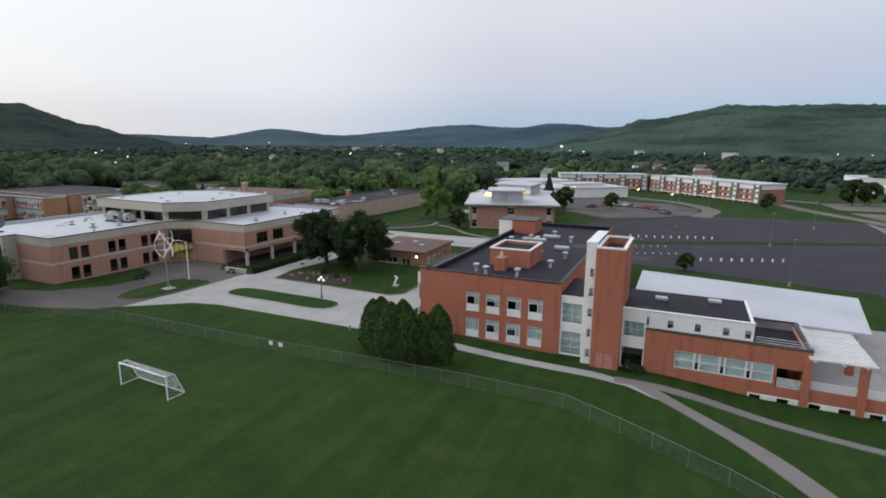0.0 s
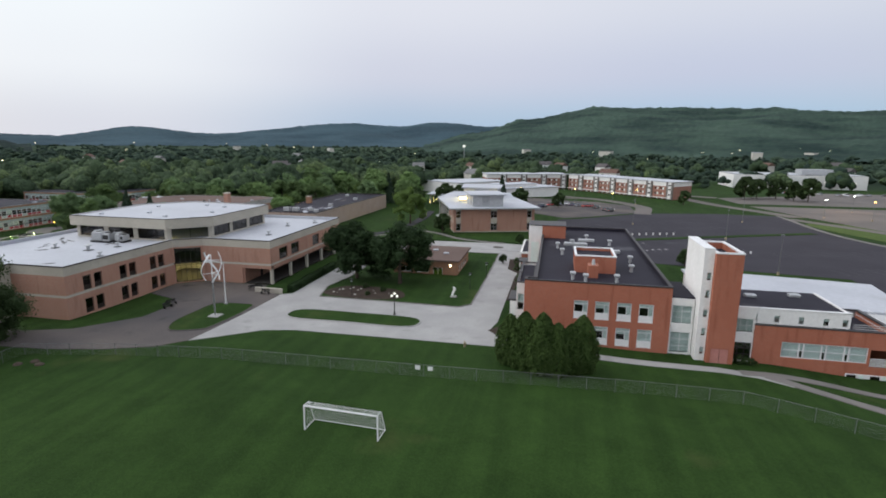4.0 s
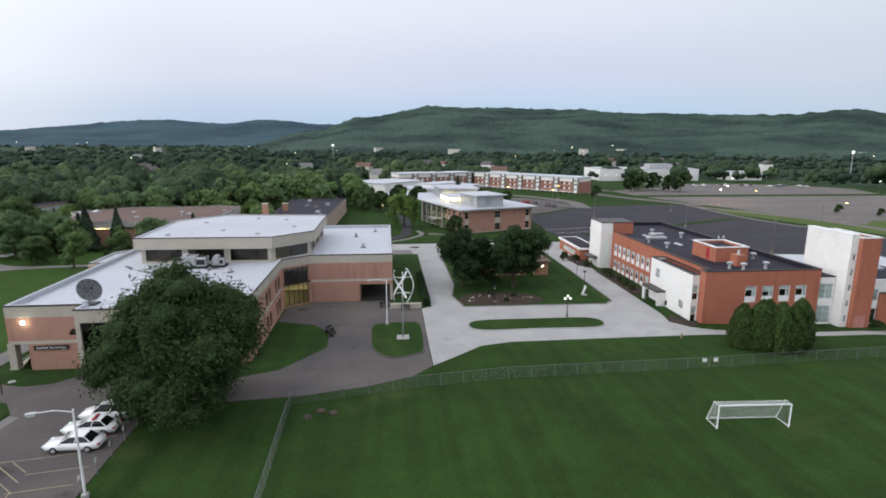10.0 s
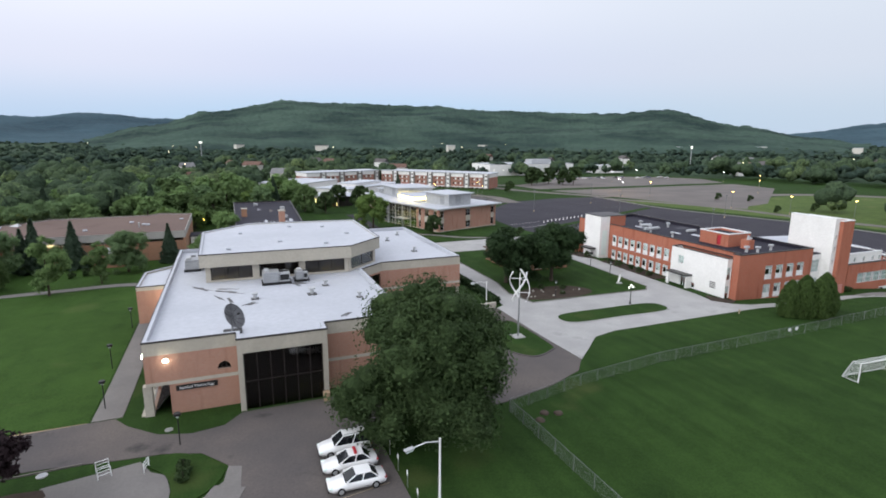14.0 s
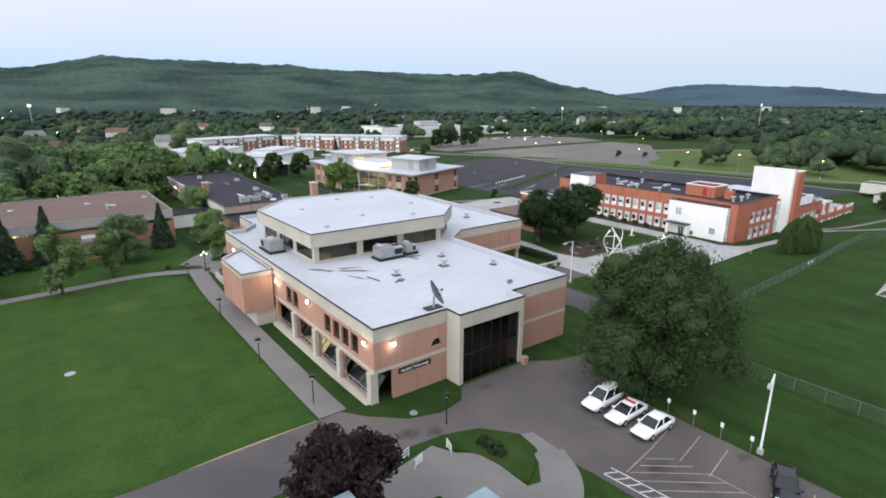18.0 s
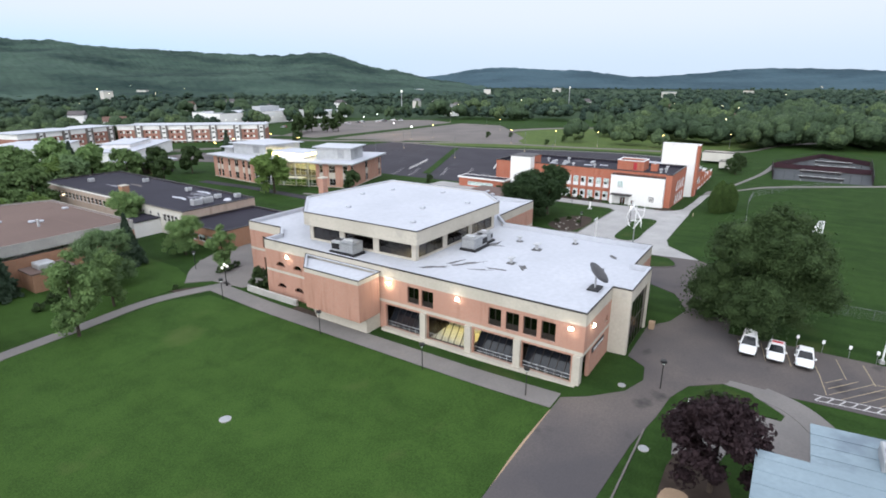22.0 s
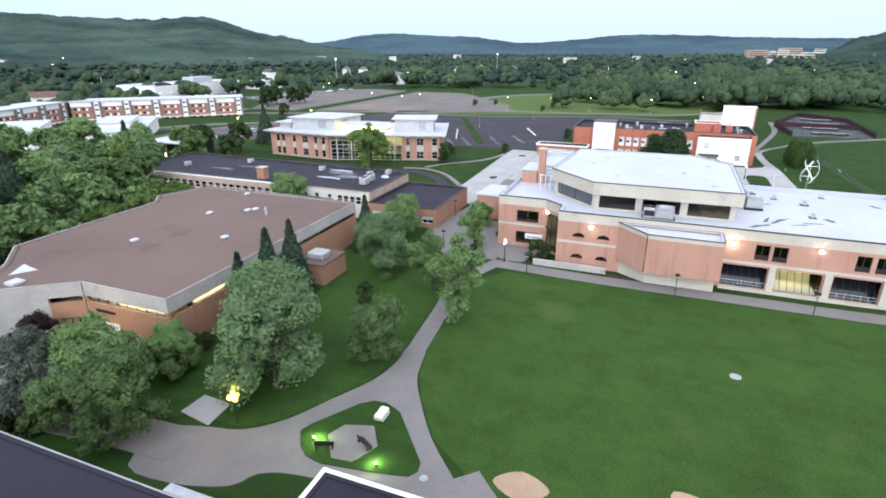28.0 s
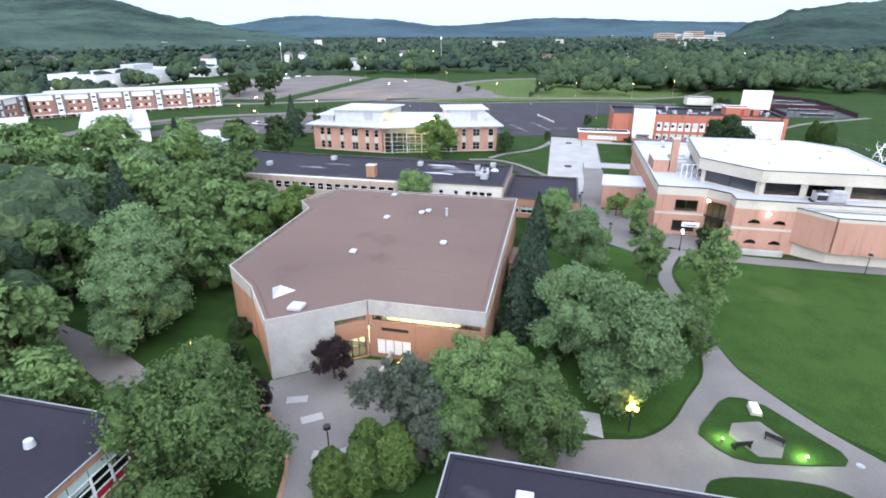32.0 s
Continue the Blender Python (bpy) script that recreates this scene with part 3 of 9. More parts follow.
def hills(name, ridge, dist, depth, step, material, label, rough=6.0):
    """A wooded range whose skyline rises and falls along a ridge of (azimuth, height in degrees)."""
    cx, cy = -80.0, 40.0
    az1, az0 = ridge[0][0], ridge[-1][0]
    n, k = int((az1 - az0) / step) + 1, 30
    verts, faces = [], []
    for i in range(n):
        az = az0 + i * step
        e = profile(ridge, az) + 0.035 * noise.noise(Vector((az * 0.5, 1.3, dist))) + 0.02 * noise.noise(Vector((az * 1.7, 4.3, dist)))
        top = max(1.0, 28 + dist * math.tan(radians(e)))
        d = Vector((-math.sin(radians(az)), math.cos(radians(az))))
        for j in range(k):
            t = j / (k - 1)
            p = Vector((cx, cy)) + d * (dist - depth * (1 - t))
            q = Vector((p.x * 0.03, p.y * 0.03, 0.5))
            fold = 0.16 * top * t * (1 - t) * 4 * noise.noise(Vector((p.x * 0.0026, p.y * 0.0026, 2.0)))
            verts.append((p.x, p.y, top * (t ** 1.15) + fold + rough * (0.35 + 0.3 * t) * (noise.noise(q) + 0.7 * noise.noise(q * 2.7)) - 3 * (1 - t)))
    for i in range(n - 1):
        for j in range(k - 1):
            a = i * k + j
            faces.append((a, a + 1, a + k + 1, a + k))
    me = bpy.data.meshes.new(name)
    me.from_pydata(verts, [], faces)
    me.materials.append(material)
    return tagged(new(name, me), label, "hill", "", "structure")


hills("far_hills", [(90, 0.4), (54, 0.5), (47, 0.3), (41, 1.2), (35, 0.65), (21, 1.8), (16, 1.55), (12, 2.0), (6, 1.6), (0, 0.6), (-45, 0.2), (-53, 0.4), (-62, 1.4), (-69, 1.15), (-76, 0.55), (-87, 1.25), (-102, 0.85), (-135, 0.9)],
      4300, 1300, 0.25, FOREST_HAZED, "distant wooded hills tinted hazy blue-green on the horizon", 7.0)
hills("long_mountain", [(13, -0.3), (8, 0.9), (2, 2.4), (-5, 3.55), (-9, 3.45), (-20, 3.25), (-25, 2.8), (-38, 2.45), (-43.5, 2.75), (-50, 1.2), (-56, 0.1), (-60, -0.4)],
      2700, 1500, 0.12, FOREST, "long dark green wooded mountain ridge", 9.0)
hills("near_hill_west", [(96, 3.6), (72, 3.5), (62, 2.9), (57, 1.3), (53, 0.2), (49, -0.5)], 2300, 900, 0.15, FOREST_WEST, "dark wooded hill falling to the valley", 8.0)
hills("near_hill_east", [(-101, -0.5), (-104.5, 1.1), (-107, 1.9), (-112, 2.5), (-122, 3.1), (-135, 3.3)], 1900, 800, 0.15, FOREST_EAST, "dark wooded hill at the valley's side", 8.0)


DIRT2 = (-174.6, 87.0)
# ---- roads, plaza and walks ----
paving("driveway", [(-107.9, 14), (-108.3, 44), (-100.8, 44), (-93, 44.6), (-86, 46.3), (-80.5, 48.8), (-77.9, 51.9), (-77.7, 77), (-83, 78), (-83, 82.3), (-96.5, 82.3),
        (-100.9, 79), (-100.9, 72.3), (-95, 70.3), (-92.2, 66.5), (-92, 60), (-97, 52.4), (-103, 49.8), (-108, 51), (-110.8, 53.2), (-120.5, 53.2), (-122.3, 50.9), (-125.3, 50.3),
        (-128.5, 51.4), (-131.5, 54.4), (-133, 56.7), (-260, 57.0), (-260, 49.8), (-150, 49.6), (-137, 48.6), (-131.5, 47.6), (-127.5, 47.2), (-124.2, 46.0), (-121.9, 43.0),
        (-121.6, 39.5), (-121.0, 35.4), (-120.6, 29.9), (-119.4, 14)], ASPHALT, "worn grey asphalt drive, turning court and parking bays", 0.05, "road")
paving("plaza", [(-77.8, 51.9), (-75.2, 54.2), (-70.5, 58.6), (-66, 59.8), (-55, 59.9), (-40, 60), (-33, 60.4), (-8, 60.0), (-4, 59.0), (-1, 56.6), (-0.5, 57.4), (-3.6, 60.6), (-8, 62.0), (-33, 62.6), (-36, 63.8),
        (-38.2, 66.5), (-37.4, 71), (-37, 98), (-35.5, 122.8), (-20, 123), (-20, 127), (-78, 127), (-78, 123), (-75.6, 122.6), (-75.8, 78), (-77.6, 77)][::1], CONCRETE, "pale concrete plaza and promenade between the buildings", 0.06)
for pts, what in (([(-70.2, 77.2), (-57, 77), (-44.6, 76.6), (-42.7, 78.6), (-42.5, 100), (-42.5, 122.6), (-70, 122.6), (-70.2, 92), (-71.6, 84)], "green lawn with two broad trees"),):
    kerbed_lawn(pts, what, WALKWAY)
kerbed_lawn(rounded([(-71.0, 67.4), (-69, 69.9), (-60, 70.1), (-51, 69.8), (-48.9, 67.4), (-51, 64.8), (-60, 64.9), (-69, 65.0)], 5), "narrow rounded grass island in the plaza")
kerbed_lawn(rounded([(-85.6, 69.2), (-81, 70.2), (-78.4, 69.0), (-78.4, 58.5), (-79.6, 56.2), (-83.3, 55.0), (-85.6, 58.5), (-86.1, 64)], 5), "grass island round the wind turbine", ASPHALT)
kerbed_lawn(rounded([(-129.3, 46.2), (-126.6, 47.0), (-124.2, 45.5), (-122.1, 42.8), (-122.8, 40.0), (-125.6, 37.8), (-126.5, 38.2), (-126.5, 40.5), (-127.2, 43.2)], 4), "small grass island beside the drive", None)
WALKS = [
    ("walk_west", [(-133.8, 56.9), (-133.8, 84), (-133.8, 100), (-133.0, 114)], 2.9),
    ("walk_curve", [(-131, 113.4), (-141.5, 116.8), (-152, 116.0), (-162.5, 115.1)], 2.2),
    ("walk_lower", [(-177, 104.0), (-184, 97.6), (-200, 87)], 2.6),
    ("walk_branch", [(-182.4, 127.5), (-183.0, 136), (-184.2, 145)], 4.0),
    ("walk_north", [(-186, 155), (-185, 166), (-181.2, 175), (-177.6, 184), (-172, 205)], 4.0),
    ("walk_south", [(-121.8, 39.6), (-123.6, 36.2), (-128, 33.2), (-136, 29)], 2.8),
    ("walk_field", [(-2.6, 60.0), (3.4, 53.4), (9.8, 44.6), (17.6, 33), (31, 14)], 2.0),
    ("walk_wing", [(-5.6, 60.6), (2, 60.4), (9, 58.6), (18.1, 55.5), (40, 49), (70, 46)], 1.9),
    ("walk_quad_north", [(-133, 118), (-127.5, 124), (-119, 127.5), (-106, 126), (-92, 124.8), (-77, 125)], 5.0),
    ("walk_to_library", [(-42.5, 136.8), (-50, 138.6), (-57, 142.1), (-64, 149.0), (-70.4, 152.6)], 1.5),
    ("walk_kerb", [(-87.5, 136.2), (-81, 140.8), (-76, 145.3), (-72.6, 151.5), (-73.5, 158)], 1.3),
    ("walk_library_west", [(-98, 136.8), (-86, 141.5), (-78.4, 149.5), (-77, 160), (-76.5, 178), (-78, 200)], 3.0),
]
for k, (nm, pts, w) in enumerate(WALKS):
    paving(nm, ribbon(pts, w), ASPHALT_NEW if nm == "walk_library_west" else WALKWAY, "dark asphalt footpath across the lawn" if nm == "walk_library_west" else "pale concrete footpath across the lawn", 0.07 + 0.005 * k)
paving("walk_junction", rounded([(-160.0, 114.4), (-165.5, 113.1), (-168.9, 111.4), (-173.9, 108.1), (-177.9, 104.4), (-180.5, 102.2), (-183.0, 100.8), (-184.4, 103), (-183.0, 107.5), (-181.4, 110.6), (-181.7, 116.3), (-182.7, 119.3), (-184.6, 120.6), (-186, 125.1),
        (-185.8, 129.8), (-181.4, 130.6), (-179.9, 127.8), (-178.9, 124.0), (-176.2, 121.2), (-172.4, 119.2), (-168.0, 116.9), (-164.1, 116.2), (-160.5, 116.3)], 3),
       WALKWAY, "pale concrete walk junction round a lawn triangle", 0.055)
kerbed_lawn([(-177.3, 119.4), (-176.1, 119.0), (-171.9, 116.4), (-170.9, 115.2), (-170.8, 113.8), (-171.6, 112.0), (-176.9, 107.6), (-178.0, 107.4), (-178.9, 108.0), (-179.6, 111.3), (-180.2, 115.3), (-179.9, 117.0), (-179.0, 118.2)], "triangular lawn with a patio between the walks", None)
paving("bench_pad", [(-176.2, 131.0), (-176.4, 127.6), (-179.6, 127.4), (-179.0, 131.2)], CONCRETE, "pale concrete pad beside the path", 0.066)
paving("brick_edging", ribbon([(-181.4, 161.6), (-182.6, 158.4), (-186.8, 154.1), (-192, 152.0), (-199, 150.6)], 0.3), BRICK_BROWN, "red brick edging round the court lawn", 0.075)
paving("hall_court", [(-178.4, 160.3), (-182.4, 159.2), (-185.6, 155.6), (-188.6, 153.2), (-200, 150), (-200, 146), (-191, 147.6), (-186.4, 144.5), (-184, 143.5), (-181.6, 144.6), (-178.6, 147.8), (-172.4, 150.2), (-172.6, 152.5)],
       WALKWAY, "patched concrete court before the lecture hall doors", 0.05)
for k, (x, y, a) in enumerate(((-180.6, 156.2, 20), (-182.8, 153.6, 35), (-186.9, 150.6, 10), (-186.0, 148.8, 40))):
    d = pose(x, y, 0, 0, 0, a)
    paving("pale_slab", [tuple((d @ Vector(q)).xy) for q in ((-0.5, -1, 0), (0.5, -1, 0), (0.5, 1, 0), (-0.5, 1, 0))], CONCRETE, "pale replacement slab in the court", 0.06 + 0.005 * k)
paving("quad_lawn", [(-135.5, 56.8), (-135.5, 112), (-141.5, 115.4), (-152, 114.7), (-160, 114.2), (-165.5, 112.9), (-168.9, 111.2), (-173.9, 107.9), (-177.9, 102.5), (-185, 95), (-205, 84), (-205, 57.0)], QUAD_GRASS, "bright green watered lawn of the quad", 0.03, "lawn")
paving("path_lawn", [(-141, 118.4), (-152, 117.4), (-160, 116.6), (-164, 116.5), (-168, 117.2), (-172.4, 119.5), (-176.2, 121.5), (-178.6, 124.2), (-178.8, 127.4), (-176.4, 127.8), (-177, 130.4), (-180, 131), (-180, 138.8), (-131, 138.8), (-131, 128), (-133.6, 119)], QUAD_GRASS, "green lawn between the path and the lecture hall", 0.03, "lawn")
paving("lawn_edge", ribbon([(-135.6, 56.7), (-143, 56.85), (-150, 56.6), (-158, 56.9), (-166, 56.7), (-176, 57.0), (-190, 56.8), (-205, 57.0)], 0.22), DIRT, "worn tan edge between drive and lawn", 0.045)
paving("forecourt", [(-136.5, 45.3), (-133, 45.8), (-129.3, 46.5), (-128.2, 44.3), (-126.9, 43.3), (-126.4, 40.8), (-126.4, 37.6), (-125.2, 37.3), (-122.3, 40.5), (-121.9, 42.8), (-120.8, 42.4), (-121.0, 37.8), (-122.5, 37.2), (-125.2, 33.2), (-127, 30), (-127.4, 22), (-131.4, 22), (-131.9, 36.4),
                    (-132.5, 41.0), (-136.8, 42.0)], WALKWAY, "pale concrete forecourt and walk beside the drive", 0.06)
paving("planting_bed", rounded([(-136.3, 45.0), (-143.5, 45.2), (-147, 44.4), (-147, 40.6), (-141, 40.2), (-136.9, 41.4)], 3), SOIL, "brown mulch bed below the purple tree", 0.068)
paving("bare_patch", rounded([(-141.0, 44.9), (-143.4, 45.1), (-143.6, 43.6), (-141.0, 43.2)], 4), DIRT, "patch of bare dirt at the edge of the bed", 0.078)
paving("strip_kerb", [(-134.2, 48.2), (-146, 48.25), (-146, 48.1), (-134.2, 48.05)], LOT_OLD, "worn kerb along the grass strip", 0.13)
paving("terrace_walk", [(-126.8, 128), (-132, 119), (-131, 110.2), (-125, 108.2), (-120, 118), (-112, 118.5), (-112, 128)], WALKWAY, "pale concrete walk by the north entrance", 0.075)
paving("mulch_bed", [(-132.6, 84), (-132.6, 97.5), (-131.2, 97.5), (-131.2, 84)], SOIL, "dark mulch strip beside the west wall", 0.05)
paving("promenade", [(-103, 124.6), (-78.2, 127.2), (-70.4, 127.2), (-70.2, 125.0), (-48.2, 125.0), (-48, 127.2), (-33, 127.2), (-32.4, 136.9), (-86, 136.0), (-98, 136.4), (-101.8, 134), (-101.8, 128.6)], CONCRETE, "broad pale concrete promenade towards the parking lot", 0.066)
for x, y in ((-43.7, 131.1), (-75.9, 131.1)):
    paving("tree_pit", rounded([(x - 1.1, y - 0.8), (x + 1.1, y - 0.8), (x + 1.1, y + 0.8), (x - 1.1, y + 0.8)], 3), SOIL, "planted pit in the promenade", 0.09)
kerbed_lawn([(-84, 137.6), (-75, 144.4), (-70.8, 150.2), (-65, 147.4), (-58, 140.6), (-50, 137.5)], "lawn between the library walks", None)
kerbed_lawn([(-48, 138.8), (-57, 143.6), (-63, 150), (-58, 151), (-33, 157.5), (-33.5, 138)], "lawn beside the library", None)
paving("stone_bed", rounded([(-70.0, 79.0), (-64, 77.6), (-57.5, 78.2), (-55.2, 80.6), (-58, 84.5), (-66, 85.5), (-69.8, 83)], 4), SOIL, "brown mulch bed with stones below the trees", 0.17)
paving("mulch_bed", [(-37.2, 83), (-33, 83), (-33, 102), (-37, 101)], SOIL, "dark mulch bed along the west wall", 0.09)
paving("mulch_bed", [(-38.4, 66.6), (-35.8, 64.2), (-33.6, 65.4), (-34.6, 67.3), (-36.3, 70)], SOIL, "dark mulch bed at the corner of the red building", 0.09)
paving("mulch_bed", [(-39, 107), (-36.2, 103), (-35.4, 111), (-36, 118), (-39.4, 117)], SOIL, "dark mulch bed beside the promenade", 0.09)
paving("mulch_bed", rounded([(-138.2, 118.3), (-134.6, 116.2), (-136.6, 114.9)], 3), SOIL, "dark planted triangle between the walks", 0.07)
paving("parking_lot", [(-28, 126.5), (-10, 126.5), (34, 119), (34, 84), (60, 80), (87, 77), (76, 132), (60, 181), (60, 231), (38, 233), (7, 225.5), (-28, 193), (-31.5, 155)], ASPHALT_NEW, "large dark freshly sealed parking lot", 0.05, "parking lot")
paving("overflow_lot", [(70, 226), (88, 170), (120, 178), (158, 205), (200, 235), (240, 330), (200, 420), (150, 420), (110, 350), (62, 325)], LOT_OLD, "faded grey asphalt overflow parking lot", 0.05, "parking lot")
paving("housing_lot", [(-60, 295), (-42, 208), (-26, 199), (4, 226), (6, 262), (-20, 300)], ASPHALT, "asphalt lot in front of the housing block", 0.05, "parking lot")
for k, (nm, pts, w) in enumerate((("access_road", [(6, 222), (10, 262), (-10, 300), (-60, 310), (-110, 290)], 7), ("loop_road", [(60, 222), (84, 178), (92, 130), (106, 92), (130, 60), (180, 20)], 5),
                   ("loop_road", [(90, 170), (128, 198), (165, 205), (205, 180), (240, 120), (300, 70)], 9), ("park_road", [(62, 326), (40, 330), (60, 250), (66, 228)], 7))):
    paving(nm, ribbon(pts, w), LOT_OLD, "pale grey access road", 0.08 + 0.006 * k, "road")
paving("meadow", rounded([(64, 212), (66, 182), (82, 138), (96, 92), (150, 60), (210, 40), (250, 110), (205, 175), (165, 200), (128, 194)], 3), MEADOW, "bright mown grass between the access roads", 0.03, "lawn")
paving("west_lot", [(-244, 250), (-239, 276), (-217, 262), (-202, 219), (-216, 209)], LOT_OLD, "pale asphalt lot beyond the grove", 0.05, "parking lot")
kerbed_lawn(ribbon([(-20, 152.3), (16, 168.0), (54, 184.8)], 3.4), "grass strip dividing the parking lot", None)
paving("lot_edge", ribbon([(86.6, 77), (75.8, 132), (59.8, 181), (59.6, 231)], 1.8), WALKWAY, "pale kerb walk along the parking lot", 0.09)
tagged(part("dirt_patch", draped(rounded([(DIRT2[0] + a, DIRT2[1] + c) for a, c in ((1.9, 1.6), (1.2, -1.9), (-1.6, -2.2), (-1.4, 1.2))], 5), 0.04), DIRT), "bare tan dirt patch in the lawn", "dirt", "", "structure")
tagged(part("dirt_patch", draped(rounded([(-176.6, 101.8), (-174.9, 99.8), (-176.2, 97.4), (-177.9, 99.4)], 5), 0.04), DIRT), "bare tan dirt patch in the lawn", "dirt", "", "structure")


LAMP_FLOOD = glow("floodlight_lens", (1.0, 0.9, 0.68), 60.0)


# ---- walls and windows ----
class Wall:
    """One straight wall, seen from outside with its start at p and its end at q (the inside lies to the left)."""

    def __init__(self, p, q):
        self.p, self.q = Vector(p), Vector(q)
        self.len = (self.q - self.p).length
        u = (self.q - self.p) / self.len
        self.m = Matrix(((u.x, -u.y, 0, p[0]), (u.y, u.x, 0, p[1]), (0, 0, 1, 0), (0, 0, 0, 1)))

    def at(self, value, axis):
        """Distance along the wall of a world x or y."""
        return (value - self.p[axis]) / ((self.q - self.p) / self.len)[axis]

    def solid(self, z0, z1, holes, thick=0.3, start=0.0, end=0.0):
        """One mesh with the openings cut through it."""
        end = self.len - end
        us = sorted({start, end, *[min(max(u, start), end) for h in holes for u in h[:2]]})
        zs = sorted({z0, z1, *[min(max(z, z0), z1) for h in holes for z in h[2:4]]})
        return lattice(us, zs, lambda u, z: not any(h[0] < u < h[1] and h[2] < z < h[3] for h in holes), 0, thick, self.m)


def lattice(us, zs, full, d0, d1, m):
    """Slab made of the cells for which full(u, z) holds, as one connected mesh."""
    us = [u for k, u in enumerate(us) if k == 0 or u - us[k - 1] > 1e-4]
    zs = [z for k, z in enumerate(zs) if k == 0 or z - zs[k - 1] > 1e-4]
    cell = [[full((a + b) / 2, (c + d) / 2) for c, d in zip(zs, zs[1:])] for a, b in zip(us, us[1:])]
    bm, seen = bmesh.new(), {}

    def vert(i, j, k):
        if (i, j, k) not in seen:
            seen[i, j, k] = bm.verts.new(m @ Vector((us[i], (d0, d1)[k], zs[j])))
        return seen[i, j, k]

    def on(i, j):
        return 0 <= i < len(us) - 1 and 0 <= j < len(zs) - 1 and cell[i][j]
    for i in range(len(us) - 1):
        for j in range(len(zs) - 1):
            if not cell[i][j]:
                continue
            bm.faces.new((vert(i, j, 0), vert(i + 1, j, 0), vert(i + 1, j + 1, 0), vert(i, j + 1, 0)))
            bm.faces.new((vert(i, j, 1), vert(i, j + 1, 1), vert(i + 1, j + 1, 1), vert(i + 1, j, 1)))
            for (di, dj), (p, q) in (((-1, 0), ((i, j + 1), (i, j))), ((1, 0), ((i + 1, j), (i + 1, j + 1))), ((0, -1), ((i, j), (i + 1, j))), ((0, 1), ((i + 1, j + 1), (i, j + 1)))):
                if not on(i + di, j + dj):
                    bm.faces.new((vert(*q, 0), vert(*p, 0), vert(*p, 1), vert(*q, 1)))
    return bm


def window(wall, parent, u0, u1, z0, z1, cols=2, rows=1, frame_mat=BRONZE, pane_mat=GLASS_DARK, bar=0.07, deep=0.14, blind=0.0, panel=0.0, panel_mat=None, sill=None, name="window"):
    """Frame with bars, one pane each opening, blind, spandrel panel and sill."""
    m, z2 = wall.m, z0 + panel
    bars_u = [(u0, u0 + bar), (u1 - bar, u1)] + [(u0 + (u1 - u0) * i / cols - bar / 2, u0 + (u1 - u0) * i / cols + bar / 2) for i in range(1, cols)]
    bars_z = [(z0, z0 + bar), (z1 - bar, z1)] + ([(z2 - bar / 2, z2 + bar / 2)] if panel else []) + [(z2 + (z1 - z2) * j / rows - bar / 2, z2 + (z1 - z2) * j / rows + bar / 2) for j in range(1, rows)]
    us, zs = sorted({v for b in bars_u for v in b}), sorted({v for b in bars_z for v in b})
    bm = lattice(us, zs, lambda u, z: any(a < u < b for a, b in bars_u) or any(a < z < b for a, b in bars_z), deep, deep + 0.1, m)
    w = part(name, bm, frame_mat, parent)
    for i in range(cols):
        a, b = u0 + (u1 - u0) * i / cols, u0 + (u1 - u0) * (i + 1) / cols
        pane = part("pane", box(a + bar / 2, deep + 0.04, z2 + bar / 2, b - bar / 2, deep + 0.06, z1 - bar / 2, m), pane_mat, w)
        pane.visible_shadow = False
    if panel:
        part("spandrel_panel", box(u0 + bar, deep + 0.03, z0 + bar, u1 - bar, deep + 0.08, z2 - bar / 2, m), panel_mat or frame_mat, w)
    if blind:
        part("blind", box(u0 + bar, deep + 0.16, z1 - (z1 - z2) * blind, u1 - bar, deep + 0.18, z1 - bar, m), BLIND, w)
    if sill:
        part("sill", box(u0 - 0.06, -0.06, z0 - 0.1, u1 + 0.06, deep, z0 - 0.004, m), sill, w)
    return w


def shell(b, pts, bands, holes, thick=0.3, skip=()):
    """Walls of a building round pts (counter-clockwise), in stacked bands (z0, z1, material, name). holes: wall number -> openings (u0, u1, z0, z1)."""
    ws, n = [], len(pts)
    for i in range(n):
        w = Wall(pts[i], pts[(i + 1) % n])
        ws.append(w)
        if i in skip:
            continue
        v = Vector(pts[(i + 2) % n]) - Vector(pts[(i + 1) % n])
        d = w.q - w.p
        turn = d.x * v.y - d.y * v.x
        end = thick if turn > 0.3 * d.length * v.length else 0.0
        for z0, z1, material, nm in bands:
            part(nm, w.solid(z0, z1, [h[:4] for h in holes.get(i, ())], thick, 0.0, end), material, b)
    return ws


def flat_roof(b, pts, z, top, material, coping=COPING, thick=0.3, lip=0.05, deep=0.18):
    part("roof", prism(offset_poly(pts, thick + 0.01), z - 0.25, z), material, b)
    part("coping", ring(offset_poly(pts, -lip), 2 * lip, top, top + deep), coping, b)
    part("parapet_cap", ring(offset_poly(pts, lip + 0.004), thick - lip, top + 0.004, top + deep - 0.02), ROOF_WHITE if material is ROOF_WHITE else coping, b)
    if top - z > 0.3:
        part("parapet_lining", ring(offset_poly(pts, thick), 0.03, z + 0.004, top), material, b)


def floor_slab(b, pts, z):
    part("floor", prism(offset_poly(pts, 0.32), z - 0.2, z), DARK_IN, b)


def lamp_box(b, x0, y0, x1, y1, z, material=LAMP_ROOM):
    part("ceiling_light", box(x0, y0, z - 0.06, x1, y1, z), material, b, "bright ceiling light panel")


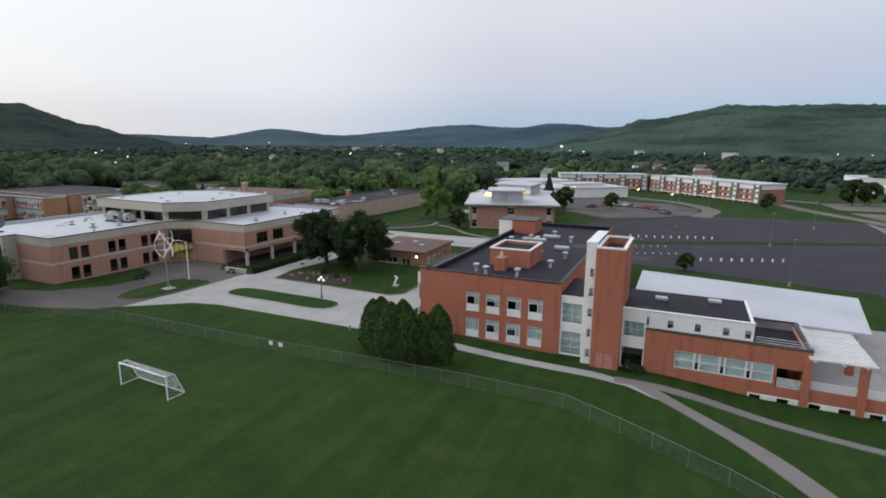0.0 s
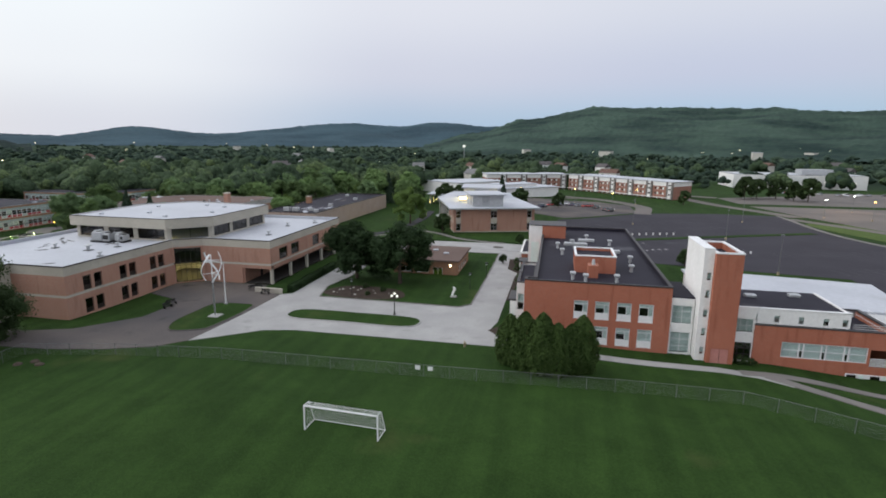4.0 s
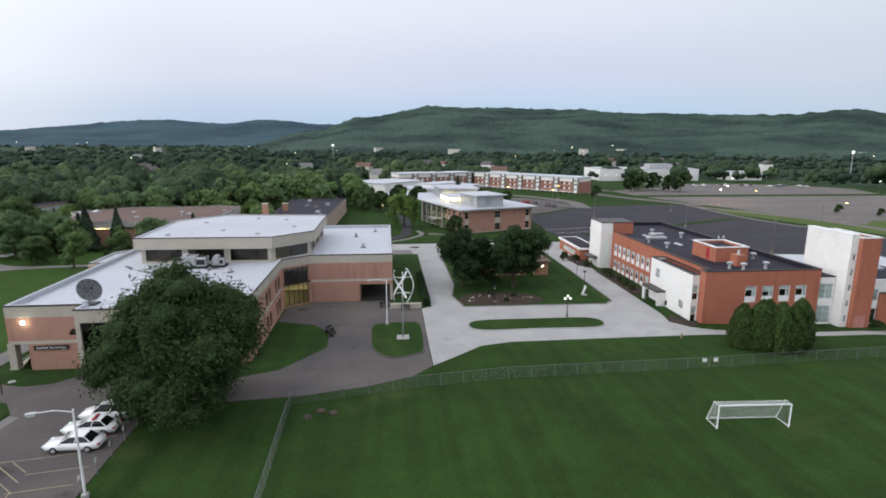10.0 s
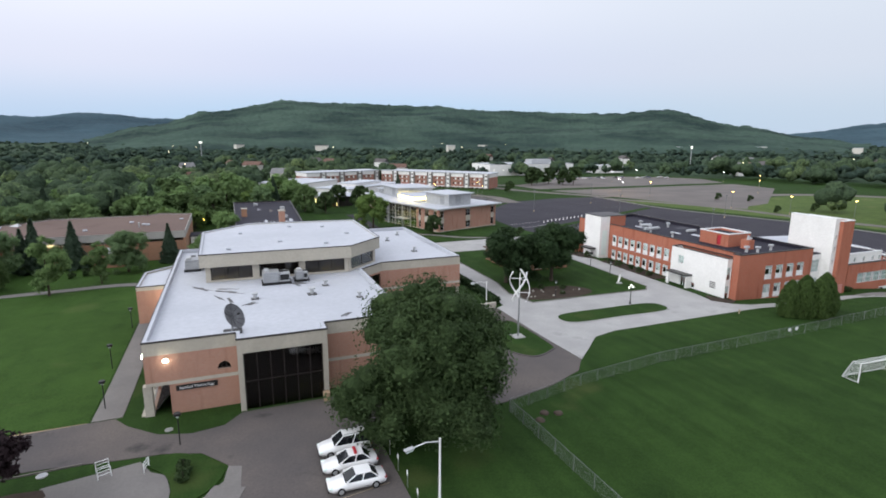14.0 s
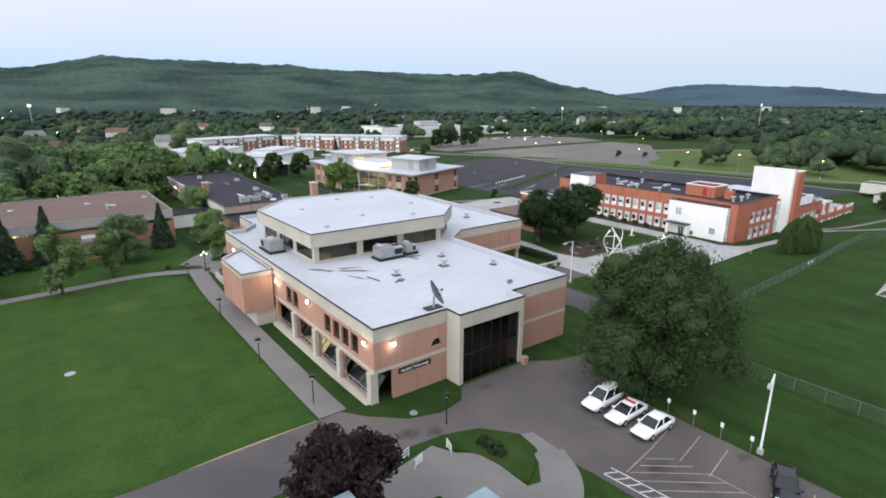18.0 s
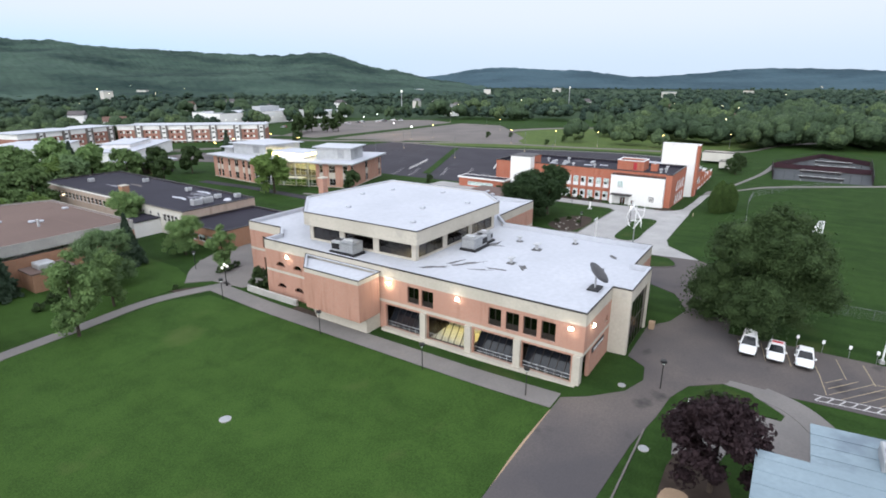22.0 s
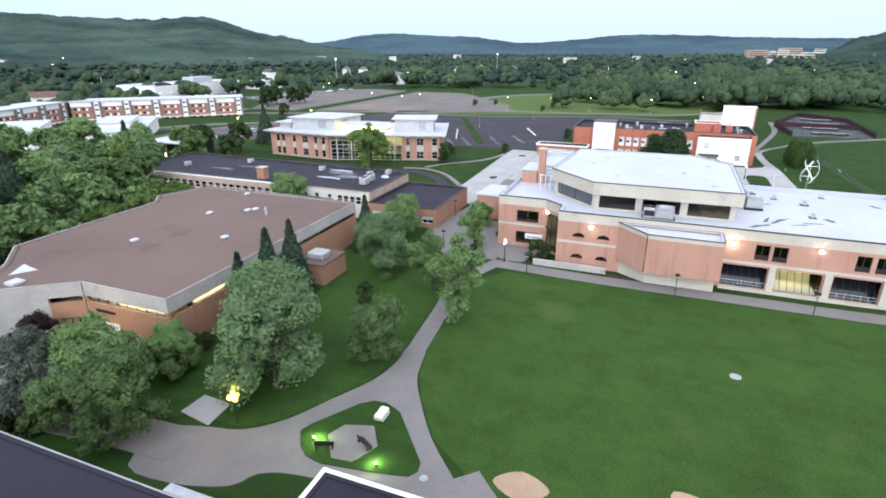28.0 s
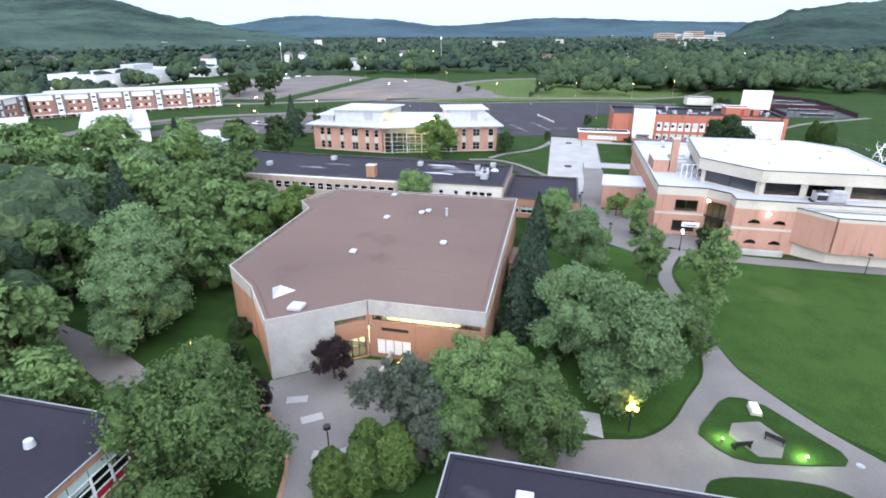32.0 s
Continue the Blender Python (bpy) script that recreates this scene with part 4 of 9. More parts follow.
def wall_lamp(x, y, z, nx, ny, label="bright floodlight mounted on the brick wall", lens=None, power=0):
    t = thing("wall_lamp", label, "lamp", (x, y, z), math.degrees(math.atan2(ny, nx)), "wall floodlights")
    if power:
        la = new("flood_bulb", bpy.data.lights.new("flood_bulb", "POINT"))
        la.data.energy, la.data.color, la.data.shadow_soft_size = power, (1.0, 0.86, 0.6), 0.12
        la.parent = t
        la.matrix_basis = pose(0.6, 0, -0.1)
    part("housing", bevelled(box(0.01, -0.22, -0.16, 0.2, 0.22, 0.2), 0.03), BLACK_METAL, t)
    part("lens", bevelled(box(0.202, -0.21, -0.18, 0.32, 0.21, 0.15), 0.05), lens or LAMP_FLOOD, t)
    return t


# ---- the technology building: brick hall with white roofs and a raised drum ----
def technology_building():
    b = thing("technology_building", "salmon brick and concrete two-storey college building with white flat roofs", "building")
    pts = [(-129.7, 55.7), (-120.6, 55.7), (-120.6, 53.5), (-111.1, 53.5), (-111.1, 55.7), (-101.2, 55.7), (-101.2, 79.3), (-97.0, 82.6), (-82.5, 82.6), (-82.5, 116.3), (-124.0, 116.3), (-124.0, 108.4),
           (-126.6, 105.4), (-129.7, 105.4)]
    W = [Wall(pts[i], pts[(i + 1) % 14]) for i in range(14)]
    holes = {i: [] for i in range(14)}
    # south wall: half-round window stays a plain opening, open corner under the overhang
    holes[0] = [(0.0, 2.2, 0.0, 3.75), (7.0, 8.4, 4.7, 5.6)]
    holes[2] = [(0.55, 8.95, 0.3, 7.0)]
    eastw = [(w.at(y, 1), w.at(y + 1.55, 1), z, z + 2.35) for w in (W[5],) for y0 in (58.9, 66.2, 73.2) for y in (y0, y0 + 2.1) for z in (0.45, 4.15)]
    holes[5] = eastw
    holes[6] = [(0.25, 4.95, 0.15, 6.85)]
    holes[7] = [(8.4, 14.5, 0.0, 3.1)]
    holes[8] = [(0.0, 33.7, 0.0, 3.0)] + [(u, u + 3.4, 4.3, 6.6) for u in (3.5, 8.5, 18.5, 27.0)]
    holes[10] = [(W[10].at(113.2, 1), W[10].at(109.5, 1), z, z + 2.0) for z in (0.7, 4.4)]
    holes[11] = [(0.3, 3.6, 0.2, 6.6)]
    west = [(W[13].at(y1, 1), W[13].at(y0, 1), z0, z1) for y0, y1, z0, z1 in
            ((57.0, 62.7, 0.3, 3.5), (63.7, 69.0, 0.3, 3.5), (70.2, 75.6, 0.3, 3.5), (76.6, 82.2, 0.3, 3.5), *[(y, y + 1.75, 4.5, 6.7) for y in (74.7, 76.85)], *[(y, y + 1.65, 4.5, 6.7) for y in (58.9, 61.05, 63.2, 65.4)])]
    arches = [(W[13].at(y + 0.95, 1), W[13].at(y - 0.95, 1), z, z + 0.75) for y in (98.55, 102.2) for z in (1.35, 4.75)]
    holes[13] = west + arches
    bands = [(-0.6, 3.75, BRICK_PINK, "lower_wall"), (3.75, 4.15, PRECAST, "belt_course"), (4.15, 7.15, BRICK_PINK, "upper_wall"), (7.15, 8.55, PRECAST, "fascia")]
    conc = [(-0.6, 8.55, PRECAST, "portal")]
    for i in range(14):
        nxt = (W[(i + 1) % 14].q - W[(i + 1) % 14].p)
        d = W[i].q - W[i].p
        end = 0.4 if d.x * nxt.y - d.y * nxt.x > 0.1 * d.length * nxt.length else 0.0
        for z0, z1, mt, nm in (conc if i in (1, 2, 3) else bands):
            bm = W[i].solid(z0, z1, [] if nm == "belt_course" else holes[i], 0.4, 0.0, end)
            if len(bm.verts) and not (nm == "belt_course" and i in (6, 11)):
                part(nm, bm, mt, b)
            else:
                bm.free()
    flat_roof(b, pts, 8.05, 8.55, ROOF_WHITE, COPING, 0.4)
    floor_slab(b, pts, 0.12)
    floor_slab(b, pts, 3.95)
    # portal glass with heavy bronze mullions
    window(W[2], b, 0.55, 8.95, 0.3, 7.0, 6, 2, BRONZE, GLASS_DARK, 0.12, 0.25, name="portal_window")
    lamp_box(b, -113.6, 56.5, -112.6, 57.5, 2.9, LAMP_WARM)
    for h in holes[5]:
        window(W[5], b, *h, 1, 1, BRONZE, GLASS_DARK, 0.12, 0.2, panel=0.7)
    window(W[6], b, *holes[6][0], 5, 2, BRONZE, GLASS, 0.1, 0.25, name="court_entrance")
    lamp_box(b, -105.5, 82.5, -99, 88, 3.7)
    part("lobby_wall", box(-108, 83, 0.12, -107.7, 92, 7.5), CREAM, b)
    part("lobby_wall", box(-107.6, 91, 0.12, -97.6, 91.3, 7.5), CREAM, b)
    for h in holes[8][1:]:
        window(W[8], b, *h, 3, 1, BRONZE, GLASS_DARK, 0.1, 0.2)
    for h in holes[10]:
        window(W[10], b, *h, 2, 1, BRONZE, GLASS_DARK, 0.12, 0.2, panel=0.4)
    window(W[11], b, *holes[11][0], 3, 2, BRONZE, GLASS, 0.1, 0.25, name="north_entrance")
    lamp_box(b, -122.5, 105.5, -118, 109, 3.7)
    lamp_box(b, -122.5, 105.5, -118, 109, 7.2)
    for h in west[4:]:
        window(W[13], b, *h, 2, 1, BRONZE, GLASS_DARK, 0.1, 0.2, panel=0.65)
    # half-round windows
    for h in arches + [(7.0, 8.4, 4.7, 5.6)]:
        w = W[0] if h[0] == 7.0 else W[13]
        u, r, z = (h[0] + h[1]) / 2, (h[1] - h[0]) / 2, h[2]
        n, top = 10, h[3] - h[2]
        infill = bmesh.new()
        for s in range(n):
            a0, a1 = math.pi * s / n, math.pi * (s + 1) / n
            q = [(u + r * math.cos(a0), z + top * math.sin(a0)), (u + r * math.cos(a1), z + top * math.sin(a1))]
            f = [infill.verts.new(w.m @ Vector((x, d, zz))) for x, zz, d in ((q[0][0], q[0][1], 0), (q[1][0], q[1][1], 0), (q[1][0], z + top, 0), (q[0][0], z + top, 0),
                 (q[0][0], q[0][1], 0.3), (q[1][0], q[1][1], 0.3), (q[1][0], z + top, 0.3), (q[0][0], z + top, 0.3))]
            for k in ((0, 1, 2, 3), (4, 7, 6, 5), (0, 4, 5, 1)):
                infill.faces.new([f[j] for j in k])
        part("arch_infill", infill, BRICK_PINK, b)
        window(w, b, h[0], h[1], h[2], h[3], 3, 1, BRONZE, GLASS_DARK, 0.06, 0.3, name="arched_window")
    # loggia on the west: sloped glazing between concrete piers, with a rail
    for y0, y1 in ((57.0, 62.7), (63.7, 69.0), (70.2, 75.6), (76.6, 82.2)):
        lit = y0 == 70.2
        sl = bmesh.new()
        f = [sl.verts.new(c) for c in ((-129.2, y0, 0.35), (-129.2, y1, 0.35), (-126.6, y1, 3.5), (-126.6, y0, 3.5), (-129.14, y0, 0.3), (-129.14, y1, 0.3), (-126.54, y1, 3.45), (-126.54, y0, 3.45))]
        for k in BOXF:
            sl.faces.new([f[j] for j in k])
        g = part("sloped_glazing", sl, GLASS if lit else GLASS_SKY, b, "sloping bronze glass behind the loggia")
        for k in range(7):
            y = y0 + (y1 - y0) * k / 6
            part("mullion", add_tube(bmesh.new(), (-129.25, y, 0.35), (-126.65, y, 3.5), 0.05, None, 4), BRONZE, g)
        if lit:
            lamp_box(b, -126.4, 70.6, -124.7, 75.2, 3.45)
        # unlit bays: shade as a dark wall colour; lit bay: pale wall and floor
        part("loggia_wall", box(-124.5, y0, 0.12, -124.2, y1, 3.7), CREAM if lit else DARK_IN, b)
        if lit:
            part("loggia_floor", box(-128.8, y0, 0.124, -124.6, y1, 0.16), CREAM, b)
        rail = part("handrail", add_tube(bmesh.new(), (-129.55, y0, 1.15), (-129.55, y1, 1.15), 0.03), ALU, b)
        for k in range(1, 6):
            part("rail_post", tube((-129.55, y0 + (y1 - y0) * k / 6, 0.3), (-129.55, y0 + (y1 - y0) * k / 6, 1.15), 0.022, None, 6), ALU, rail)
        part("lower_rail", tube((-129.55, y0, 0.7), (-129.55, y1, 0.7), 0.02, None, 6), ALU, rail)
    part("loggia_kerb", box(-130.5, 56.2, -0.3, -129.72, 82.4, 0.34), PRECAST, b)
    for y in (56.3, 63.2, 69.6, 76.1):
        part("pier", box(-130.05, y - 0.42, 0.344, -129.2, y + 0.42, 3.74), PRECAST, b)
    # projecting bay with a white roof
    bay = [(-134.0, 82.9), (-129.72, 82.9), (-129.72, 96.6), (-134.0, 92.4)]
    bw = [Wall(bay[i], bay[(i + 1) % 4]) for i in (0, 2, 3)]
    for w in bw:
        part("bay_wall", w.solid(2.2, 7.2, [], 0.3, 0, 0.3), BRICK_PINK, b)
        part("bay_fascia", w.solid(7.2, 7.75, [], 0.3, 0, 0.3), PRECAST, b)
    part("bay_base", prism([(-132.4, 83.2), (-129.72, 83.2), (-129.72, 96.0), (-132.4, 92.2)], -0.4, 2.196), PRECAST, b)
    part("bay_roof", prism(offset_poly(bay, 0.3), 7.3, 7.5), ROOF_WHITE, b)
    part("bay_coping", ring(offset_poly(bay, -0.04), 0.1, 7.75, 7.88), COPING, b)
    part("bay_cap", ring(offset_poly(bay, 0.064), 0.26, 7.754, 7.84), ROOF_WHITE, b)
    # raised drum over the hall
    drum = [(-124.4, 81.1), (-103.0, 80.6), (-97.2, 86.2), (-97.2, 106.4), (-117.2, 108.2), (-124.7, 100.8)]
    dw = [Wall(drum[i], drum[(i + 1) % 6]) for i in range(6)]
    for i, w in enumerate(dw):
        n = 3 if w.len > 18 else 2 if w.len > 12 else 1
        pier = 1.0
        k = (w.len - 0.7) / n
        hs = [(0.7 + k * a, k * (a + 1) - (pier - 0.7 if a < n - 1 else 0), 8.35, 10.42) for a in range(n)]
        part("drum_wall", w.solid(8.06, 10.5, hs, 0.35, 0, 0.1), PRECAST, b)
        for h in hs:
            window(w, b, *h, 3 if n > 1 else 2, 1, BRONZE, GLASS_DARK if n > 1 else GLASS, 0.07, 0.15, name="clerestory_window")
    big = offset_poly(drum, -0.75)
    part("drum_fascia", ring(big, 0.35, 10.5, 12.4), PRECAST, b)
    part("drum_soffit", ring(offset_poly(drum, -0.38), 1.2, 10.46, 10.6), WHITE, b)
    part("drum_roof", prism(offset_poly(big, 0.36), 11.9, 12.3), ROOF_WHITE, b)
    part("drum_coping", ring(offset_poly(big, -0.04), 0.1, 12.4, 12.54), COPING, b)
    part("drum_cap", ring(offset_poly(big, 0.064), 0.3, 12.404, 12.5), ROOF_WHITE, b)
    for x, y in ((-121, 84), (-113, 88), (-106, 84), (-101, 92), (-119, 98), (-110, 103), (-104, 101)):
        part("roof_vent", bevelled(box(x - 0.35, y - 0.35, 12.3, x + 0.35, y + 0.35, 12.62), 0.06), ROOF_WHITE, b)
    lamp_box(b, -123.4, 82.2, -120.6, 83.4, 10.3)
    lamp_box(b, -106, 82.2, -104, 83.4, 10.3)
    # dark wall colour so that the hall behind the clerestory looks dim
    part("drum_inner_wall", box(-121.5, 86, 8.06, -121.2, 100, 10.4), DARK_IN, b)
    # penthouse and chimney on the north wing
    part("penthouse", box(-111, 112.8, 8.06, -104, 115.6, 10.3), BRICK_PINK, b)
    part("penthouse_roof", bevelled(box(-111.15, 112.65, 10.304, -103.85, 115.75, 10.5), 0.04), ROOF_WHITE, b)
    ch = part("chimney", box(-111.1, 111.4, 8.06, -109.9, 112.6, 14.3), BRICK_PINK, b)
    part("chimney_cap", bevelled(box(-111.2, 111.3, 14.3, -109.8, 112.7, 14.55), 0.05), PRECAST, ch)
    for k in range(3):
        part("duct", bevelled(box(-109.4 + 1.6 * k, 109.2, 8.06, -108.2 + 1.6 * k, 112.2, 9.9 + 0.35 * k), 0.15), ALU, b)
    part("notice_panel", bevelled(box(-124.08, 108.7, 1.6, -124.005, 111.6, 2.5), 0.01), WHITE_METAL, b, "white notice panel with a dark line")
    part("notice_bar", box(-124.1, 109.2, 1.85, -124.084, 111.2, 1.98), BRONZE, b)
    for k in range(5):
        y = 107.6 + 0.9 * k
        part("frame_post", box(-115.4, y, 8.06, -115.3, y + 0.1, 10.6), WHITE_METAL, b)
        part("frame_brace", tube((-115.35, y + 0.05, 10.5), (-112.4, y + 0.05, 8.2), 0.06, None, 5), WHITE_METAL, b)
    part("frame_rail", box(-115.42, 107.6, 10.604, -115.28, 111.4, 10.72), WHITE_METAL, b)
    # north pavilion
    pav = [(-110.6, 116.32), (-102.6, 116.32), (-102.6, 123.8), (-110.6, 124.4)]
    for i in (1, 2, 3):
        part("pavilion_wall", Wall(pav[i], pav[(i + 1) % 4]).solid(-0.3, 4.6, [], 0.3, 0, 0.3), BRICK_PINK, b)
    part("pavilion_roof", prism(offset_poly(pav, -0.25), 4.6, 4.9), ROOF_WHITE, b)
    # columns under the east wing
    for y in (83.0, 90.5, 98, 105.5, 113):
        part("column", box(-83.0, y, -0.3, -82.5, y + 0.6, 3.74), PRECAST, b)
    part("undercroft_wall", box(-88.6, 82.9, -0.3, -88.3, 116, 3.7), BRICK_PINK, b)
    # dark wall colour for the shade under the wing
    part("undercroft_wall", box(-88.3, 88.5, -0.3, -87.9, 88.8, 3.7), DARK_IN, b)
    return b


technology_building()
for y, x, z in ((57.2, -129.7, 6.7), (71.1, -129.7, 6.8), (81.4, -129.7, 6.6), (100.4, -129.7, 6.6), (108.0, -124.0, 6.6)):
    wall_lamp(x, y, z, -1, 0, power=80 if y == 81.4 else 7)
wall_lamp(-127.6, 55.7, 6.6, 0, -1, power=9)

# sign on the south wall
sign = thing("sign_board", "black sign with white lettering on the brick wall", "sign", (-124.85, 55.66, 3.25))
part("board", bevelled(box(-2.05, -0.06, -0.3, 2.05, 0.02, 0.3), 0.01), BLACK_METAL, sign)


def letters(text, size, at, rz, material, parent=None, extrude=0.01):
    cu = bpy.data.curves.new("lettering", "FONT")
    cu.body, cu.size, cu.extrude, cu.align_x, cu.align_y = text, size, extrude, "CENTER", "CENTER"
    cu.materials.append(material)
    ob = new("lettering", cu)
    if parent:
        ob.parent = parent
    ob.matrix_basis = pose(*at, 90, 0, rz)
    return ob


letters("Applied Technology", 0.43, (0, -0.075, 0), 0, WHITE_METAL, sign)


# ---- the red brick building with its stair tower and long wing ----
def red_window(w, b, u0, u1, z0, z1, shade):
    """White window: wide dark pane, narrow side pane, transom light and a white panel below."""
    m, bar, deep = w.m, 0.1, 0.05
    um, za, zt = u0 + (u1 - u0) * 0.66, z0 + 0.78, z1 - 0.5
    us = sorted((u0, u0 + bar, um - bar / 2, um + bar / 2, u1 - bar, u1))
    zs = sorted((z0, za, za + bar, zt - bar / 2, zt + bar / 2, z1 - bar, z1))

    def solid(u, z):
        return u < u0 + bar or u > u1 - bar or z < za + bar or z > z1 - bar or abs(z - zt) < bar / 2 or (abs(u - um) < bar / 2 and z < zt)
    f = part("window", lattice(us, zs, solid, deep, deep + 0.1, m), WHITE_METAL, b)
    for a, c, d, e in ((u0, um, za, zt), (um, u1, za, zt), (u0, u1, zt, z1)):
        part("pane", box(a + bar / 2, deep + 0.04, d + bar / 2, c - bar / 2, deep + 0.06, e - bar / 2, m), GLASS, f).visible_shadow = False
    part("transom_blind", box(u0 + bar, deep + 0.14, zt, u1 - bar, deep + 0.16, z1 - bar, m), BLIND, f)
    part("side_blind", box(um, deep + 0.14, za + bar, u1 - bar, deep + 0.16, zt - 0.01, m), BLIND, f)
    if shade:
        part("blind", box(u0 + bar, deep + 0.14, zt - 0.01 - (zt - za - bar) * shade, um - 0.01, deep + 0.16, zt - 0.01, m), BLIND, f)
    part("sill", box(u0 - 0.05, -0.06, z0 - 0.1, u1 + 0.05, deep, z0 - 0.004, m), WHITE_METAL, f)
    return f


def red_building():
    b = thing("classroom_building", "red brick classroom building with black roof and white stair tower", "building")
    rnd = random.Random(4)
    pts = [(-33.2, 65.9), (-13.3, 65.9), (-13.3, 117.4), (-31.8, 117.4), (-31.8, 67.4), (-33.2, 67.4)]
    W = [Wall(pts[i], pts[(i + 1) % 6]) for i in range(6)]
    cols = (-26.2, -23.3, -20.35, -17.45)
    h0 = [(W[0].at(x, 0), W[0].at(x + 1.9, 0), z, z + 2.55) for x in cols for z in (-0.4, 3.25)]
    h3 = [(W[3].at(y + 1.5, 1), W[3].at(y, 1), z, z + 2.55) for y in [82.4 + 2.17 * k for k in range(10)] for z in (-0.4, 3.25)]
    holes = {0: h0, 3: h3}
    shell(b, pts, [(-2.2, 8.3, BRICK_RED, "wall")], holes, 0.35)
    flat_roof(b, pts, 7.7, 8.3, ROOF_DARK, COPING, 0.35)
    floor_slab(b, pts, -1.0)
    floor_slab(b, pts, 2.9)
    for k, h in enumerate(h0):
        red_window(W[0], b, *h, (0.99, 0.15, 0.2, 0.45, 0.35, 0.0, 0.99, 0.0)[k])
    for h in h3:
        red_window(W[3], b, *h, rnd.choice((0.0, 0.3, 0.5, 0.9)))
    # white block on the west with door and canopy
    wb = [(-34.4, 67.42), (-31.82, 67.42), (-31.82, 81.2), (-34.4, 81.2)]
    ww = [Wall(wb[i], wb[(i + 1) % 4]) for i in range(4)]
    south = [(0.15, 1.1, -0.3, 2.2), (0.15, 1.1, 3.3, 5.8)]
    west = [(ww[3].at(78.4, 1), ww[3].at(76.9, 1), -1.0, 1.7), (ww[3].at(75.6, 1), ww[3].at(74.6, 1), -0.1, 1.0), (ww[3].at(79.4, 1), ww[3].at(77.9, 1), 4.2, 5.9)]
    for i, hs in ((0, south), (2, []), (3, west)):
        part("white_wall", ww[i].solid(-2.0, 7.45, hs, 0.3, 0, 0.3 if i != 0 else 0.0), WHITE, b)
    part("white_block_roof", prism(offset_poly(wb, 0.3), 6.9, 7.1), ROOF_DARK, b)
    part("white_block_coping", ring(offset_poly(wb, -0.04), 0.38, 7.45, 7.6), COPING, b)
    for h in south:
        window(ww[0], b, *h, 1, 2, WHITE_METAL, GLASS, 0.07, 0.08, blind=0.6)
    window(ww[3], b, *west[0], 2, 1, WHITE_METAL, GLASS, 0.12, 0.12, name="door")
    window(ww[3], b, *west[1], 1, 1, WHITE_METAL, GLASS, 0.08, 0.12)
    window(ww[3], b, *west[2], 2, 2, WHITE_METAL, GLASS, 0.07, 0.12, blind=0.9)
    part("canopy", bevelled(box(-36.2, 75.2, 2.3, -34.41, 80.6, 2.6), 0.04), COPING, b, "flat dark-topped entrance canopy")
    part("canopy_post", box(-36.1, 79.9, -1.0, -35.75, 80.5, 2.296), WHITE, b)
    part("canopy_wall", box(-35.9, 75.3, -1.0, -34.41, 75.6, 2.296), WHITE, b)
    for k in range(4):
        part("louvre", box(-34.46, 69.6, 1.2 + 0.34 * k, -34.41, 70.9, 1.36 + 0.34 * k), BRONZE, b)
    # north stair tower, white and red
    part("north_tower", box(-34.6, 104.8, -2, -31.82, 111.2, 10.3), WHITE, b)
    part("north_tower_brick", box(-31.8, 104.8, 7.72, -27, 110.4, 10.3), BRICK_RED, b)
    part("north_tower_roof", bevelled(box(-34.7, 104.7, 10.304, -26.9, 111.3, 10.45), 0.03), COPING, b)
    part("north_tower_window", box(-34.0, 104.74, 0.5, -32.4, 104.796, 6.8), BLIND, b)
    part("north_canopy", bevelled(box(-36.6, 106, 1.9, -34.61, 110, 2.2), 0.04), COPING, b)
    part("canopy_post", box(-36.5, 106.1, -1.0, -36.2, 106.5, 1.9), WHITE, b)
    low = [(-36.4, 112.5), (-31.85, 112.5), (-31.85, 128), (-36.4, 128)]
    shell(b, low, [(-2, 2.7, BRICK_RED, "annex_wall")], {3: [(3, 12, 0.4, 1.6)]}, 0.3)
    part("annex_roof", prism(offset_poly(low, 0.1), 2.7, 2.9), ROOF_DARK, b)
    part("annex_fascia", ring(offset_poly(low, -0.35), 0.4, 2.55, 2.96), WHITE, b)
    window(Wall(low[3], low[0]), b, 3, 12, 0.4, 1.6, 6, 1, WHITE_METAL, GLASS, 0.1, 0.1, blind=0.95)
    # penthouse and vents on the roof
    pen = [(-26.0, 74.9), (-19.9, 74.9), (-19.9, 82.1), (-26.0, 82.1)]
    shell(b, pen, [(7.71, 10.3, BRICK_RED, "penthouse_wall")], {3: [(4.4, 5.4, 7.9, 9.9)]}, 0.25)
    part("penthouse_door", box(-25.95, 76.75, 7.9, -25.85, 77.65, 9.9), RED_PANEL, b)
    part("penthouse_roof", prism(offset_poly(pen, 0.26), 9.7, 9.9), ROOF_DARK, b)
    part("penthouse_coping", ring(offset_poly(pen, -0.08), 0.36, 10.3, 10.48), WHITE_METAL, b)
    ch = part("chimney", box(-24.2, 71.6, 7.71, -22.7, 73.4, 9.6), BRICK_RED, b)
    part("chimney_vent", tube((-23.4, 72.5, 9.6), (-23.4, 72.5, 10.4), 0.3, 0.2, 8), ALU, ch)
    for x, y in ((-24.6, 69.2), (-20.2, 69.8), (-26.4, 70.2), (-17.3, 77), (-16.6, 84), (-27.8, 88), (-28.6, 94), (-25.8, 97.5), (-18.6, 99), (-22.8, 104)):
        v = part("roof_vent", tube((x, y, 7.7), (x, y, 8.5), 0.28, 0.2, 8), ALU, b)
        part("vent_cowl", bevelled(box(x - 0.42, y - 0.42, 8.504, x + 0.42, y + 0.42, 8.9), 0.1), ALU, v)
    for x, y, l in ((-27.4, 97, 4.5), (-24.5, 101.5, 3.2), (-20, 91, 2.6)):
        part("roof_duct", bevelled(box(x, y, 7.704, x + l, y + 0.9, 8.35), 0.12), ALU, b)
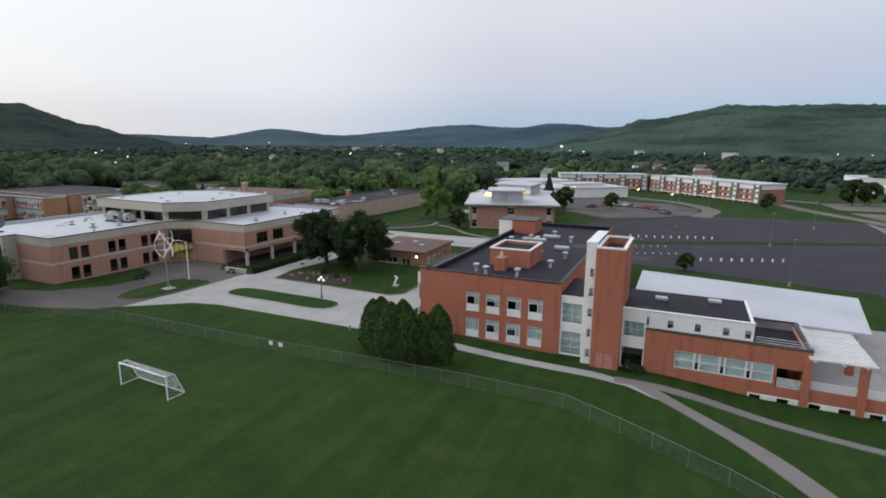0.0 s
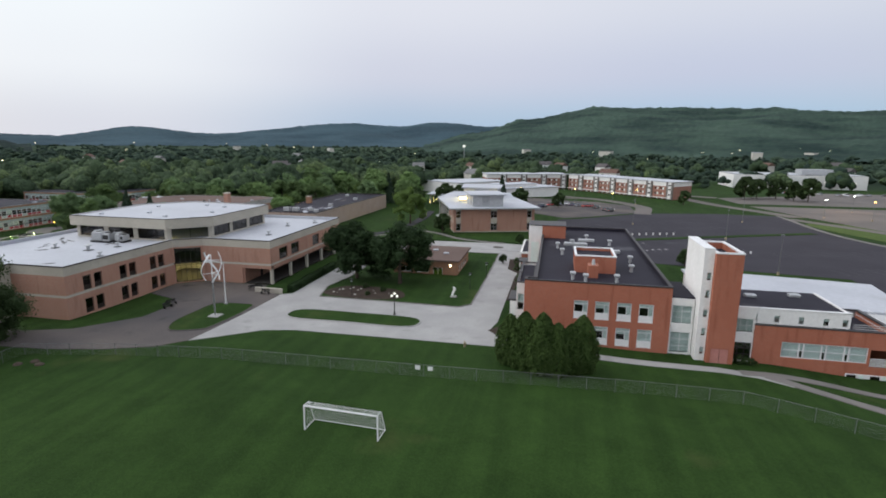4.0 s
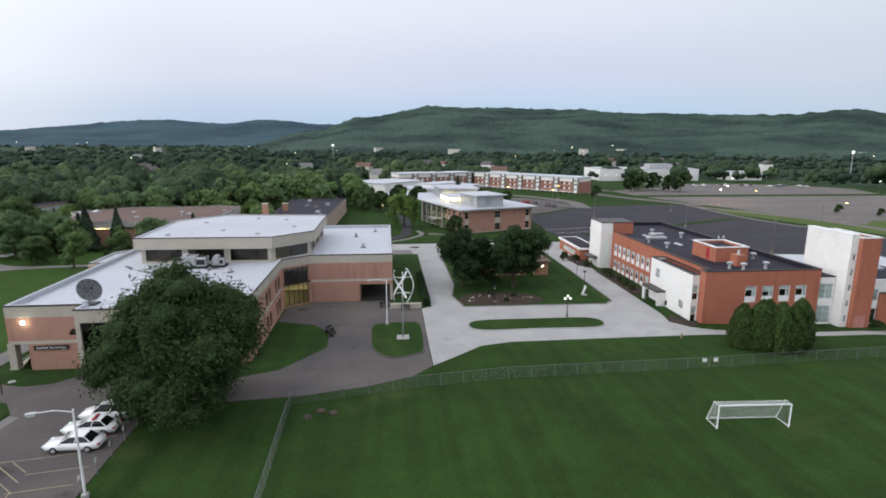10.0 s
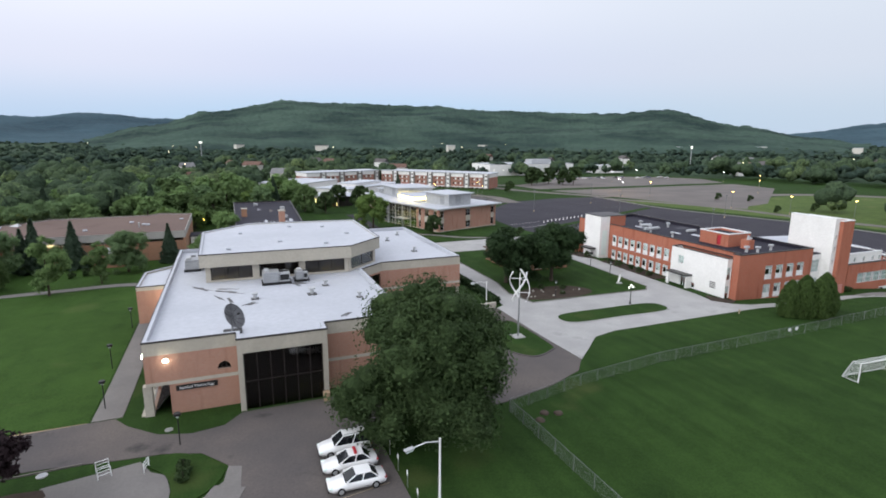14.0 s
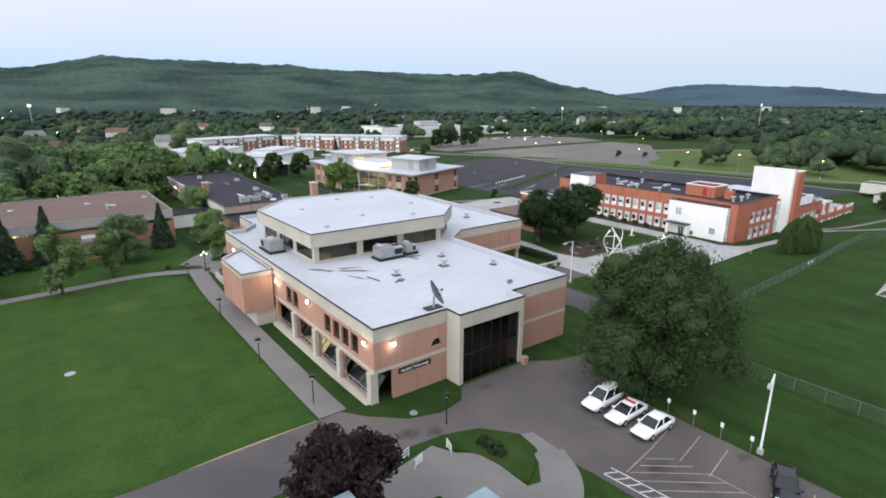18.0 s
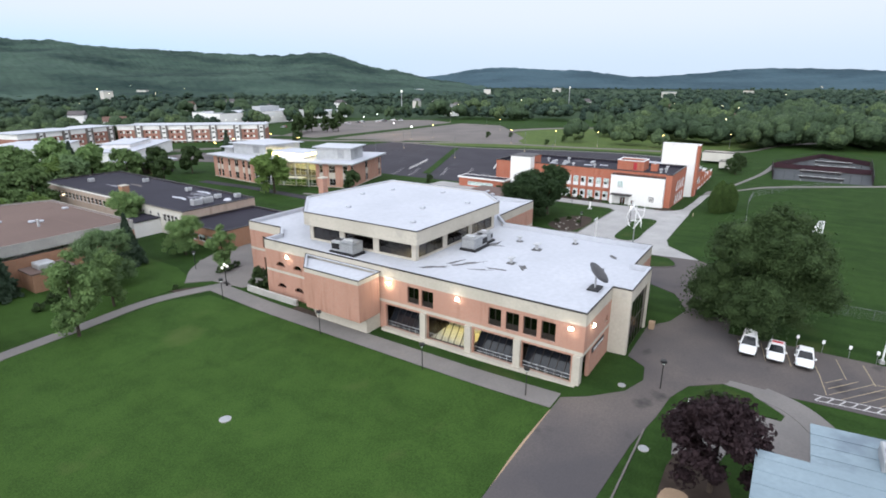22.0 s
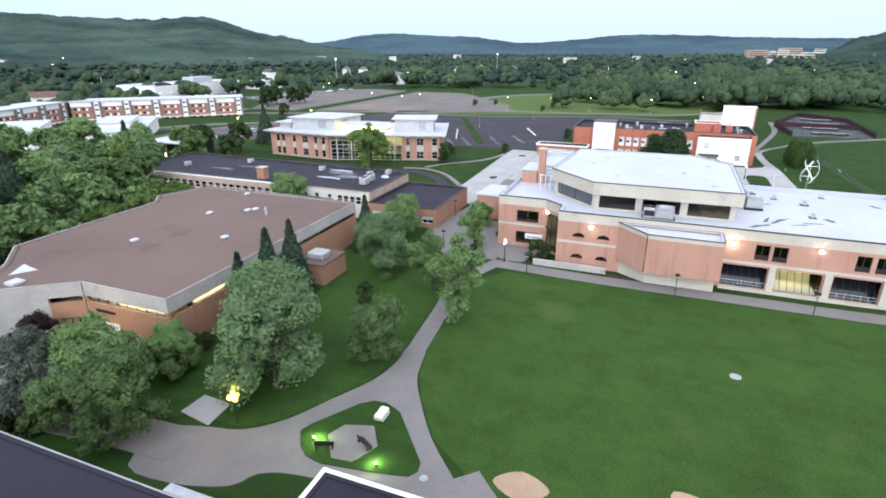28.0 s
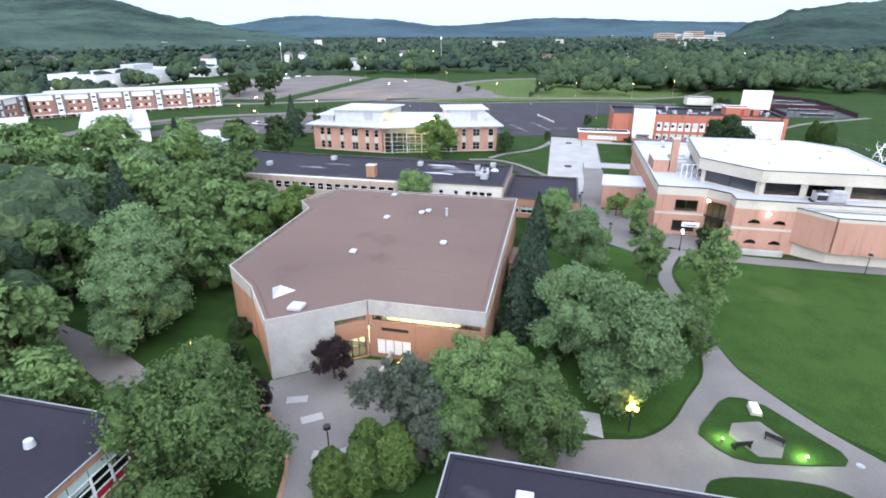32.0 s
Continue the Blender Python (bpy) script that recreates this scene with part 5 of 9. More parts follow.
    for k, (x, y) in enumerate(((-22, 86), (-24, 90), (-26, 100))):
        part("skylight", bevelled(box(x, y, 7.704, x + 0.8, y + 2.4, 7.95), 0.06), ROOF_WHITE, b)
    # glazed link with black roof
    link = [(-13.28, 66.2), (-10.3, 66.2), (-10.3, 75), (-13.28, 75)]
    lw = Wall(link[0], link[1])
    lh = [(0.2, 2.75, -0.9, 2.1), (0.2, 2.75, 3.3, 5.9)]
    part("link_wall", lw.solid(-2.2, 6.9, lh, 0.3), WHITE, b)
    part("link_wall", box(-10.6, 66.55, -2, -10.32, 75, 6.9), WHITE, b)
    part("link_roof", box(-13.25, 66.25, 6.904, -10.3, 75, 7.05), ROOF_DARK, b)
    for h in lh:
        window(lw, b, *h, 2, 3, WHITE_METAL, GLASS, 0.07, 0.08, blind=0.95)
    # stair tower
    slab = Wall((-10.2, 64.4), (-8.95, 64.4))
    sh = [(0.55, 1.1, z, z + 1.1) for z in (-0.2, 2.4, 5.0, 7.6, 10.0)]
    part("tower_slab", slab.solid(-2.2, 14.2, sh, 0.4), WHITE, b)
    for h in sh:
        window(slab, b, *h, 1, 1, WHITE_METAL, GLASS, 0.06, 0.1, blind=0.8)
    part("tower_slab_side", box(-10.2, 64.81, -2.2, -9.6, 73.6, 14.2), WHITE, b)
    tw = [(-8.94, 63.7), (-5.65, 63.7), (-5.65, 72.6), (-8.94, 72.6)]
    t0 = Wall(tw[0], tw[1])
    shell(b, tw, [(-2.2, 13.75, BRICK_RED, "tower_wall")], {0: [(0.5, 2.7, -1.2, 1.0)]}, 0.3)
    part("tower_coping", ring(offset_poly(tw, -0.05), 0.4, 13.75, 13.95), WHITE_METAL, b)
    part("tower_roof", prism(offset_poly(tw, 0.31), 12.7, 12.9), ROOF_DARK, b)
    part("tower_slab_coping", bevelled(box(-10.28, 64.36, 14.2, -8.95, 73.7, 14.32), 0.03), WHITE_METAL, b)
    for k in range(2):
        part("tower_door", bevelled(box(-8.42 + 1.1 * k, 63.76, -1.2, -7.36 + 1.1 * k, 63.84, 0.98), 0.02), surface_door, b, "faded pink double door")
    # long wing
    glz = Wall((-5.64, 65.4), (-2.9, 65.4))
    gh = [(0.2, 2.6, -0.9, 1.6), (0.2, 2.6, 3.0, 4.9)]
    part("wing_glazed_wall", glz.solid(-2.2, 6.5, gh, 0.3), WHITE, b)
    window(glz, b, *gh[0], 3, 3, BRONZE, GLASS, 0.09, 0.1)
    window(glz, b, *gh[1], 3, 2, WHITE_METAL, GLASS, 0.07, 0.1, blind=0.9)
    brick = Wall((-2.9, 65.2), (13.9, 65.2))
    bh = [(brick.at(0.5, 0), brick.at(10.5, 0), 0.05, 2.15), (brick.at(10.8, 0), brick.at(13.4, 0), -0.4, 1.9)]
    part("wing_wall", brick.solid(-2.6, 4.15, bh, 0.35), BRICK_RED, b)
    part("wing_wall", box(13.55, 65.56, -2.6, 13.88, 75.4, 4.15), BRICK_RED, b)
    step = (bh[0][1] - bh[0][0] + 0.55) / 4
    for k in range(4):
        u = bh[0][0] + step * k
        window(brick, b, u, u + step - 0.55, *bh[0][2:], 1, 2, WHITE_METAL, GLASS, 0.1, 0.05, blind=1.0, name="ribbon_window")
        if k < 3:
            window(brick, b, u + step - 0.545, u + step - 0.005, *bh[0][2:], 1, 2, WHITE_METAL, GLASS, 0.1, 0.05, blind=0.5, name="ribbon_light")
    part("wing_coping", bevelled(box(-2.95, 65.15, 4.154, 13.95, 65.6, 4.3), 0.03), COPING, b)
    up = Wall((-5.64, 65.72), (8.3, 65.72))
    uh = [(up.at(x, 0), up.at(x + 0.7, 0), 4.5, 5.5) for x in (-4.9, -3.3, -0.6, 2.3, 5.2, 7.4)]
    part("clerestory_wall", up.solid(4.31, 6.3, uh, 0.3), WHITE, b)
    part("clerestory_wall", box(8.0, 66.03, 4.16, 8.3, 76, 6.3), WHITE, b)
    for h in uh:
        window(up, b, *h, 1, 1, WHITE_METAL, GLASS, 0.05, 0.08, blind=0.5)
    part("wing_roof", box(-5.6, 66.0, 6.0, 8.0, 76.2, 6.15), ROOF_DARK, b)
    part("wing_roof_edge", bevelled(box(-5.64, 65.66, 6.304, 8.36, 66.05, 6.45), 0.03), WHITE_METAL, b)
    part("terrace_roof", box(8.31, 65.62, 3.0, 13.54, 75.4, 3.2), ROOF_DARK, b)
    part("terrace_back_rail", box(8.4, 75.2, 4.16, 13.9, 75.3, 4.4), COPING, b)
    part("terrace_side_coping", box(13.4, 65.6, 4.16, 13.95, 75.2, 4.36), COPING, b)
    for k in range(3):
        part("terrace_rail", tube((8.5, 65.4, 4.5 + 0.28 * k), (13.8, 65.4, 4.5 + 0.28 * k), 0.03, None, 6), WHITE_METAL, b)
        part("terrace_rail", tube((13.75, 65.4, 4.5 + 0.28 * k), (13.75, 73, 4.5 + 0.28 * k), 0.03, None, 6), WHITE_METAL, b)
    for x, y in ((-2.4, 71.5), (3.8, 73)):
        part("roof_unit", bevelled(box(x, y, 6.154, x + 1.5, y + 1.0, 6.6), 0.08), ALU, b)
    # broad low-pitched white hall roof behind
    hall = [(-5.62, 76.25), (9.3, 76.2), (14.0, 75.6), (21.4, 75.2), (24.0, 92.6), (-5.62, 96.5)]
    bm = bmesh.new()
    top = [bm.verts.new((x, y, z)) for (x, y), z in zip(hall, (4.3, 4.2, 4.1, 4.1, 4.2, 4.4))]
    low = [bm.verts.new((x, y, z - 0.35)) for (x, y), z in zip(hall, (4.3, 4.2, 4.1, 4.1, 4.2, 4.4))]
    bm.faces.new(top)
    bm.faces.new(low[::-1])
    for i in range(6):
        j = (i + 1) % 6
        bm.faces.new((low[i], low[j], top[j], top[i]))
    part("hall_roof", bm, ROOF_WHITE, b, "broad low-pitched white hall roof")
    part("hall_wall", prism([(-5.3, 77), (9.4, 77), (14.2, 76.2), (20.5, 76), (23, 92), (-5.3, 95.6)], -2.2, 3.75), WHITE, b)
    # terrace with pergola
    part("terrace_deck", box(13.92, 65.6, -2.9, 40, 92, -0.15), CONCRETE, b)
    part("terrace_wall", box(13.92, 65.2, -3.2, 40, 65.58, -0.1), BRICK_RED, b)
    for x0, n in ((8.3, 4), (13.95, 18)):
        part("basement_window", box(x0, 65.12, -2.15, x0 + 1.35 * n, 65.196, -1.45), WHITE_METAL, b)
        for k in range(n):
            part("basement_pane", box(x0 + 0.15 + 1.35 * k, 65.07, -2.02, x0 + 1.2 + 1.35 * k - 0.5 * (k % 2), 65.116, -1.58), BLIND if k % 2 else GLASS_DARK, b)
    for k in range(6):
        part("guard_rail", box(13.95, 65.32, 0.0 + 0.17 * k, 40, 65.4, 0.07 + 0.17 * k), WHITE_METAL, b)
        part("guard_rail", box(10.9, 65.3, -0.3 + 0.19 * k, 13.4, 65.36, -0.21 + 0.19 * k), WHITE_METAL, b)
    for x, y in ((13.2, 64.9), (18.2, 64.9), (18.6, 71.8), (24.5, 64.9), (31.4, 64.9), (24.8, 71.8)):
        part("pergola_column", box(x, y, -3.2 if y < 66 else -0.146, x + 0.75, y + 0.75, 3.3 if x < 21 else 1.2), BRICK_RED, b)
    for x in (13.95, 16.5, 18.5):
        part("pergola_beam", box(x, 64.6, 3.31, x + 0.2, 75.4, 3.6), WHITE_METAL, b)
    for k in range(19):
        part("pergola_slat", box(13.5, 64.5 + 0.58 * k, 3.604, 19.4, 64.7 + 0.58 * k, 3.8), WHITE_METAL, b)
    return b


surface_door = surface("faded_pink_door", (0.5, 0.22, 0.19), (0.42, 0.18, 0.15), 0.5, 4, 0.6)
red_building()


# ---- the lecture hall with its broad brown roof ----
def lecture_hall():
    b = thing("lecture_hall", "brown-roofed brick lecture hall with a deep pale concrete fascia", "building")
    pts = [(-171.8, 139.2), (-131.3, 139.8), (-131.5, 171.6), (-140.3, 174.9), (-143.6, 172.0), (-166.9, 171.2), (-171.5, 165.6), (-178.1, 160.2), (-171.8, 151.8)]
    n = len(pts)
    W = [Wall(pts[i], pts[(i + 1) % n]) for i in range(n)]
    for i in range(n):
        hs = [(0.4, W[i].len - 0.5, 4.55, 5.2)] if i in (0, 8) else []
        if i == 7:
            part("concrete_wall", W[i].solid(-0.4, 6.85, [], 0.5, 0, W[i].len - 6.8), RAWCONC, b)
            hs = [(6.81, 10.2, 4.55, 5.2), (7.0, 10.1, 0.15, 2.6)]
            part("brick_wall", W[i].solid(-0.4, 5.2, hs, 0.35, 6.81, 0.1), BRICK_BROWN, b)
            part("fascia", W[i].solid(5.2, 6.85, [], 0.45, 6.81, 0.1), RAWCONC, b)
            window(W[i], b, *hs[1], 4, 2, BRONZE, GLASS, 0.09, 0.2, name="entrance_door")
            continue
        part("brick_wall", W[i].solid(-0.4, 5.2, hs, 0.35, 0, 0.35), BRICK_BROWN, b)
        part("fascia", W[i].solid(5.2, 6.85, [], 0.45, 0, 0.45), RAWCONC, b)
        for h in hs:
            window(W[i], b, *h, 14 if i == 0 else 8, 1, BRONZE, GLASS, 0.07, 0.2, name="clerestory_window")
    for k in range(4):
        part("white_panel", bevelled(box(0.9 + 0.95 * k, -0.05, 0.6, 1.75 + 0.95 * k, -0.004, 2.3, W[8].m), 0.01), WHITE_METAL, b)
    lamp_box(b, -166.4, 139.7, -159, 141.2, 5.3, LAMP_HALL)
    lamp_box(b, -171.2, 142.2, -170.0, 150, 5.3, LAMP_HALL)
    lamp_box(b, -172.0, 152.8, -169.6, 157.0, 2.95, LAMP_HALL)
    # unseen cover added to hide the glowing top of the lobby lamp
    part("lamp_cover", box(-172.1, 152.4, 2.954, -169.41, 158, 3.1), CREAM, b)
    part("lobby_wall", box(-169.4, 152, 0, -169.2, 160, 5.2), CREAM, b)
    part("inner_wall", box(-167.5, 141.6, 0, -167.2, 160, 5.2), CREAM, b)
    # pale screens added behind the clerestory to catch the lamps' light
    part("lit_screen", box(-166.5, 141.3, 3.6, -140, 141.5, 5.3), CREAM, b)
    part("lit_screen", box(-169.9, 142.2, 3.6, -169.7, 151, 5.3), CREAM, b)
    part("inner_floor", prism(offset_poly(pts, 0.6), -0.1, 0.1), DARK_IN, b)
    part("roof", prism(offset_poly(pts, 0.47), 6.4, 6.72), ROOF_BROWN, b)
    part("roof_apron", ring(offset_poly(pts, 0.1), 0.4, 6.854, 6.89), ROOF_BROWN, b)
    part("roof_edge", ring(offset_poly(pts, -0.05), 0.14, 6.854, 6.93), RAWCONC, b)
    for k in range(9):
        x = -167 + 4.1 * k
        part("roof_seam", box(x, 140.2, 6.722, x + 0.12, 164.5 + min(6.2, 0.9 * k), 6.728), ROOF_SEAM, b)
    for x, y in ((-145.4, 158.3), (-141.9, 153.7), (-140.9, 152.9), (-153.8, 147.6), (-159.3, 158.3), (-133.5, 160.8)):
        part("roof_vent", bevelled(box(x - 0.5, y - 0.42, 6.73, x + 0.5, y + 0.42, 7.1), 0.1), ROOF_WHITE, b)
    part("vent_pipe", tube((-142.4, 149.6, 6.73), (-142.4, 149.6, 8.0), 0.22, 0.22, 8), ALU, b)
    sk = bmesh.new()
    f = [sk.verts.new(c) for c in ((-173.4, 161.9, 6.73), (-171.0, 160.4, 6.73), (-171.0, 163.3, 6.73), (-171.4, 162.0, 7.4))]
    for k in ((0, 1, 3), (1, 2, 3), (2, 0, 3), (0, 2, 1)):
        sk.faces.new([f[j] for j in k])
    part("pyramid_skylight", sk, ALU, b)
    part("roof_hatch", bevelled(box(-175.5, 157.7, 6.73, -174.0, 159.2, 7.15), 0.08), ROOF_WHITE, b)
    part("sign_bar", box(1.4, -0.05, 3.45, 4.4, -0.004, 3.8, W[8].m), BRONZE, b)
    part("ramp_wall", box(-176.6, 149.2, -0.3, -171.9, 149.5, 1.0), RAWCONC, b)
    red = part("side_block", box(-150, 134.4, -0.3, -144, 139.0, 2.9), BRICK_BROWN, b)
    part("side_roof", box(-150.1, 134.3, 2.904, -143.9, 139.0, 3.1), ROOF_BROWN, red)
    part("roof_unit", bevelled(box(-148.6, 135.4, 3.104, -146.2, 138, 4.1), 0.15), ALU, red)
    return b


ROOF_PATCH = surface("pale_roof_patch", (0.24, 0.24, 0.26), (0.12, 0.12, 0.14), 0.7, 4, 0.8)
ROOF_SEAM = surface("roof_tar_seam", (0.168, 0.117, 0.1), (0.142, 0.1, 0.086), 0.3, 4, 0.95)
lecture_hall()


def long_classrooms():
    b = thing("long_classroom_block", "low brick classroom block with a black flat roof", "building")
    for pts, z1, nm in (([(-119.6, 143.4), (-101.8, 143.4), (-99.4, 207.5), (-119.6, 207.5)], 5.5, "main"), ([(-120.6, 129.2), (-102.6, 129.2), (-102.6, 143.2), (-120.6, 143.2)], 3.7, "front")):
        W = [Wall(pts[i], pts[(i + 1) % 4]) for i in range(4)]
        main = nm == "main"
        doors = [(3.0, 4.2, 0.2, 2.6), (9.0, 10.8, 2.6, 3.6), (13.0, 14.2, 0.2, 2.6)] if main else []
        front_wins = [] if main else [(0.8 + 2.6 * k, 3.0 + 2.6 * k, 0.9, 2.2) for k in range(5)]
        mat = BRICK_PALE if main else BRICK_BROWN
        shell(b, pts, [(-1.0, z1 - 0.7, mat, "wall"), (z1 - 0.7, z1, mat, "fascia")], {3: front_wins, 0: doors}, 0.3, (3,) if main else ())
        for h in doors:
            window(W[0], b, *h, 1, 1, WHITE_METAL, GLASS, 0.12, 0.1, blind=1.0)
        for h in front_wins:
            window(W[3], b, *h, 2, 1, WHITE_METAL, GLASS, 0.08, 0.1, blind=0.5)
        if main:
            # west front: cream stretch by the link, pale brick beyond it, each with its row of windows
            for nm2, y0, y1, m2, wins in (("brick", 207.5, 163.3, BRICK_PALE, [(0.8 + 1.9 * k, 2.2 + 1.9 * k, 2.6, 4.1) for k in range(22)]),
                                          ("cream", 163.3, 143.4, CREAM, [(3.2, 4.1, 2.7, 4.3), (4.4, 5.3, 2.7, 4.3), (7.2, 8.1, 2.7, 4.3), (10.2, 11.1, 2.7, 4.3), (12.4, 13.6, 2.7, 4.3), (13.8, 15.0, 2.7, 4.3), (15.2, 16.4, 2.7, 4.3), (16.6, 17.8, 2.7, 4.3)])):
                w = Wall((-119.6, y0), (-119.6, y1))
                part("west_wall", w.solid(-1.0, z1, wins, 0.3, 0.3 if nm2 == "brick" else 0, 0.3 if nm2 == "cream" else 0), m2, b)
                for h in wins:
                    window(w, b, *h, 1, 2, WHITE_METAL, GLASS_DARK, 0.08, 0.1, blind=0.2)
                part("eave_trim", box(0, -0.08, z1 - 0.35, w.len, -0.004, z1 - 0.02, w.m), WHITE if nm2 == "brick" else PRECAST, b)
        flat_roof(b, pts, z1 - 0.15, z1, ROOF_DARK, COPING, 0.3)
        part("roof_apron", ring(offset_poly(pts, 0.1), 0.5, z1 - 0.02, z1 + 0.012), ROOF_DARK, b)
    for x, y in ((-104, 147), (-107, 150), (-112, 149), (-106, 163), (-105, 184), (-113, 196)):
        v = part("roof_unit", bevelled(box(x, y, 5.36, x + 1.4, y + 1.1, 6.3), 0.1), ALU, b)
        part("unit_fan", tube((x + 0.7, y + 0.55, 6.3), (x + 0.7, y + 0.55, 6.0), 0.4, 0.4, 10), BLACK_METAL, v)
    ch = part("chimney", box(-117.6, 170, 5.36, -116, 171.8, 7.7), BRICK_BROWN, b)
    part("chimney_cap", box(-117.7, 169.9, 7.7, -115.9, 171.9, 7.85), PRECAST, ch)
    for k, (x, y) in enumerate(((-112, 155), (-105, 156), (-109, 179))):
        part("roof_patch", prism(rounded([(x, y), (x + 0.9, y + 0.4), (x + 1.5, y + 3), (x + 0.9, y + 6.2), (x + 0.3, y + 4), (x + 0.5, y + 2)], 3), 5.351, 5.37), LOT_OLD if k == 2 else ROOF_WHITE, b)
    # pale repairs on the black roof
    rng = random.Random(17)
    for x, y, l, w in ((-109.0, 153, 5.5, 1.6), (-106.2, 157.5, 4.2, 1.1), (-111.8, 186, 4.0, 0.7)):
        out = []
        for k in range(14):
            a = 2 * math.pi * k / 14
            q = rng.uniform(0.35, 1.1)
            out.append((x + w * q * math.cos(a), y + l * q * math.sin(a)))
        part("roof_patch", prism(rounded(out, 3), 5.351, 5.366), ROOF_PATCH, b)
    for x, y in ((-114.5, 147.2), (-111.6, 147.6)):
        u = part("roof_unit", bevelled(box(x, y, 5.36, x + 2.2, y + 1.5, 6.7), 0.1), ALU, b)
        for k in range(2):
            part("unit_fan", tube((x + 0.6 + k, y + 0.75, 6.7), (x + 0.6 + k, y + 0.75, 6.85), 0.38, 0.38, 10), BLACK_METAL, u)
    part("dome_light", tube((-106.5, 146.8, 5.36), (-106.5, 146.8, 5.75), 0.9, 0.6, 14), ROOF_WHITE, b)
    link = part("link_block", box(-131, 152, -0.4, -119.4, 158, 3.2), WHITE, b)
    part("link_roof", box(-131.2, 151.8, 3.204, -119.4, 158.2, 3.4), ROOF_DARK, link)
    lamp_box(b, -119.6, 196, -119.4, 199, 3.2, LAMP_WARM)
    return b


long_classrooms()


def library():
    """Two brick wings joined by a glass front, thin overhanging white roofs and white roof lanterns."""
    b = thing("library_building", "brick and glass library with overhanging white roofs and lit windows", "building")
    pts = [(-59.8, 152.2), (-35.6, 160.4), (-46.4, 192.4), (-48.6, 206.4), (-68.8, 206.4), (-70.4, 184.0)]
    z0, z1 = -1.6, 7.3
    W = [Wall(pts[i], pts[(i + 1) % 6]) for i in range(6)]
    cols = {0: ((0.7, 1.5), (11.6, 2.0), (23.2, 1.5)), 1: ((2.0, 1.6), (9.0, 2.0), (16.0, 2.0), (24.0, 1.6)), 3: ((3.0, 1.6), (9.0, 2.0), (15.0, 1.6)),
            4: ((2.2, 1.3), (4.3, 1.3), (8.6, 1.2), (12.4, 2.0), (16.8, 1.2), (19.6, 1.3)), 5: ((W[5].len - 10.4, 1.2), (W[5].len - 7.2, 2.1), (W[5].len - 2.6, 1.6))}
    holes = {i: [(u, u + w, z, z + 2.2) for u, w in c for z in (0.5, 4.4)] for i, c in cols.items()}
    front = (0.4, W[5].len - 11.6, -0.4, 6.9)
    holes[5].append(front)
    shell(b, pts, [(z0, z1, BRICK_PINK, "wall")], holes, 0.35)
    for i, c in cols.items():
        for u, w in c:
            for z in (0.5, 4.4):
                window(W[i], b, u, u + w, z, z + 2.2, 1 if w < 1.8 else 2, 2, ALU, GLASS_DARK, 0.1, 0.12, blind=0.25)
            part("spandrel", box(u, -0.05, 2.72, u + w, -0.004, 4.38, W[i].m), PRECAST, b, "pale stone panel between the windows")
            part("lintel", box(u - 0.1, -0.05, 6.62, u + w + 0.1, -0.004, z1 - 0.02, W[i].m), PRECAST, b)
    part("base_course", ring(offset_poly(pts, -0.06), 0.055, z0, 0.2), PRECAST, b)
    window(W[5], b, *front, 12, 6, ALU, GLASS, 0.11, 0.3, name="glass_front")
    for k in range(5):
        u = front[0] + (front[1] - front[0]) * (k + 0.5) / 5
        part("mast", box(u - 0.14, -1.1, -1.2, u + 0.14, -0.75, z1, W[5].m), ALU, b)
    part("entrance_canopy", bevelled(box(13.0, -3.4, 2.6, 18.6, -0.02, 2.9, W[5].m), 0.04), ALU, b)
    floor_slab(b, pts, 3.1)
    floor_slab(b, pts, -0.5)
    lamp_box(b, -64, 166, -58, 182, 6.9)
    lamp_box(b, -64, 170, -59, 180, 2.8)
    part("inner_wall", box(-55.4, 158, -0.5, -55.1, 198, 7.2), CREAM, b)
    part("eave_roof", prism(offset_poly(pts, -1.5), z1, z1 + 0.3), ROOF_WHITE, b, "thin overhanging white roof")
    part("eave_edge", ring(offset_poly(pts, -1.56), 0.055, z1 - 0.05, z1 + 0.34), ALU, b)
    for pt, z in (([(-54.6, 156.6), (-45.4, 159.8), (-49.2, 171.0), (-58.4, 167.8)], 11.2), ([(-62.6, 186.6), (-49.8, 184.6), (-50.4, 200.6), (-64.2, 201.4)], 11.0), ([(-64.2, 201.8), (-57.0, 201.8), (-57.0, 205.8), (-64.6, 205.8)], 9.4)):
        la = part("roof_lantern", prism(pt, z1 + 0.304, z), ALU, b, "white metal roof lantern")
        part("lantern_roof", prism(offset_poly(pt, -0.9), z, z + 0.28), ROOF_WHITE, la)
        w = Wall(pt[3], pt[0])
        part("louvre", box(w.len * 0.62, -0.05, z1 + 0.8, w.len * 0.8, -0.004, z - 0.5, w.m), GALV, la)
        w = Wall(pt[0], pt[1])
        part("louvre", box(w.len * 0.3, -0.05, z1 + 0.8, w.len * 0.55, -0.004, z - 0.5, w.m), GALV, la)
    bay = [(-61.6, 170.2), (-52.4, 172.4), (-54.0, 184.0), (-63.6, 184.0)]
    part("clerestory_wall", prism(bay, z1 + 0.304, 8.3), WHITE, b)
    part("clerestory_roof", prism(offset_poly(bay, -0.5), 9.3, 9.55), ROOF_WHITE, b)
    # emissive block stands in for the lit clerestory windows
    part("clerestory_glow", prism(offset_poly(bay, 0.1), 8.304, 9.29), LAMP_ROOM, b, "glowing yellow strip in place of lit clerestory glass")
    return b


library()


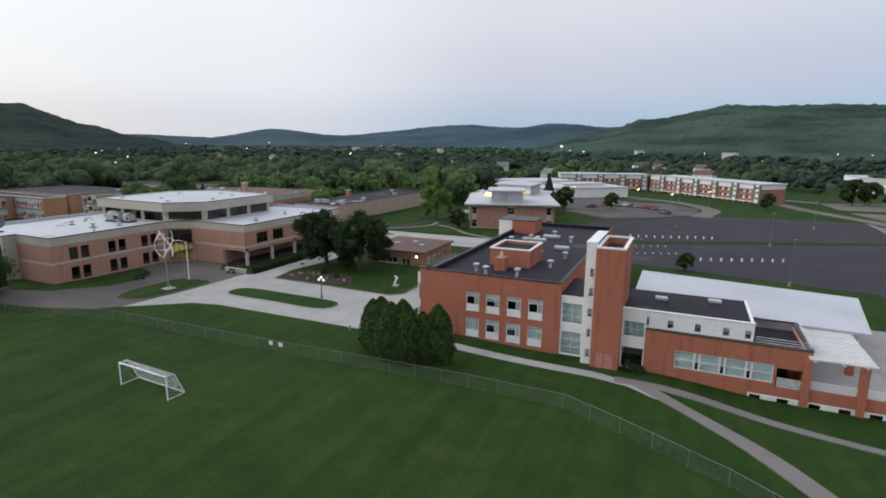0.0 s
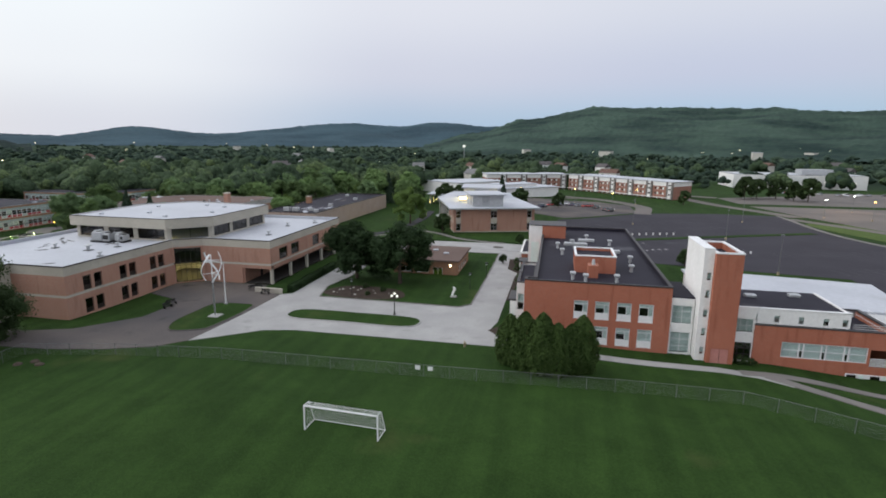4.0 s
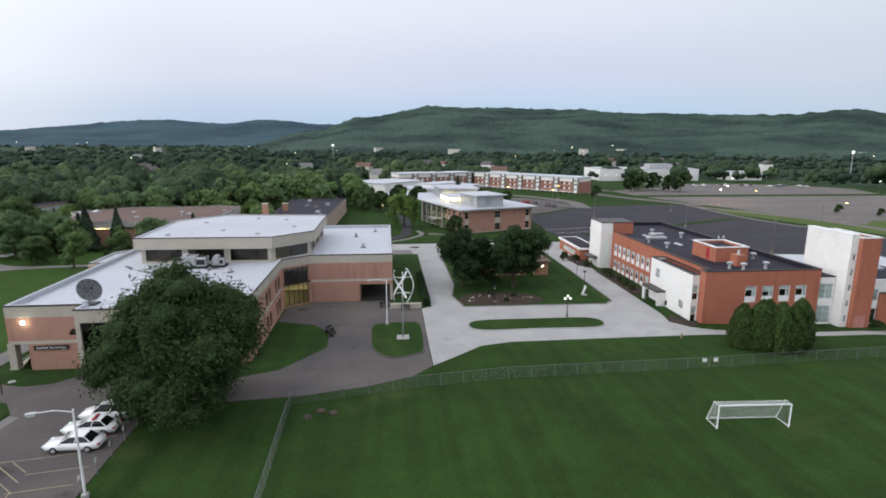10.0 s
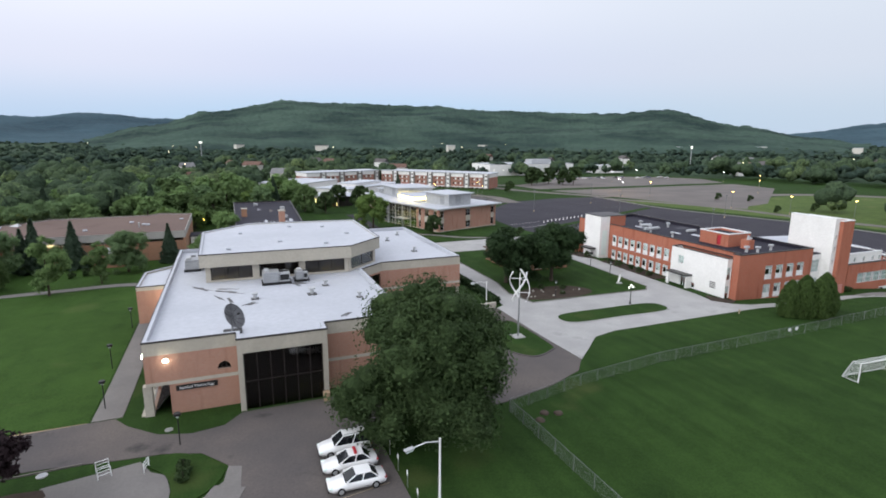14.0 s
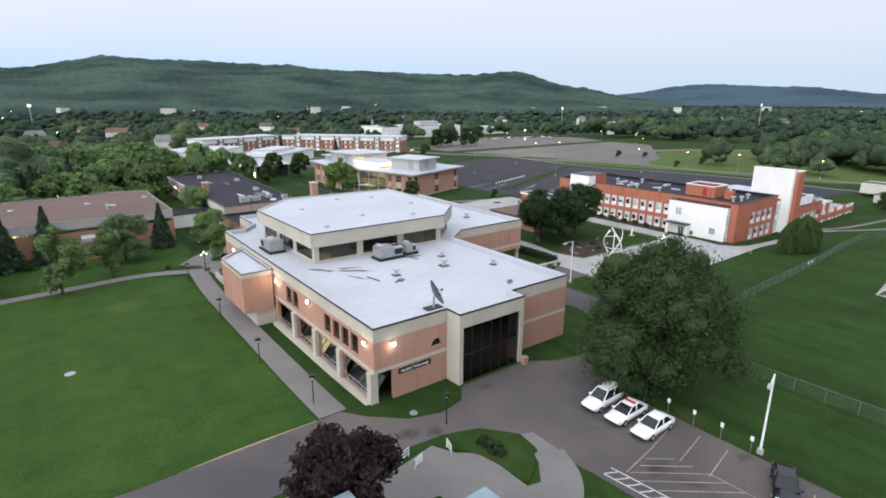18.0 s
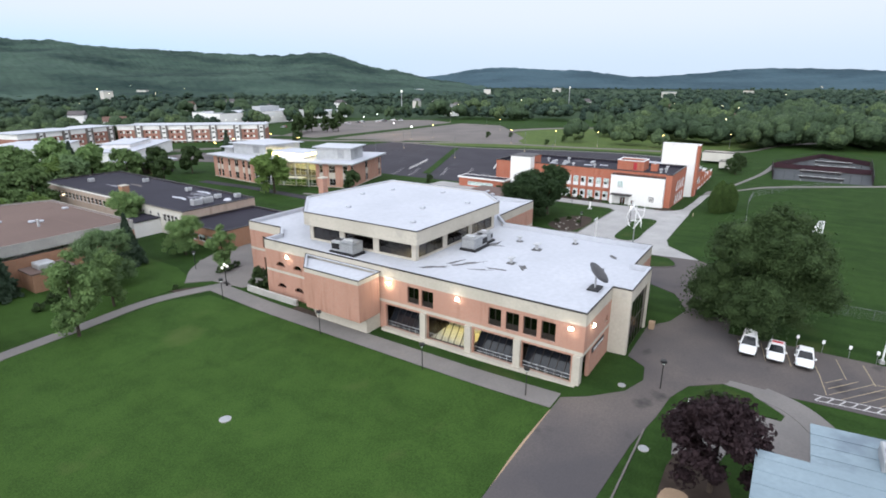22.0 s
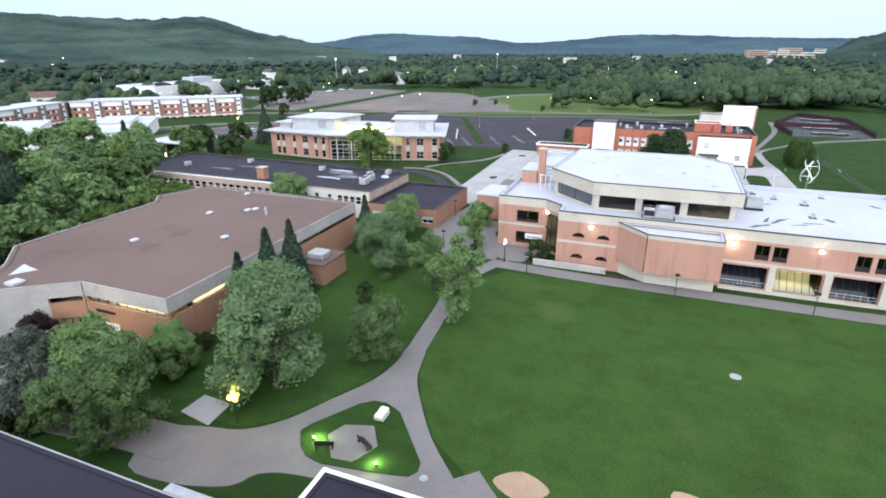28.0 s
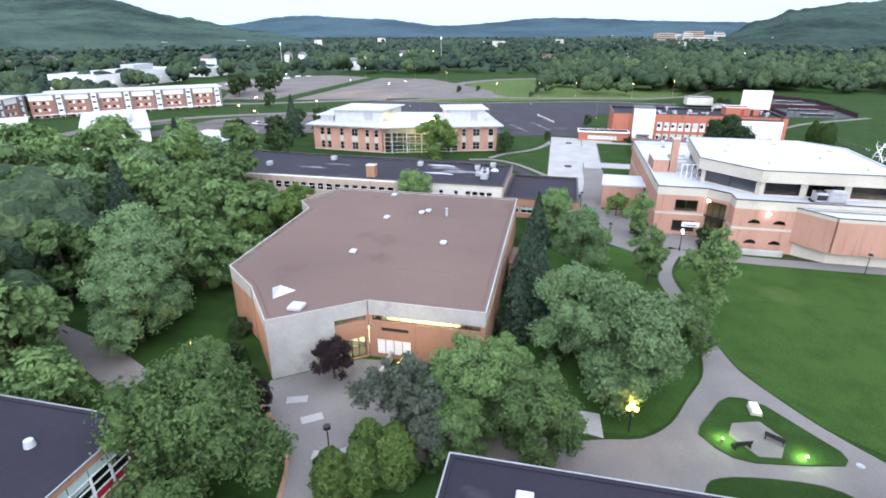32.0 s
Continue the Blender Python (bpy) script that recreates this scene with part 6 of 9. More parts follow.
def annex():
    b = thing("small_annex", "low brown-roofed brick annex with a lit doorway", "building")
    pts = [(-62.5, 98), (-48.8, 98), (-48.8, 112.6), (-62.5, 112.6)]
    W = [Wall(pts[i], pts[(i + 1) % 4]) for i in range(4)]
    hs = [(8.6, 10.6, -0.3, 1.6), (1.0, 4.0, 0.4, 1.6), (5.0, 7.6, 0.4, 1.6)]
    es = [(2.0 + 2.6 * k, 3.8 + 2.6 * k, 0.4, 1.8) for k in range(4)]
    shell(b, pts, [(-1.6, 3.0, BRICK_BROWN, "wall")], {0: hs, 1: es}, 0.3)
    for h in hs:
        window(W[0], b, *h, 2, 1, WHITE_METAL, GLASS, 0.08, 0.1)
    for h in es:
        window(W[1], b, *h, 1, 1, WHITE_METAL, GLASS, 0.1, 0.1, blind=0.9)
    part("roof", prism(offset_poly(pts, -0.5), 3.0, 3.3), ROOF_BROWN, b)
    lamp_box(b, -54, 98.6, -51, 100.5, 2.4)
    for x, y in ((-59, 104), (-56, 107), (-53, 104)):
        part("skylight", bevelled(box(x, y, 3.304, x + 1.2, y + 0.9, 3.6), 0.08), ROOF_WHITE, b)
    return b


annex()
wall_lamp(-50.2, 98, 2.2, 0, -1, "small warm wall lamp by the annex door", LAMP_WARM)


def housing_wing(p, q, name_label):
    """Three-storey brick housing wing: white bays between grey-brown pilasters, white attic, from p to q along its front."""
    p, q = Vector(p), Vector(q)
    d = (q - p).normalized()
    inw = Vector((-d.y, d.x)) * 16
    pts = [tuple(p), tuple(q), tuple(q + inw), tuple(p + inw)]
    b = thing("housing_wing", name_label, "apartment building", (0, 0, -1.5), 0, "housing wings")
    w = Wall(p, q)
    n = max(2, round(w.len / 12.6))
    step = w.len / n
    wins = []
    for k in range(n):
        u = k * step
        for z in (-2.6, 0.3, 3.2):
            for du in (1.4, 2.9, 4.9, 6.4):
                wins.append((u + du, u + du + 0.95, z + 0.5, z + 1.8))
    shell(b, pts, [(-4.6, 5.6, BRICK_HOUSING, "wall"), (5.6, 8.0, WHITE, "attic")], {0: wins}, 0.3)
    part("roof", prism(offset_poly(pts, -0.6), 8.0, 8.35), ROOF_WHITE, b)
    part("ground_canopy", box(0.5, -1.6, -0.75, w.len - 0.5, -0.02, -0.5, w.m), WHITE, b)
    for i, h in enumerate(wins):
        # every other pane pale: the light of lit rooms put into the colour
        fr = part("window", box(h[0], 0.08, h[2], h[1], 0.16, h[3], w.m), BLIND if i % 2 else GLASS_DARK, b)
        part("frame", box(h[0], 0.03, h[2], h[1], 0.076, h[2] + 0.12, w.m), WHITE_METAL, fr)
    for k in range(n):
        u = (k + 1) * step - 4.2
        for du, wd in ((0.0, 1.0), (3.2, 1.0)):
            part("pilaster", box(u + du, -0.75, -3.3, u + du + wd, -0.02, 7.9, w.m), ROOF_DARK_GREY, b)
        bay = part("bay", box(u + 1.02, -0.45, -3.3, u + 3.18, -0.02, 7.9, w.m), WHITE, b)
        for z in (-2.2, 0.7, 3.6, 5.9):
            part("bay_window", box(u + 1.4, -0.51, z, u + 2.8, -0.454, z + 0.8, w.m), GLASS_DARK, bay)
    return b


BRICK_HOUSING = brickwork("housing_brick", (0.33, 0.165, 0.125), (0.28, 0.14, 0.105), (0.31, 0.2, 0.165))
ROOF_DARK_GREY = surface("grey_cladding", (0.2, 0.18, 0.165), (0.16, 0.145, 0.135), 0.3, 4, 0.8)
housing_wing((-21.0, 365), (34.0, 306.0), "long three-storey brick housing block with white bays")
housing_wing((-74.5, 349), (-22.6, 366), "far three-storey brick housing wing with white bays")


def dining_hall():
    b = thing("dining_hall", "white low building with stepped pale roofs and a dark portal", "building")
    for nm, pts, z in (("main", [(-80, 280), (-64, 268), (-28, 300), (-42, 316)], 3.2), ("upper", [(-66, 288), (-58, 281), (-40, 297), (-48, 305)], 4.9), ("wing", [(-110, 312), (-84, 296), (-60, 322), (-78, 338)], 4.2)):
        part("white_wall", prism(pts, -2, z), WHITE, b)
        part("pale_roof", prism(offset_poly(pts, -0.5), z, z + 0.3), ROOF_WHITE, b)
    part("portal_roof", bevelled(box(-86, 226, 4.2, -70, 242, 4.6), 0.05), ROOF_WHITE, b)
    # dark wall colour for the shade inside the portal
    part("portal_wall", box(-80, 228, -1, -71, 240, 4.19), DARK_IN, b)
    for x, y in ((-85, 227), (-85, 234), (-85, 241), (-78, 226.6)):
        part("portal_column", box(x, y, -1, x + 0.7, y + 0.7, 4.19), PRECAST, b)
        # emissive plate added for the yellow light on the column
        part("column_glow", box(x - 0.05, y - 0.05, 0.0, x - 0.006, y + 0.75, 2.0), LAMP_ROOM, b, "warm glow plate on the face of a lit column")
    return b


dining_hall()


def low_building(name, label, x0, y0, x1, y1, z0, z1, wall, roof, cat="building", win=None):
    b = thing(name, label, cat)
    pts = [(x0, y0), (x1, y0), (x1, y1), (x0, y1)]
    W = [Wall(pts[i], pts[(i + 1) % 4]) for i in range(4)]
    holes = {}
    if win:
        for i in (0, 1, 3):
            n = max(1, int((W[i].len - 1) / win[0]))
            holes[i] = [(0.6 + win[0] * k, 0.6 + win[0] * k + win[1], win[2], win[3]) for k in range(n) if 0.6 + win[0] * k + win[1] < W[i].len - 0.5]
    shell(b, pts, [(z0, z1, wall, "wall")], holes, 0.3)
    flat_roof(b, pts, z1 - 0.25, z1, roof, win[4] if win and len(win) > 4 else COPING, 0.3)
    for i, hs in holes.items():
        for h in hs:
            window(W[i], b, *h, 2, 1, WHITE_METAL, GLASS, 0.08, 0.1, blind=0.3)
    return b


mall = low_building("store_building", "long white big-box store with lit front", 107, 452, 200, 492, -6.5, 4.4, WHITE, ROOF_WHITE, "store")
part("sign_panel", box(146, 451.8, -0.5, 164, 451.95, 3.2), WHITE_METAL, mall)
part("roof_unit", box(160, 466, 4.41, 182, 478, 8.2), ALU, mall)
for k in range(9):
    part("eave_light", box(111 + 10 * k, 451.6, -1.2, 112.2 + 10 * k, 451.96, -0.8), LAMP_GLOBE, mall, "bright light under the eave")
low_building("store_building", "grey store behind the parking lot", 232, 452, 262, 474, -6.5, 1.5, WHITE, ROOF_WHITE, "store")
low_building("field_house", "low pale building near the courts", 76, 62, 84, 74, -1.0, 2.6, CREAM, LOT_OLD, "building")
low_building("shed", "small pale shed near the courts", 57, 60, 63, 65, -1.0, 1.4, CREAM, LOT_OLD, "shed")


def classroom_south(name, label, x0, y0, x1, y1, top, edge, panels):
    """Two-storey classroom block with a black roof; rows of windows between red and teal panels."""
    b = thing(name, label, "building")
    pts = [(x0, y0), (x1, y0), (x1, y1), (x0, y1)]
    W = [Wall(pts[i], pts[(i + 1) % 4]) for i in range(4)]
    rows = ((0.3, 3.2), (3.8, top - 0.5))
    holes = {i: [(0.5, 0.5 + 1.6 * int((W[i].len - 1) / 1.6), *r) for r in rows] for i in panels}
    shell(b, pts, [(-0.4, top, BRICK_BROWN, "wall")], holes, 0.3)
    part("roof", prism(offset_poly(pts, 0.305), top - 0.3, top - 0.01), ROOF_DARK, b)
    part("coping", ring(offset_poly(pts, -0.06), 0.1 if edge is GALV else 0.28, top, top + 0.12), edge, b)
    part("roof_apron", ring(offset_poly(pts, 0.03 if edge is GALV else 0.21), 0.3, top + 0.004, top + 0.06), ROOF_DARK, b)
    rnd = random.Random(3)
    for i in panels:
        for k in range(int((W[i].len - 1) / 1.6)):
            u = 0.5 + 1.6 * k
            for z, zt in rows:
                w = window(W[i], b, u, u + 1.6, z, zt - 0.75, 1, 2, WHITE_METAL, GLASS, 0.09, 0.06, panel=0.75, panel_mat=RED_PANEL if k % 4 else TEAL_PANEL, blind=rnd.choice((0, 0, 0.4, 0.8)))
                part("upper_panel", box(u + 0.04, 0.1, zt - 0.74, u + 1.56, 0.16, zt - 0.02, W[i].m), TEAL_PANEL, w, "pale teal panel over the window")
    part("inner_floor", prism(offset_poly(pts, 0.4), 3.3, 3.5), DARK_IN, b)
    return b


a = classroom_south("south_classroom", "two-storey classroom block with a black roof and metal edge", -232, 113.2, -191.9, 138.7, 7.2, GALV, (1,))
part("skylight", bevelled(box(-195.2, 133.0, 7.06, -194.1, 134.1, 7.45), 0.08), ROOF_WHITE, a)
for y, z in ((121.5, 6.2), (119.6, 2.6)):
    lamp_box(a, -194.2, y, -192.5, y + 3.0, z, LAMP_WARM)
t = part("stair_tower", box(-191.896, 113.4, -0.4, -191.3, 117.6, 7.3), BRICK_BROWN, a, "brick stair tower with a metal cap")
part("tower_cap", bevelled(box(-191.83, 113.3, 7.304, -191.2, 117.7, 7.4), 0.02), GALV, t)
classroom_south("link_classroom", "narrow brick link block with a black roof and broad white edge", -225, 103.0, -186.8, 109.9, 7.2, WHITE, (0,))
classroom_south("south_classroom", "two-storey classroom block with red and teal panels", -232, 76.0, -202.6, 102.6, 7.2, GALV, (1,))
a = classroom_south("west_classroom", "classroom block with red and teal window panels", -232, 161.6, -193.5, 200, 7.2, GALV, (0, 1))
part("roof_vent", tube((-197.4, 166.6, 7.05), (-197.4, 166.6, 7.7), 0.4, 0.3, 10), ROOF_WHITE, a)


def blue_roof_house():
    b = thing("maintenance_building", "low building with a pale blue pitched metal roof", "building")
    for x0, y0, x1, y1, z, r in ((-140.7, 17, -132.4, 36.0, 4.8, 5.5), (-162, 16, -140.8, 39.5, 6.35, 7.1)):
        pts = [(x0 + 0.6, y0 + 0.6), (x1 - 0.6, y0 + 0.6), (x1 - 0.6, y1 - 0.6), (x0 + 0.6, y1 - 0.6)]
        shell(b, pts, [(-0.3, z - 0.05, WHITE, "wall")], {1: [(2, 4, 0.2, 2.4)]}, 0.3)
        ym = (y0 + y1) / 2
        for ya, yb in ((y0, ym), (y1, ym)):
            bm = bmesh.new()
            f = [bm.verts.new(c) for c in ((x0, ya, z), (x1, ya, z), (x1, yb, r), (x0, yb, r), (x0, ya, z + 0.15), (x1, ya, z + 0.15), (x1, yb, r + 0.15), (x0, yb, r + 0.15))]
            for k in BOXF:
                bm.faces.new([f[j] for j in k])
            bmesh.ops.recalc_face_normals(bm, faces=bm.faces[:])
            rf = part("roof_slope", bm, ROOF_BLUE, b)
            n = int((x1 - x0) / 1.5)
            for k in range(n):
                x = x0 + 0.7 + 1.5 * k
                part("seam", add_tube(bmesh.new(), (x, ya, z + 0.17), (x, yb, r + 0.17), 0.035, None, 4), ROOF_BLUE, rf)
    u = part("roof_unit", bevelled(box(-137.0, 29.2, 4.9, -134.2, 31.9, 6.2), 0.1), ALU, b)
    part("unit_fan", tube((-135.5, 31.1, 6.2), (-135.5, 31.1, 6.4), 0.6, 0.6, 12), BLACK_METAL, u)
    return b


blue_roof_house()


# ---- trees ----
def fast_mesh(name, verts, quads, material, tone=None, tris=()):
    """Mesh of many leaf sprays (and clump triangles), with a tone for each corner."""
    me = bpy.data.meshes.new(name)
    me.from_pydata(np.asarray(verts).tolist(), [], [tuple(f) for f in np.asarray(quads).tolist()] + [tuple(f) for f in np.asarray(tris).tolist()])
    if tone is None:
        tone = np.repeat(np.random.default_rng(len(quads)).uniform(0.2, 0.9, len(quads)), 4)
    me.attributes.new("tone", "FLOAT", "POINT").data.foreach_set("value", np.asarray(tone, dtype=np.float32))
    me.polygons.foreach_set("use_smooth", np.ones(len(me.polygons), dtype=bool))
    me.materials.append(material)
    return me


def ball_mesh(fine):
    bm = bmesh.new()
    bmesh.ops.create_icosphere(bm, subdivisions=fine, radius=1.0)
    v = np.array([q.co[:] for q in bm.verts])
    f = np.array([[q.index for q in t.verts] for t in bm.faces])
    bm.free()
    return v, f


def leaves(centres, normals, size, rng, jitter=0.5):
    """Small bent leaf sprays: one four-cornered blade each, at the centres, facing roughly along the normals."""
    n = len(centres)
    nn = normals + rng.normal(0, jitter, (n, 3))
    nn /= np.linalg.norm(nn, axis=1)[:, None]
    u = np.cross(nn, rng.normal(0, 1, (n, 3)))
    u /= np.linalg.norm(u, axis=1)[:, None]
    v = np.cross(nn, u)
    s = (size * rng.uniform(0.55, 1.35, n))[:, None]
    verts = np.empty((n, 4, 3))
    verts[:, 0] = centres - u * s
    verts[:, 1] = centres - v * s * 0.55 + nn * s * 0.12
    verts[:, 2] = centres + u * s
    verts[:, 3] = centres + v * s * 0.55 - nn * s * 0.12
    return verts.reshape(-1, 3), np.arange(4 * n).reshape(-1, 4)


def clumps_of(shape, rng, count, r, z0, h):
    """Centres and sizes of the leaf clumps: they cover a handful of uneven lobes, so that the outline is broken and gaps show."""
    out, lobes = [], []
    span = h - z0
    if shape == "round":
        lobes.append((0.0, 0.0, z0 + span * 0.66, r * 0.5, span * 0.3))
        n = 7
        for i in range(n):
            a = 2 * math.pi * (i + rng.uniform(-0.35, 0.35)) / n
            low = i % 2
            d = r * rng.uniform(0.48, 0.66) * (1.0 if low else 0.8)
            lobes.append((d * math.cos(a), d * math.sin(a), z0 + span * (rng.uniform(0.16, 0.32) if low else rng.uniform(0.45, 0.68)), r * rng.uniform(0.32, 0.46), span * rng.uniform(0.2, 0.29)))
    else:
        n = 11
        for i in range(n):
            a, t = rng.uniform(0, 2 * math.pi), (i + 0.5) / n
            prof = 0.3 + 0.75 * math.sin(math.pi * min(1, t * 0.8 + 0.12))
            d = r * prof * rng.uniform(0.2, 0.6)
            lobes.append((d * math.cos(a), d * math.sin(a), z0 + span * (0.1 + 0.82 * t), r * prof * 0.62, span * 0.15))
    big = np.array([lb[3] * lb[3] for lb in lobes])
    for i in range(count):
        lb = lobes[i % len(lobes)] if i < len(lobes) else lobes[rng.choice(len(lobes), p=big / big.sum())]
        d = rng.normal(0, 1, 3)
        d /= np.linalg.norm(d)
        d[2] = abs(d[2]) if rng.uniform() < 0.6 else d[2]
        e = rng.uniform(0.55, 1.0)
        out.append((lb[0] + d[0] * lb[3] * e, lb[1] + d[1] * lb[3] * e, lb[2] + d[2] * lb[4] * e, r * rng.uniform(0.11, 0.23)))
    return out


def tree_kind(name, label, leaf, r, h, z0, shape="round", count=34, per=150, size=0.42, seed=1, trunk_r=0.28, droop=0.0, limbs=6, fine=2, solid=0.6):
    """A tree of one kind, built once: trunk with limbs, crown of leaf sprays in uneven clumps."""
    rng = np.random.default_rng(seed)
    t = thing(name, label, "tree")
    cl = clumps_of(shape, rng, int(count * 1.5), r, z0, h)
    bm, rings = bmesh.new(), []
    for z, w in ((-0.4, trunk_r * 1.2), (z0 + 0.3, trunk_r * 0.9), (z0 + (h - z0) * 0.35, trunk_r * 0.6), (h * 0.88, 0.04)):
        rings.append([bm.verts.new((w * math.cos(a) + 0.04 * math.sin(z), w * math.sin(a), z)) for a in [2 * math.pi * q / 8 for q in range(8)]])
    for ra, rb in zip(rings, rings[1:]):
        for q in range(8):
            bm.faces.new((ra[q], ra[(q + 1) % 8], rb[(q + 1) % 8], rb[q]))
    bm.faces.new(rings[0][::-1])
    bm.faces.new(rings[-1])
    part("trunk", bm, BARK, t)
    for x, y, z, k in cl[:limbs]:
        zb = max(z0 * 0.75, min(z * 0.7, z - math.hypot(x, y) * 0.6))
        part("limb", tube((0.03, 0.01, zb), (x * 0.85, y * 0.85, z), trunk_r * 0.38, 0.03, 5), BARK, t)
    bv, bf = ball_mesh(fine)
    cs, ns, ct, vs, ts, vt, n = [], [], [], [], [], [], 0
    few = max(10, int(per * 0.42))
    for x, y, z, k in cl:
        o, axes = np.array((x, y, z)), np.array((1.0, 1.0, 0.8)) * k
        tone = min(1.0, max(0.0, rng.normal(0.5, 0.16)))
        lump = 1 + 0.2 * np.sin(bv @ rng.normal(0, 3.4, 3) + rng.uniform(0, 6)) + rng.normal(0, 0.09, len(bv))
        vs.append(o + bv * axes * solid * lump[:, None])
        ts.append(bf + n)
        vt.append(np.full(len(bv), tone))
        n += len(bv)
        d = rng.normal(0, 1, (few, 3))
        d /= np.linalg.norm(d, axis=1)[:, None]
        p = o + d * axes * rng.uniform(0.5, 1.4, few)[:, None]
        p[:, 2] -= droop * np.abs(rng.normal(0, 1, few)) * k
        cs.append(p)
        ns.append(d + np.array((0, 0, 0.5)))
        ct.append(np.repeat(np.clip(tone + rng.normal(0, 0.12, few), 0, 1), 4))
    lv, lf = leaves(np.concatenate(cs), np.concatenate(ns), size * 1.2, rng)
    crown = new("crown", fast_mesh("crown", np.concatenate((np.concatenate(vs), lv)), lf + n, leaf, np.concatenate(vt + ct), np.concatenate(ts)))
    crown.parent = t
    return t


def conifer_kind(name, label, leaf, r, h, z0, seed, dense=2600, size=0.3, ovoid=False):
    rng = np.random.default_rng(seed)
    t = thing(name, label, "tree")
    part("trunk", tube((0, 0, -0.3), (0, 0, h * 0.95), 0.16, 0.03, 7), BARK, t)
    tt = rng.uniform(0, 1, dense) ** (1.0 if ovoid else 1.25)
    a = rng.uniform(0, 2 * math.pi, dense)
    if ovoid:
        prof = np.where(tt < 0.3, 0.72 + 0.28 * np.sin(tt * math.pi / 0.6), np.cos(np.clip((tt - 0.3) / 0.7, 0, 1) * math.pi / 2) ** 0.62)
        wob = 1 + 0.1 * np.sin(a * 5 + tt * 9) + 0.06 * np.sin(a * 11 - tt * 17)
    else:
        prof = (1 - tt) * (0.72 + 0.42 * np.abs(np.sin(tt * 26 + np.floor(a * 2.2) * 1.7)))
        wob = 1 + 0.16 * np.sin(a * 7 + np.floor(tt * 11) * 2.1)
    rad = r * prof * wob * (rng.uniform(0.35, 1, dense) ** 0.35)
    c = np.stack((rad * np.cos(a), rad * np.sin(a), z0 + (h - z0) * tt - (0 if ovoid else 0.12) * rad), 1)
    nrm = np.stack((np.cos(a), np.sin(a), np.full(dense, 0.5 if ovoid else 0.15)), 1)
    v, f = leaves(c, nrm, size, rng, 0.6)
    crown = new("crown", fast_mesh("crown", v, f, leaf))
    crown.parent = t
    return t


def plant(kind, spots, label="", group=""):
    """The first spot takes the tree itself, the others copies: (x, y, scale, turn)."""
    for i, (x, y, s, a) in enumerate(spots):
        m = pose(x, y, lie(x, y), 0, 0, a) @ Matrix.Scale(s, 4)
        if i == 0:
            kind.matrix_world = m
            ob = kind
        else:
            ob = copy_thing(kind, pose(x, y, lie(x, y), 0, 0, a))
            ob.scale = (s, s, s)
        tagged(ob, label, "", group)


oak = tree_kind("oak_tree", "broad dark green oak beside the parking bays", LEAF_A, 8.6, 16.4, 0.6, "round", 260, 700, 0.14, 11, 0.5, 0.0, 8, 2)
plant(oak, [(-103.6, 41.2, 1.0, 20)])
lawn_tree = tree_kind("lawn_tree", "dense dark green round-headed tree on the plaza lawn", LEAF_D, 6.0, 11.6, 1.6, "round", 95, 320, 0.22, 12, 0.36)
plant(lawn_tree, [(-68.3, 91.2, 1.03, 0), (-58.6, 89.2, 1.08, 130)], "", "plaza lawn trees")
silver = tree_kind("silver_maple", "full silvery green maple tree at the quad's edge", LEAF_B, 5.2, 11.0, 1.2, "round", 90, 520, 0.15, 13, 0.3)
SILVERS = [(-172.7, 125.2, 1.08, 0), (-166.4, 130.4, 0.98, 80), (-142.4, 129.0, 0.86, 160), (-163.8, 186.5, 1.15, 210), (-174.6, 178.6, 1.0, 30), (-170.6, 181.4, 1.05, 130), (-158.6, 205, 1.3, 75), (-166, 219, 1.4, 10), (-148, 212, 1.3, 60), (-130, 214, 1.2, 200), (-182, 196, 1.3, 110), (-188, 190, 1.2, 20), (-140, 240, 1.5, 5), (-110, 213, 1.1, 45)]
plant(silver, [p for p in SILVERS if p[1] < 190], "", "quad trees")
green = tree_kind("maple_tree", "rounded mid-green maple tree", LEAF_M, 4.6, 9.4, 0.4, "round", 76, 480, 0.15, 14, 0.26)
GREENS = [(-164.0, 118.4, 0.76, 0), (-183.2, 133.2, 0.9, 40), (-180.4, 138.6, 0.95, 110), (-125.9, 133.4, 0.82, 15), (-174.3, 136.6, 0.62, 75), (-184.4, 184.0, 1.2, 5), (-180.6, 165.6, 0.62, 200), (-188.5, 176.5, 0.8, 300), (-121.6, 160.5, 0.95, 200), 
              (-150.5, 189, 1.2, 250), (-141, 196, 1.25, 140), (-167, 196, 1.2, 90), (-131.5, 188, 0.8, 10), (-138, 183, 0.8, 60), (-137, 210, 1.3, 310), (-122, 222, 1.3, 35), (-150, 220, 1.4, 110),
              (-174, 214, 1.3, 180), (-108, 224, 1.2, 240), (-196, 220, 1.4, 70), (-127, 206, 1.0, 170), (-184.5, 139.5, 0.6, 0), (-93, 216, 1.2, 15), (-161, 180, 1.1, 10), (-157, 174.8, 0.8, 80), (-145, 186, 1.2, 33), (-134, 196, 1.2, 99), (-126, 196, 1.2, 200), (-142, 228, 1.5, 45), (-160, 232, 1.5, 12), (-130, 236, 1.5, 150), (-115, 238, 1.4, 20), (-178, 228, 1.5, 81), (-190, 205, 1.4, 190), (-97, 230, 1.3, 270), (-152, 244, 1.6, 5), (-170, 248, 1.6, 140), (-120, 252, 1.6, 15), (-100, 248, 1.5, 120)]
plant(green, [p for p in GREENS if p[1] < 170], "", "campus maples")
court_tree = tree_kind("court_maple", "broad olive-green maple beside the lecture hall court", LEAF_Y, 6.6, 11.4, 0.8, "round", 120, 520, 0.16, 26, 0.36)
plant(court_tree, [(-191.8, 158.8, 1.0, 40)])
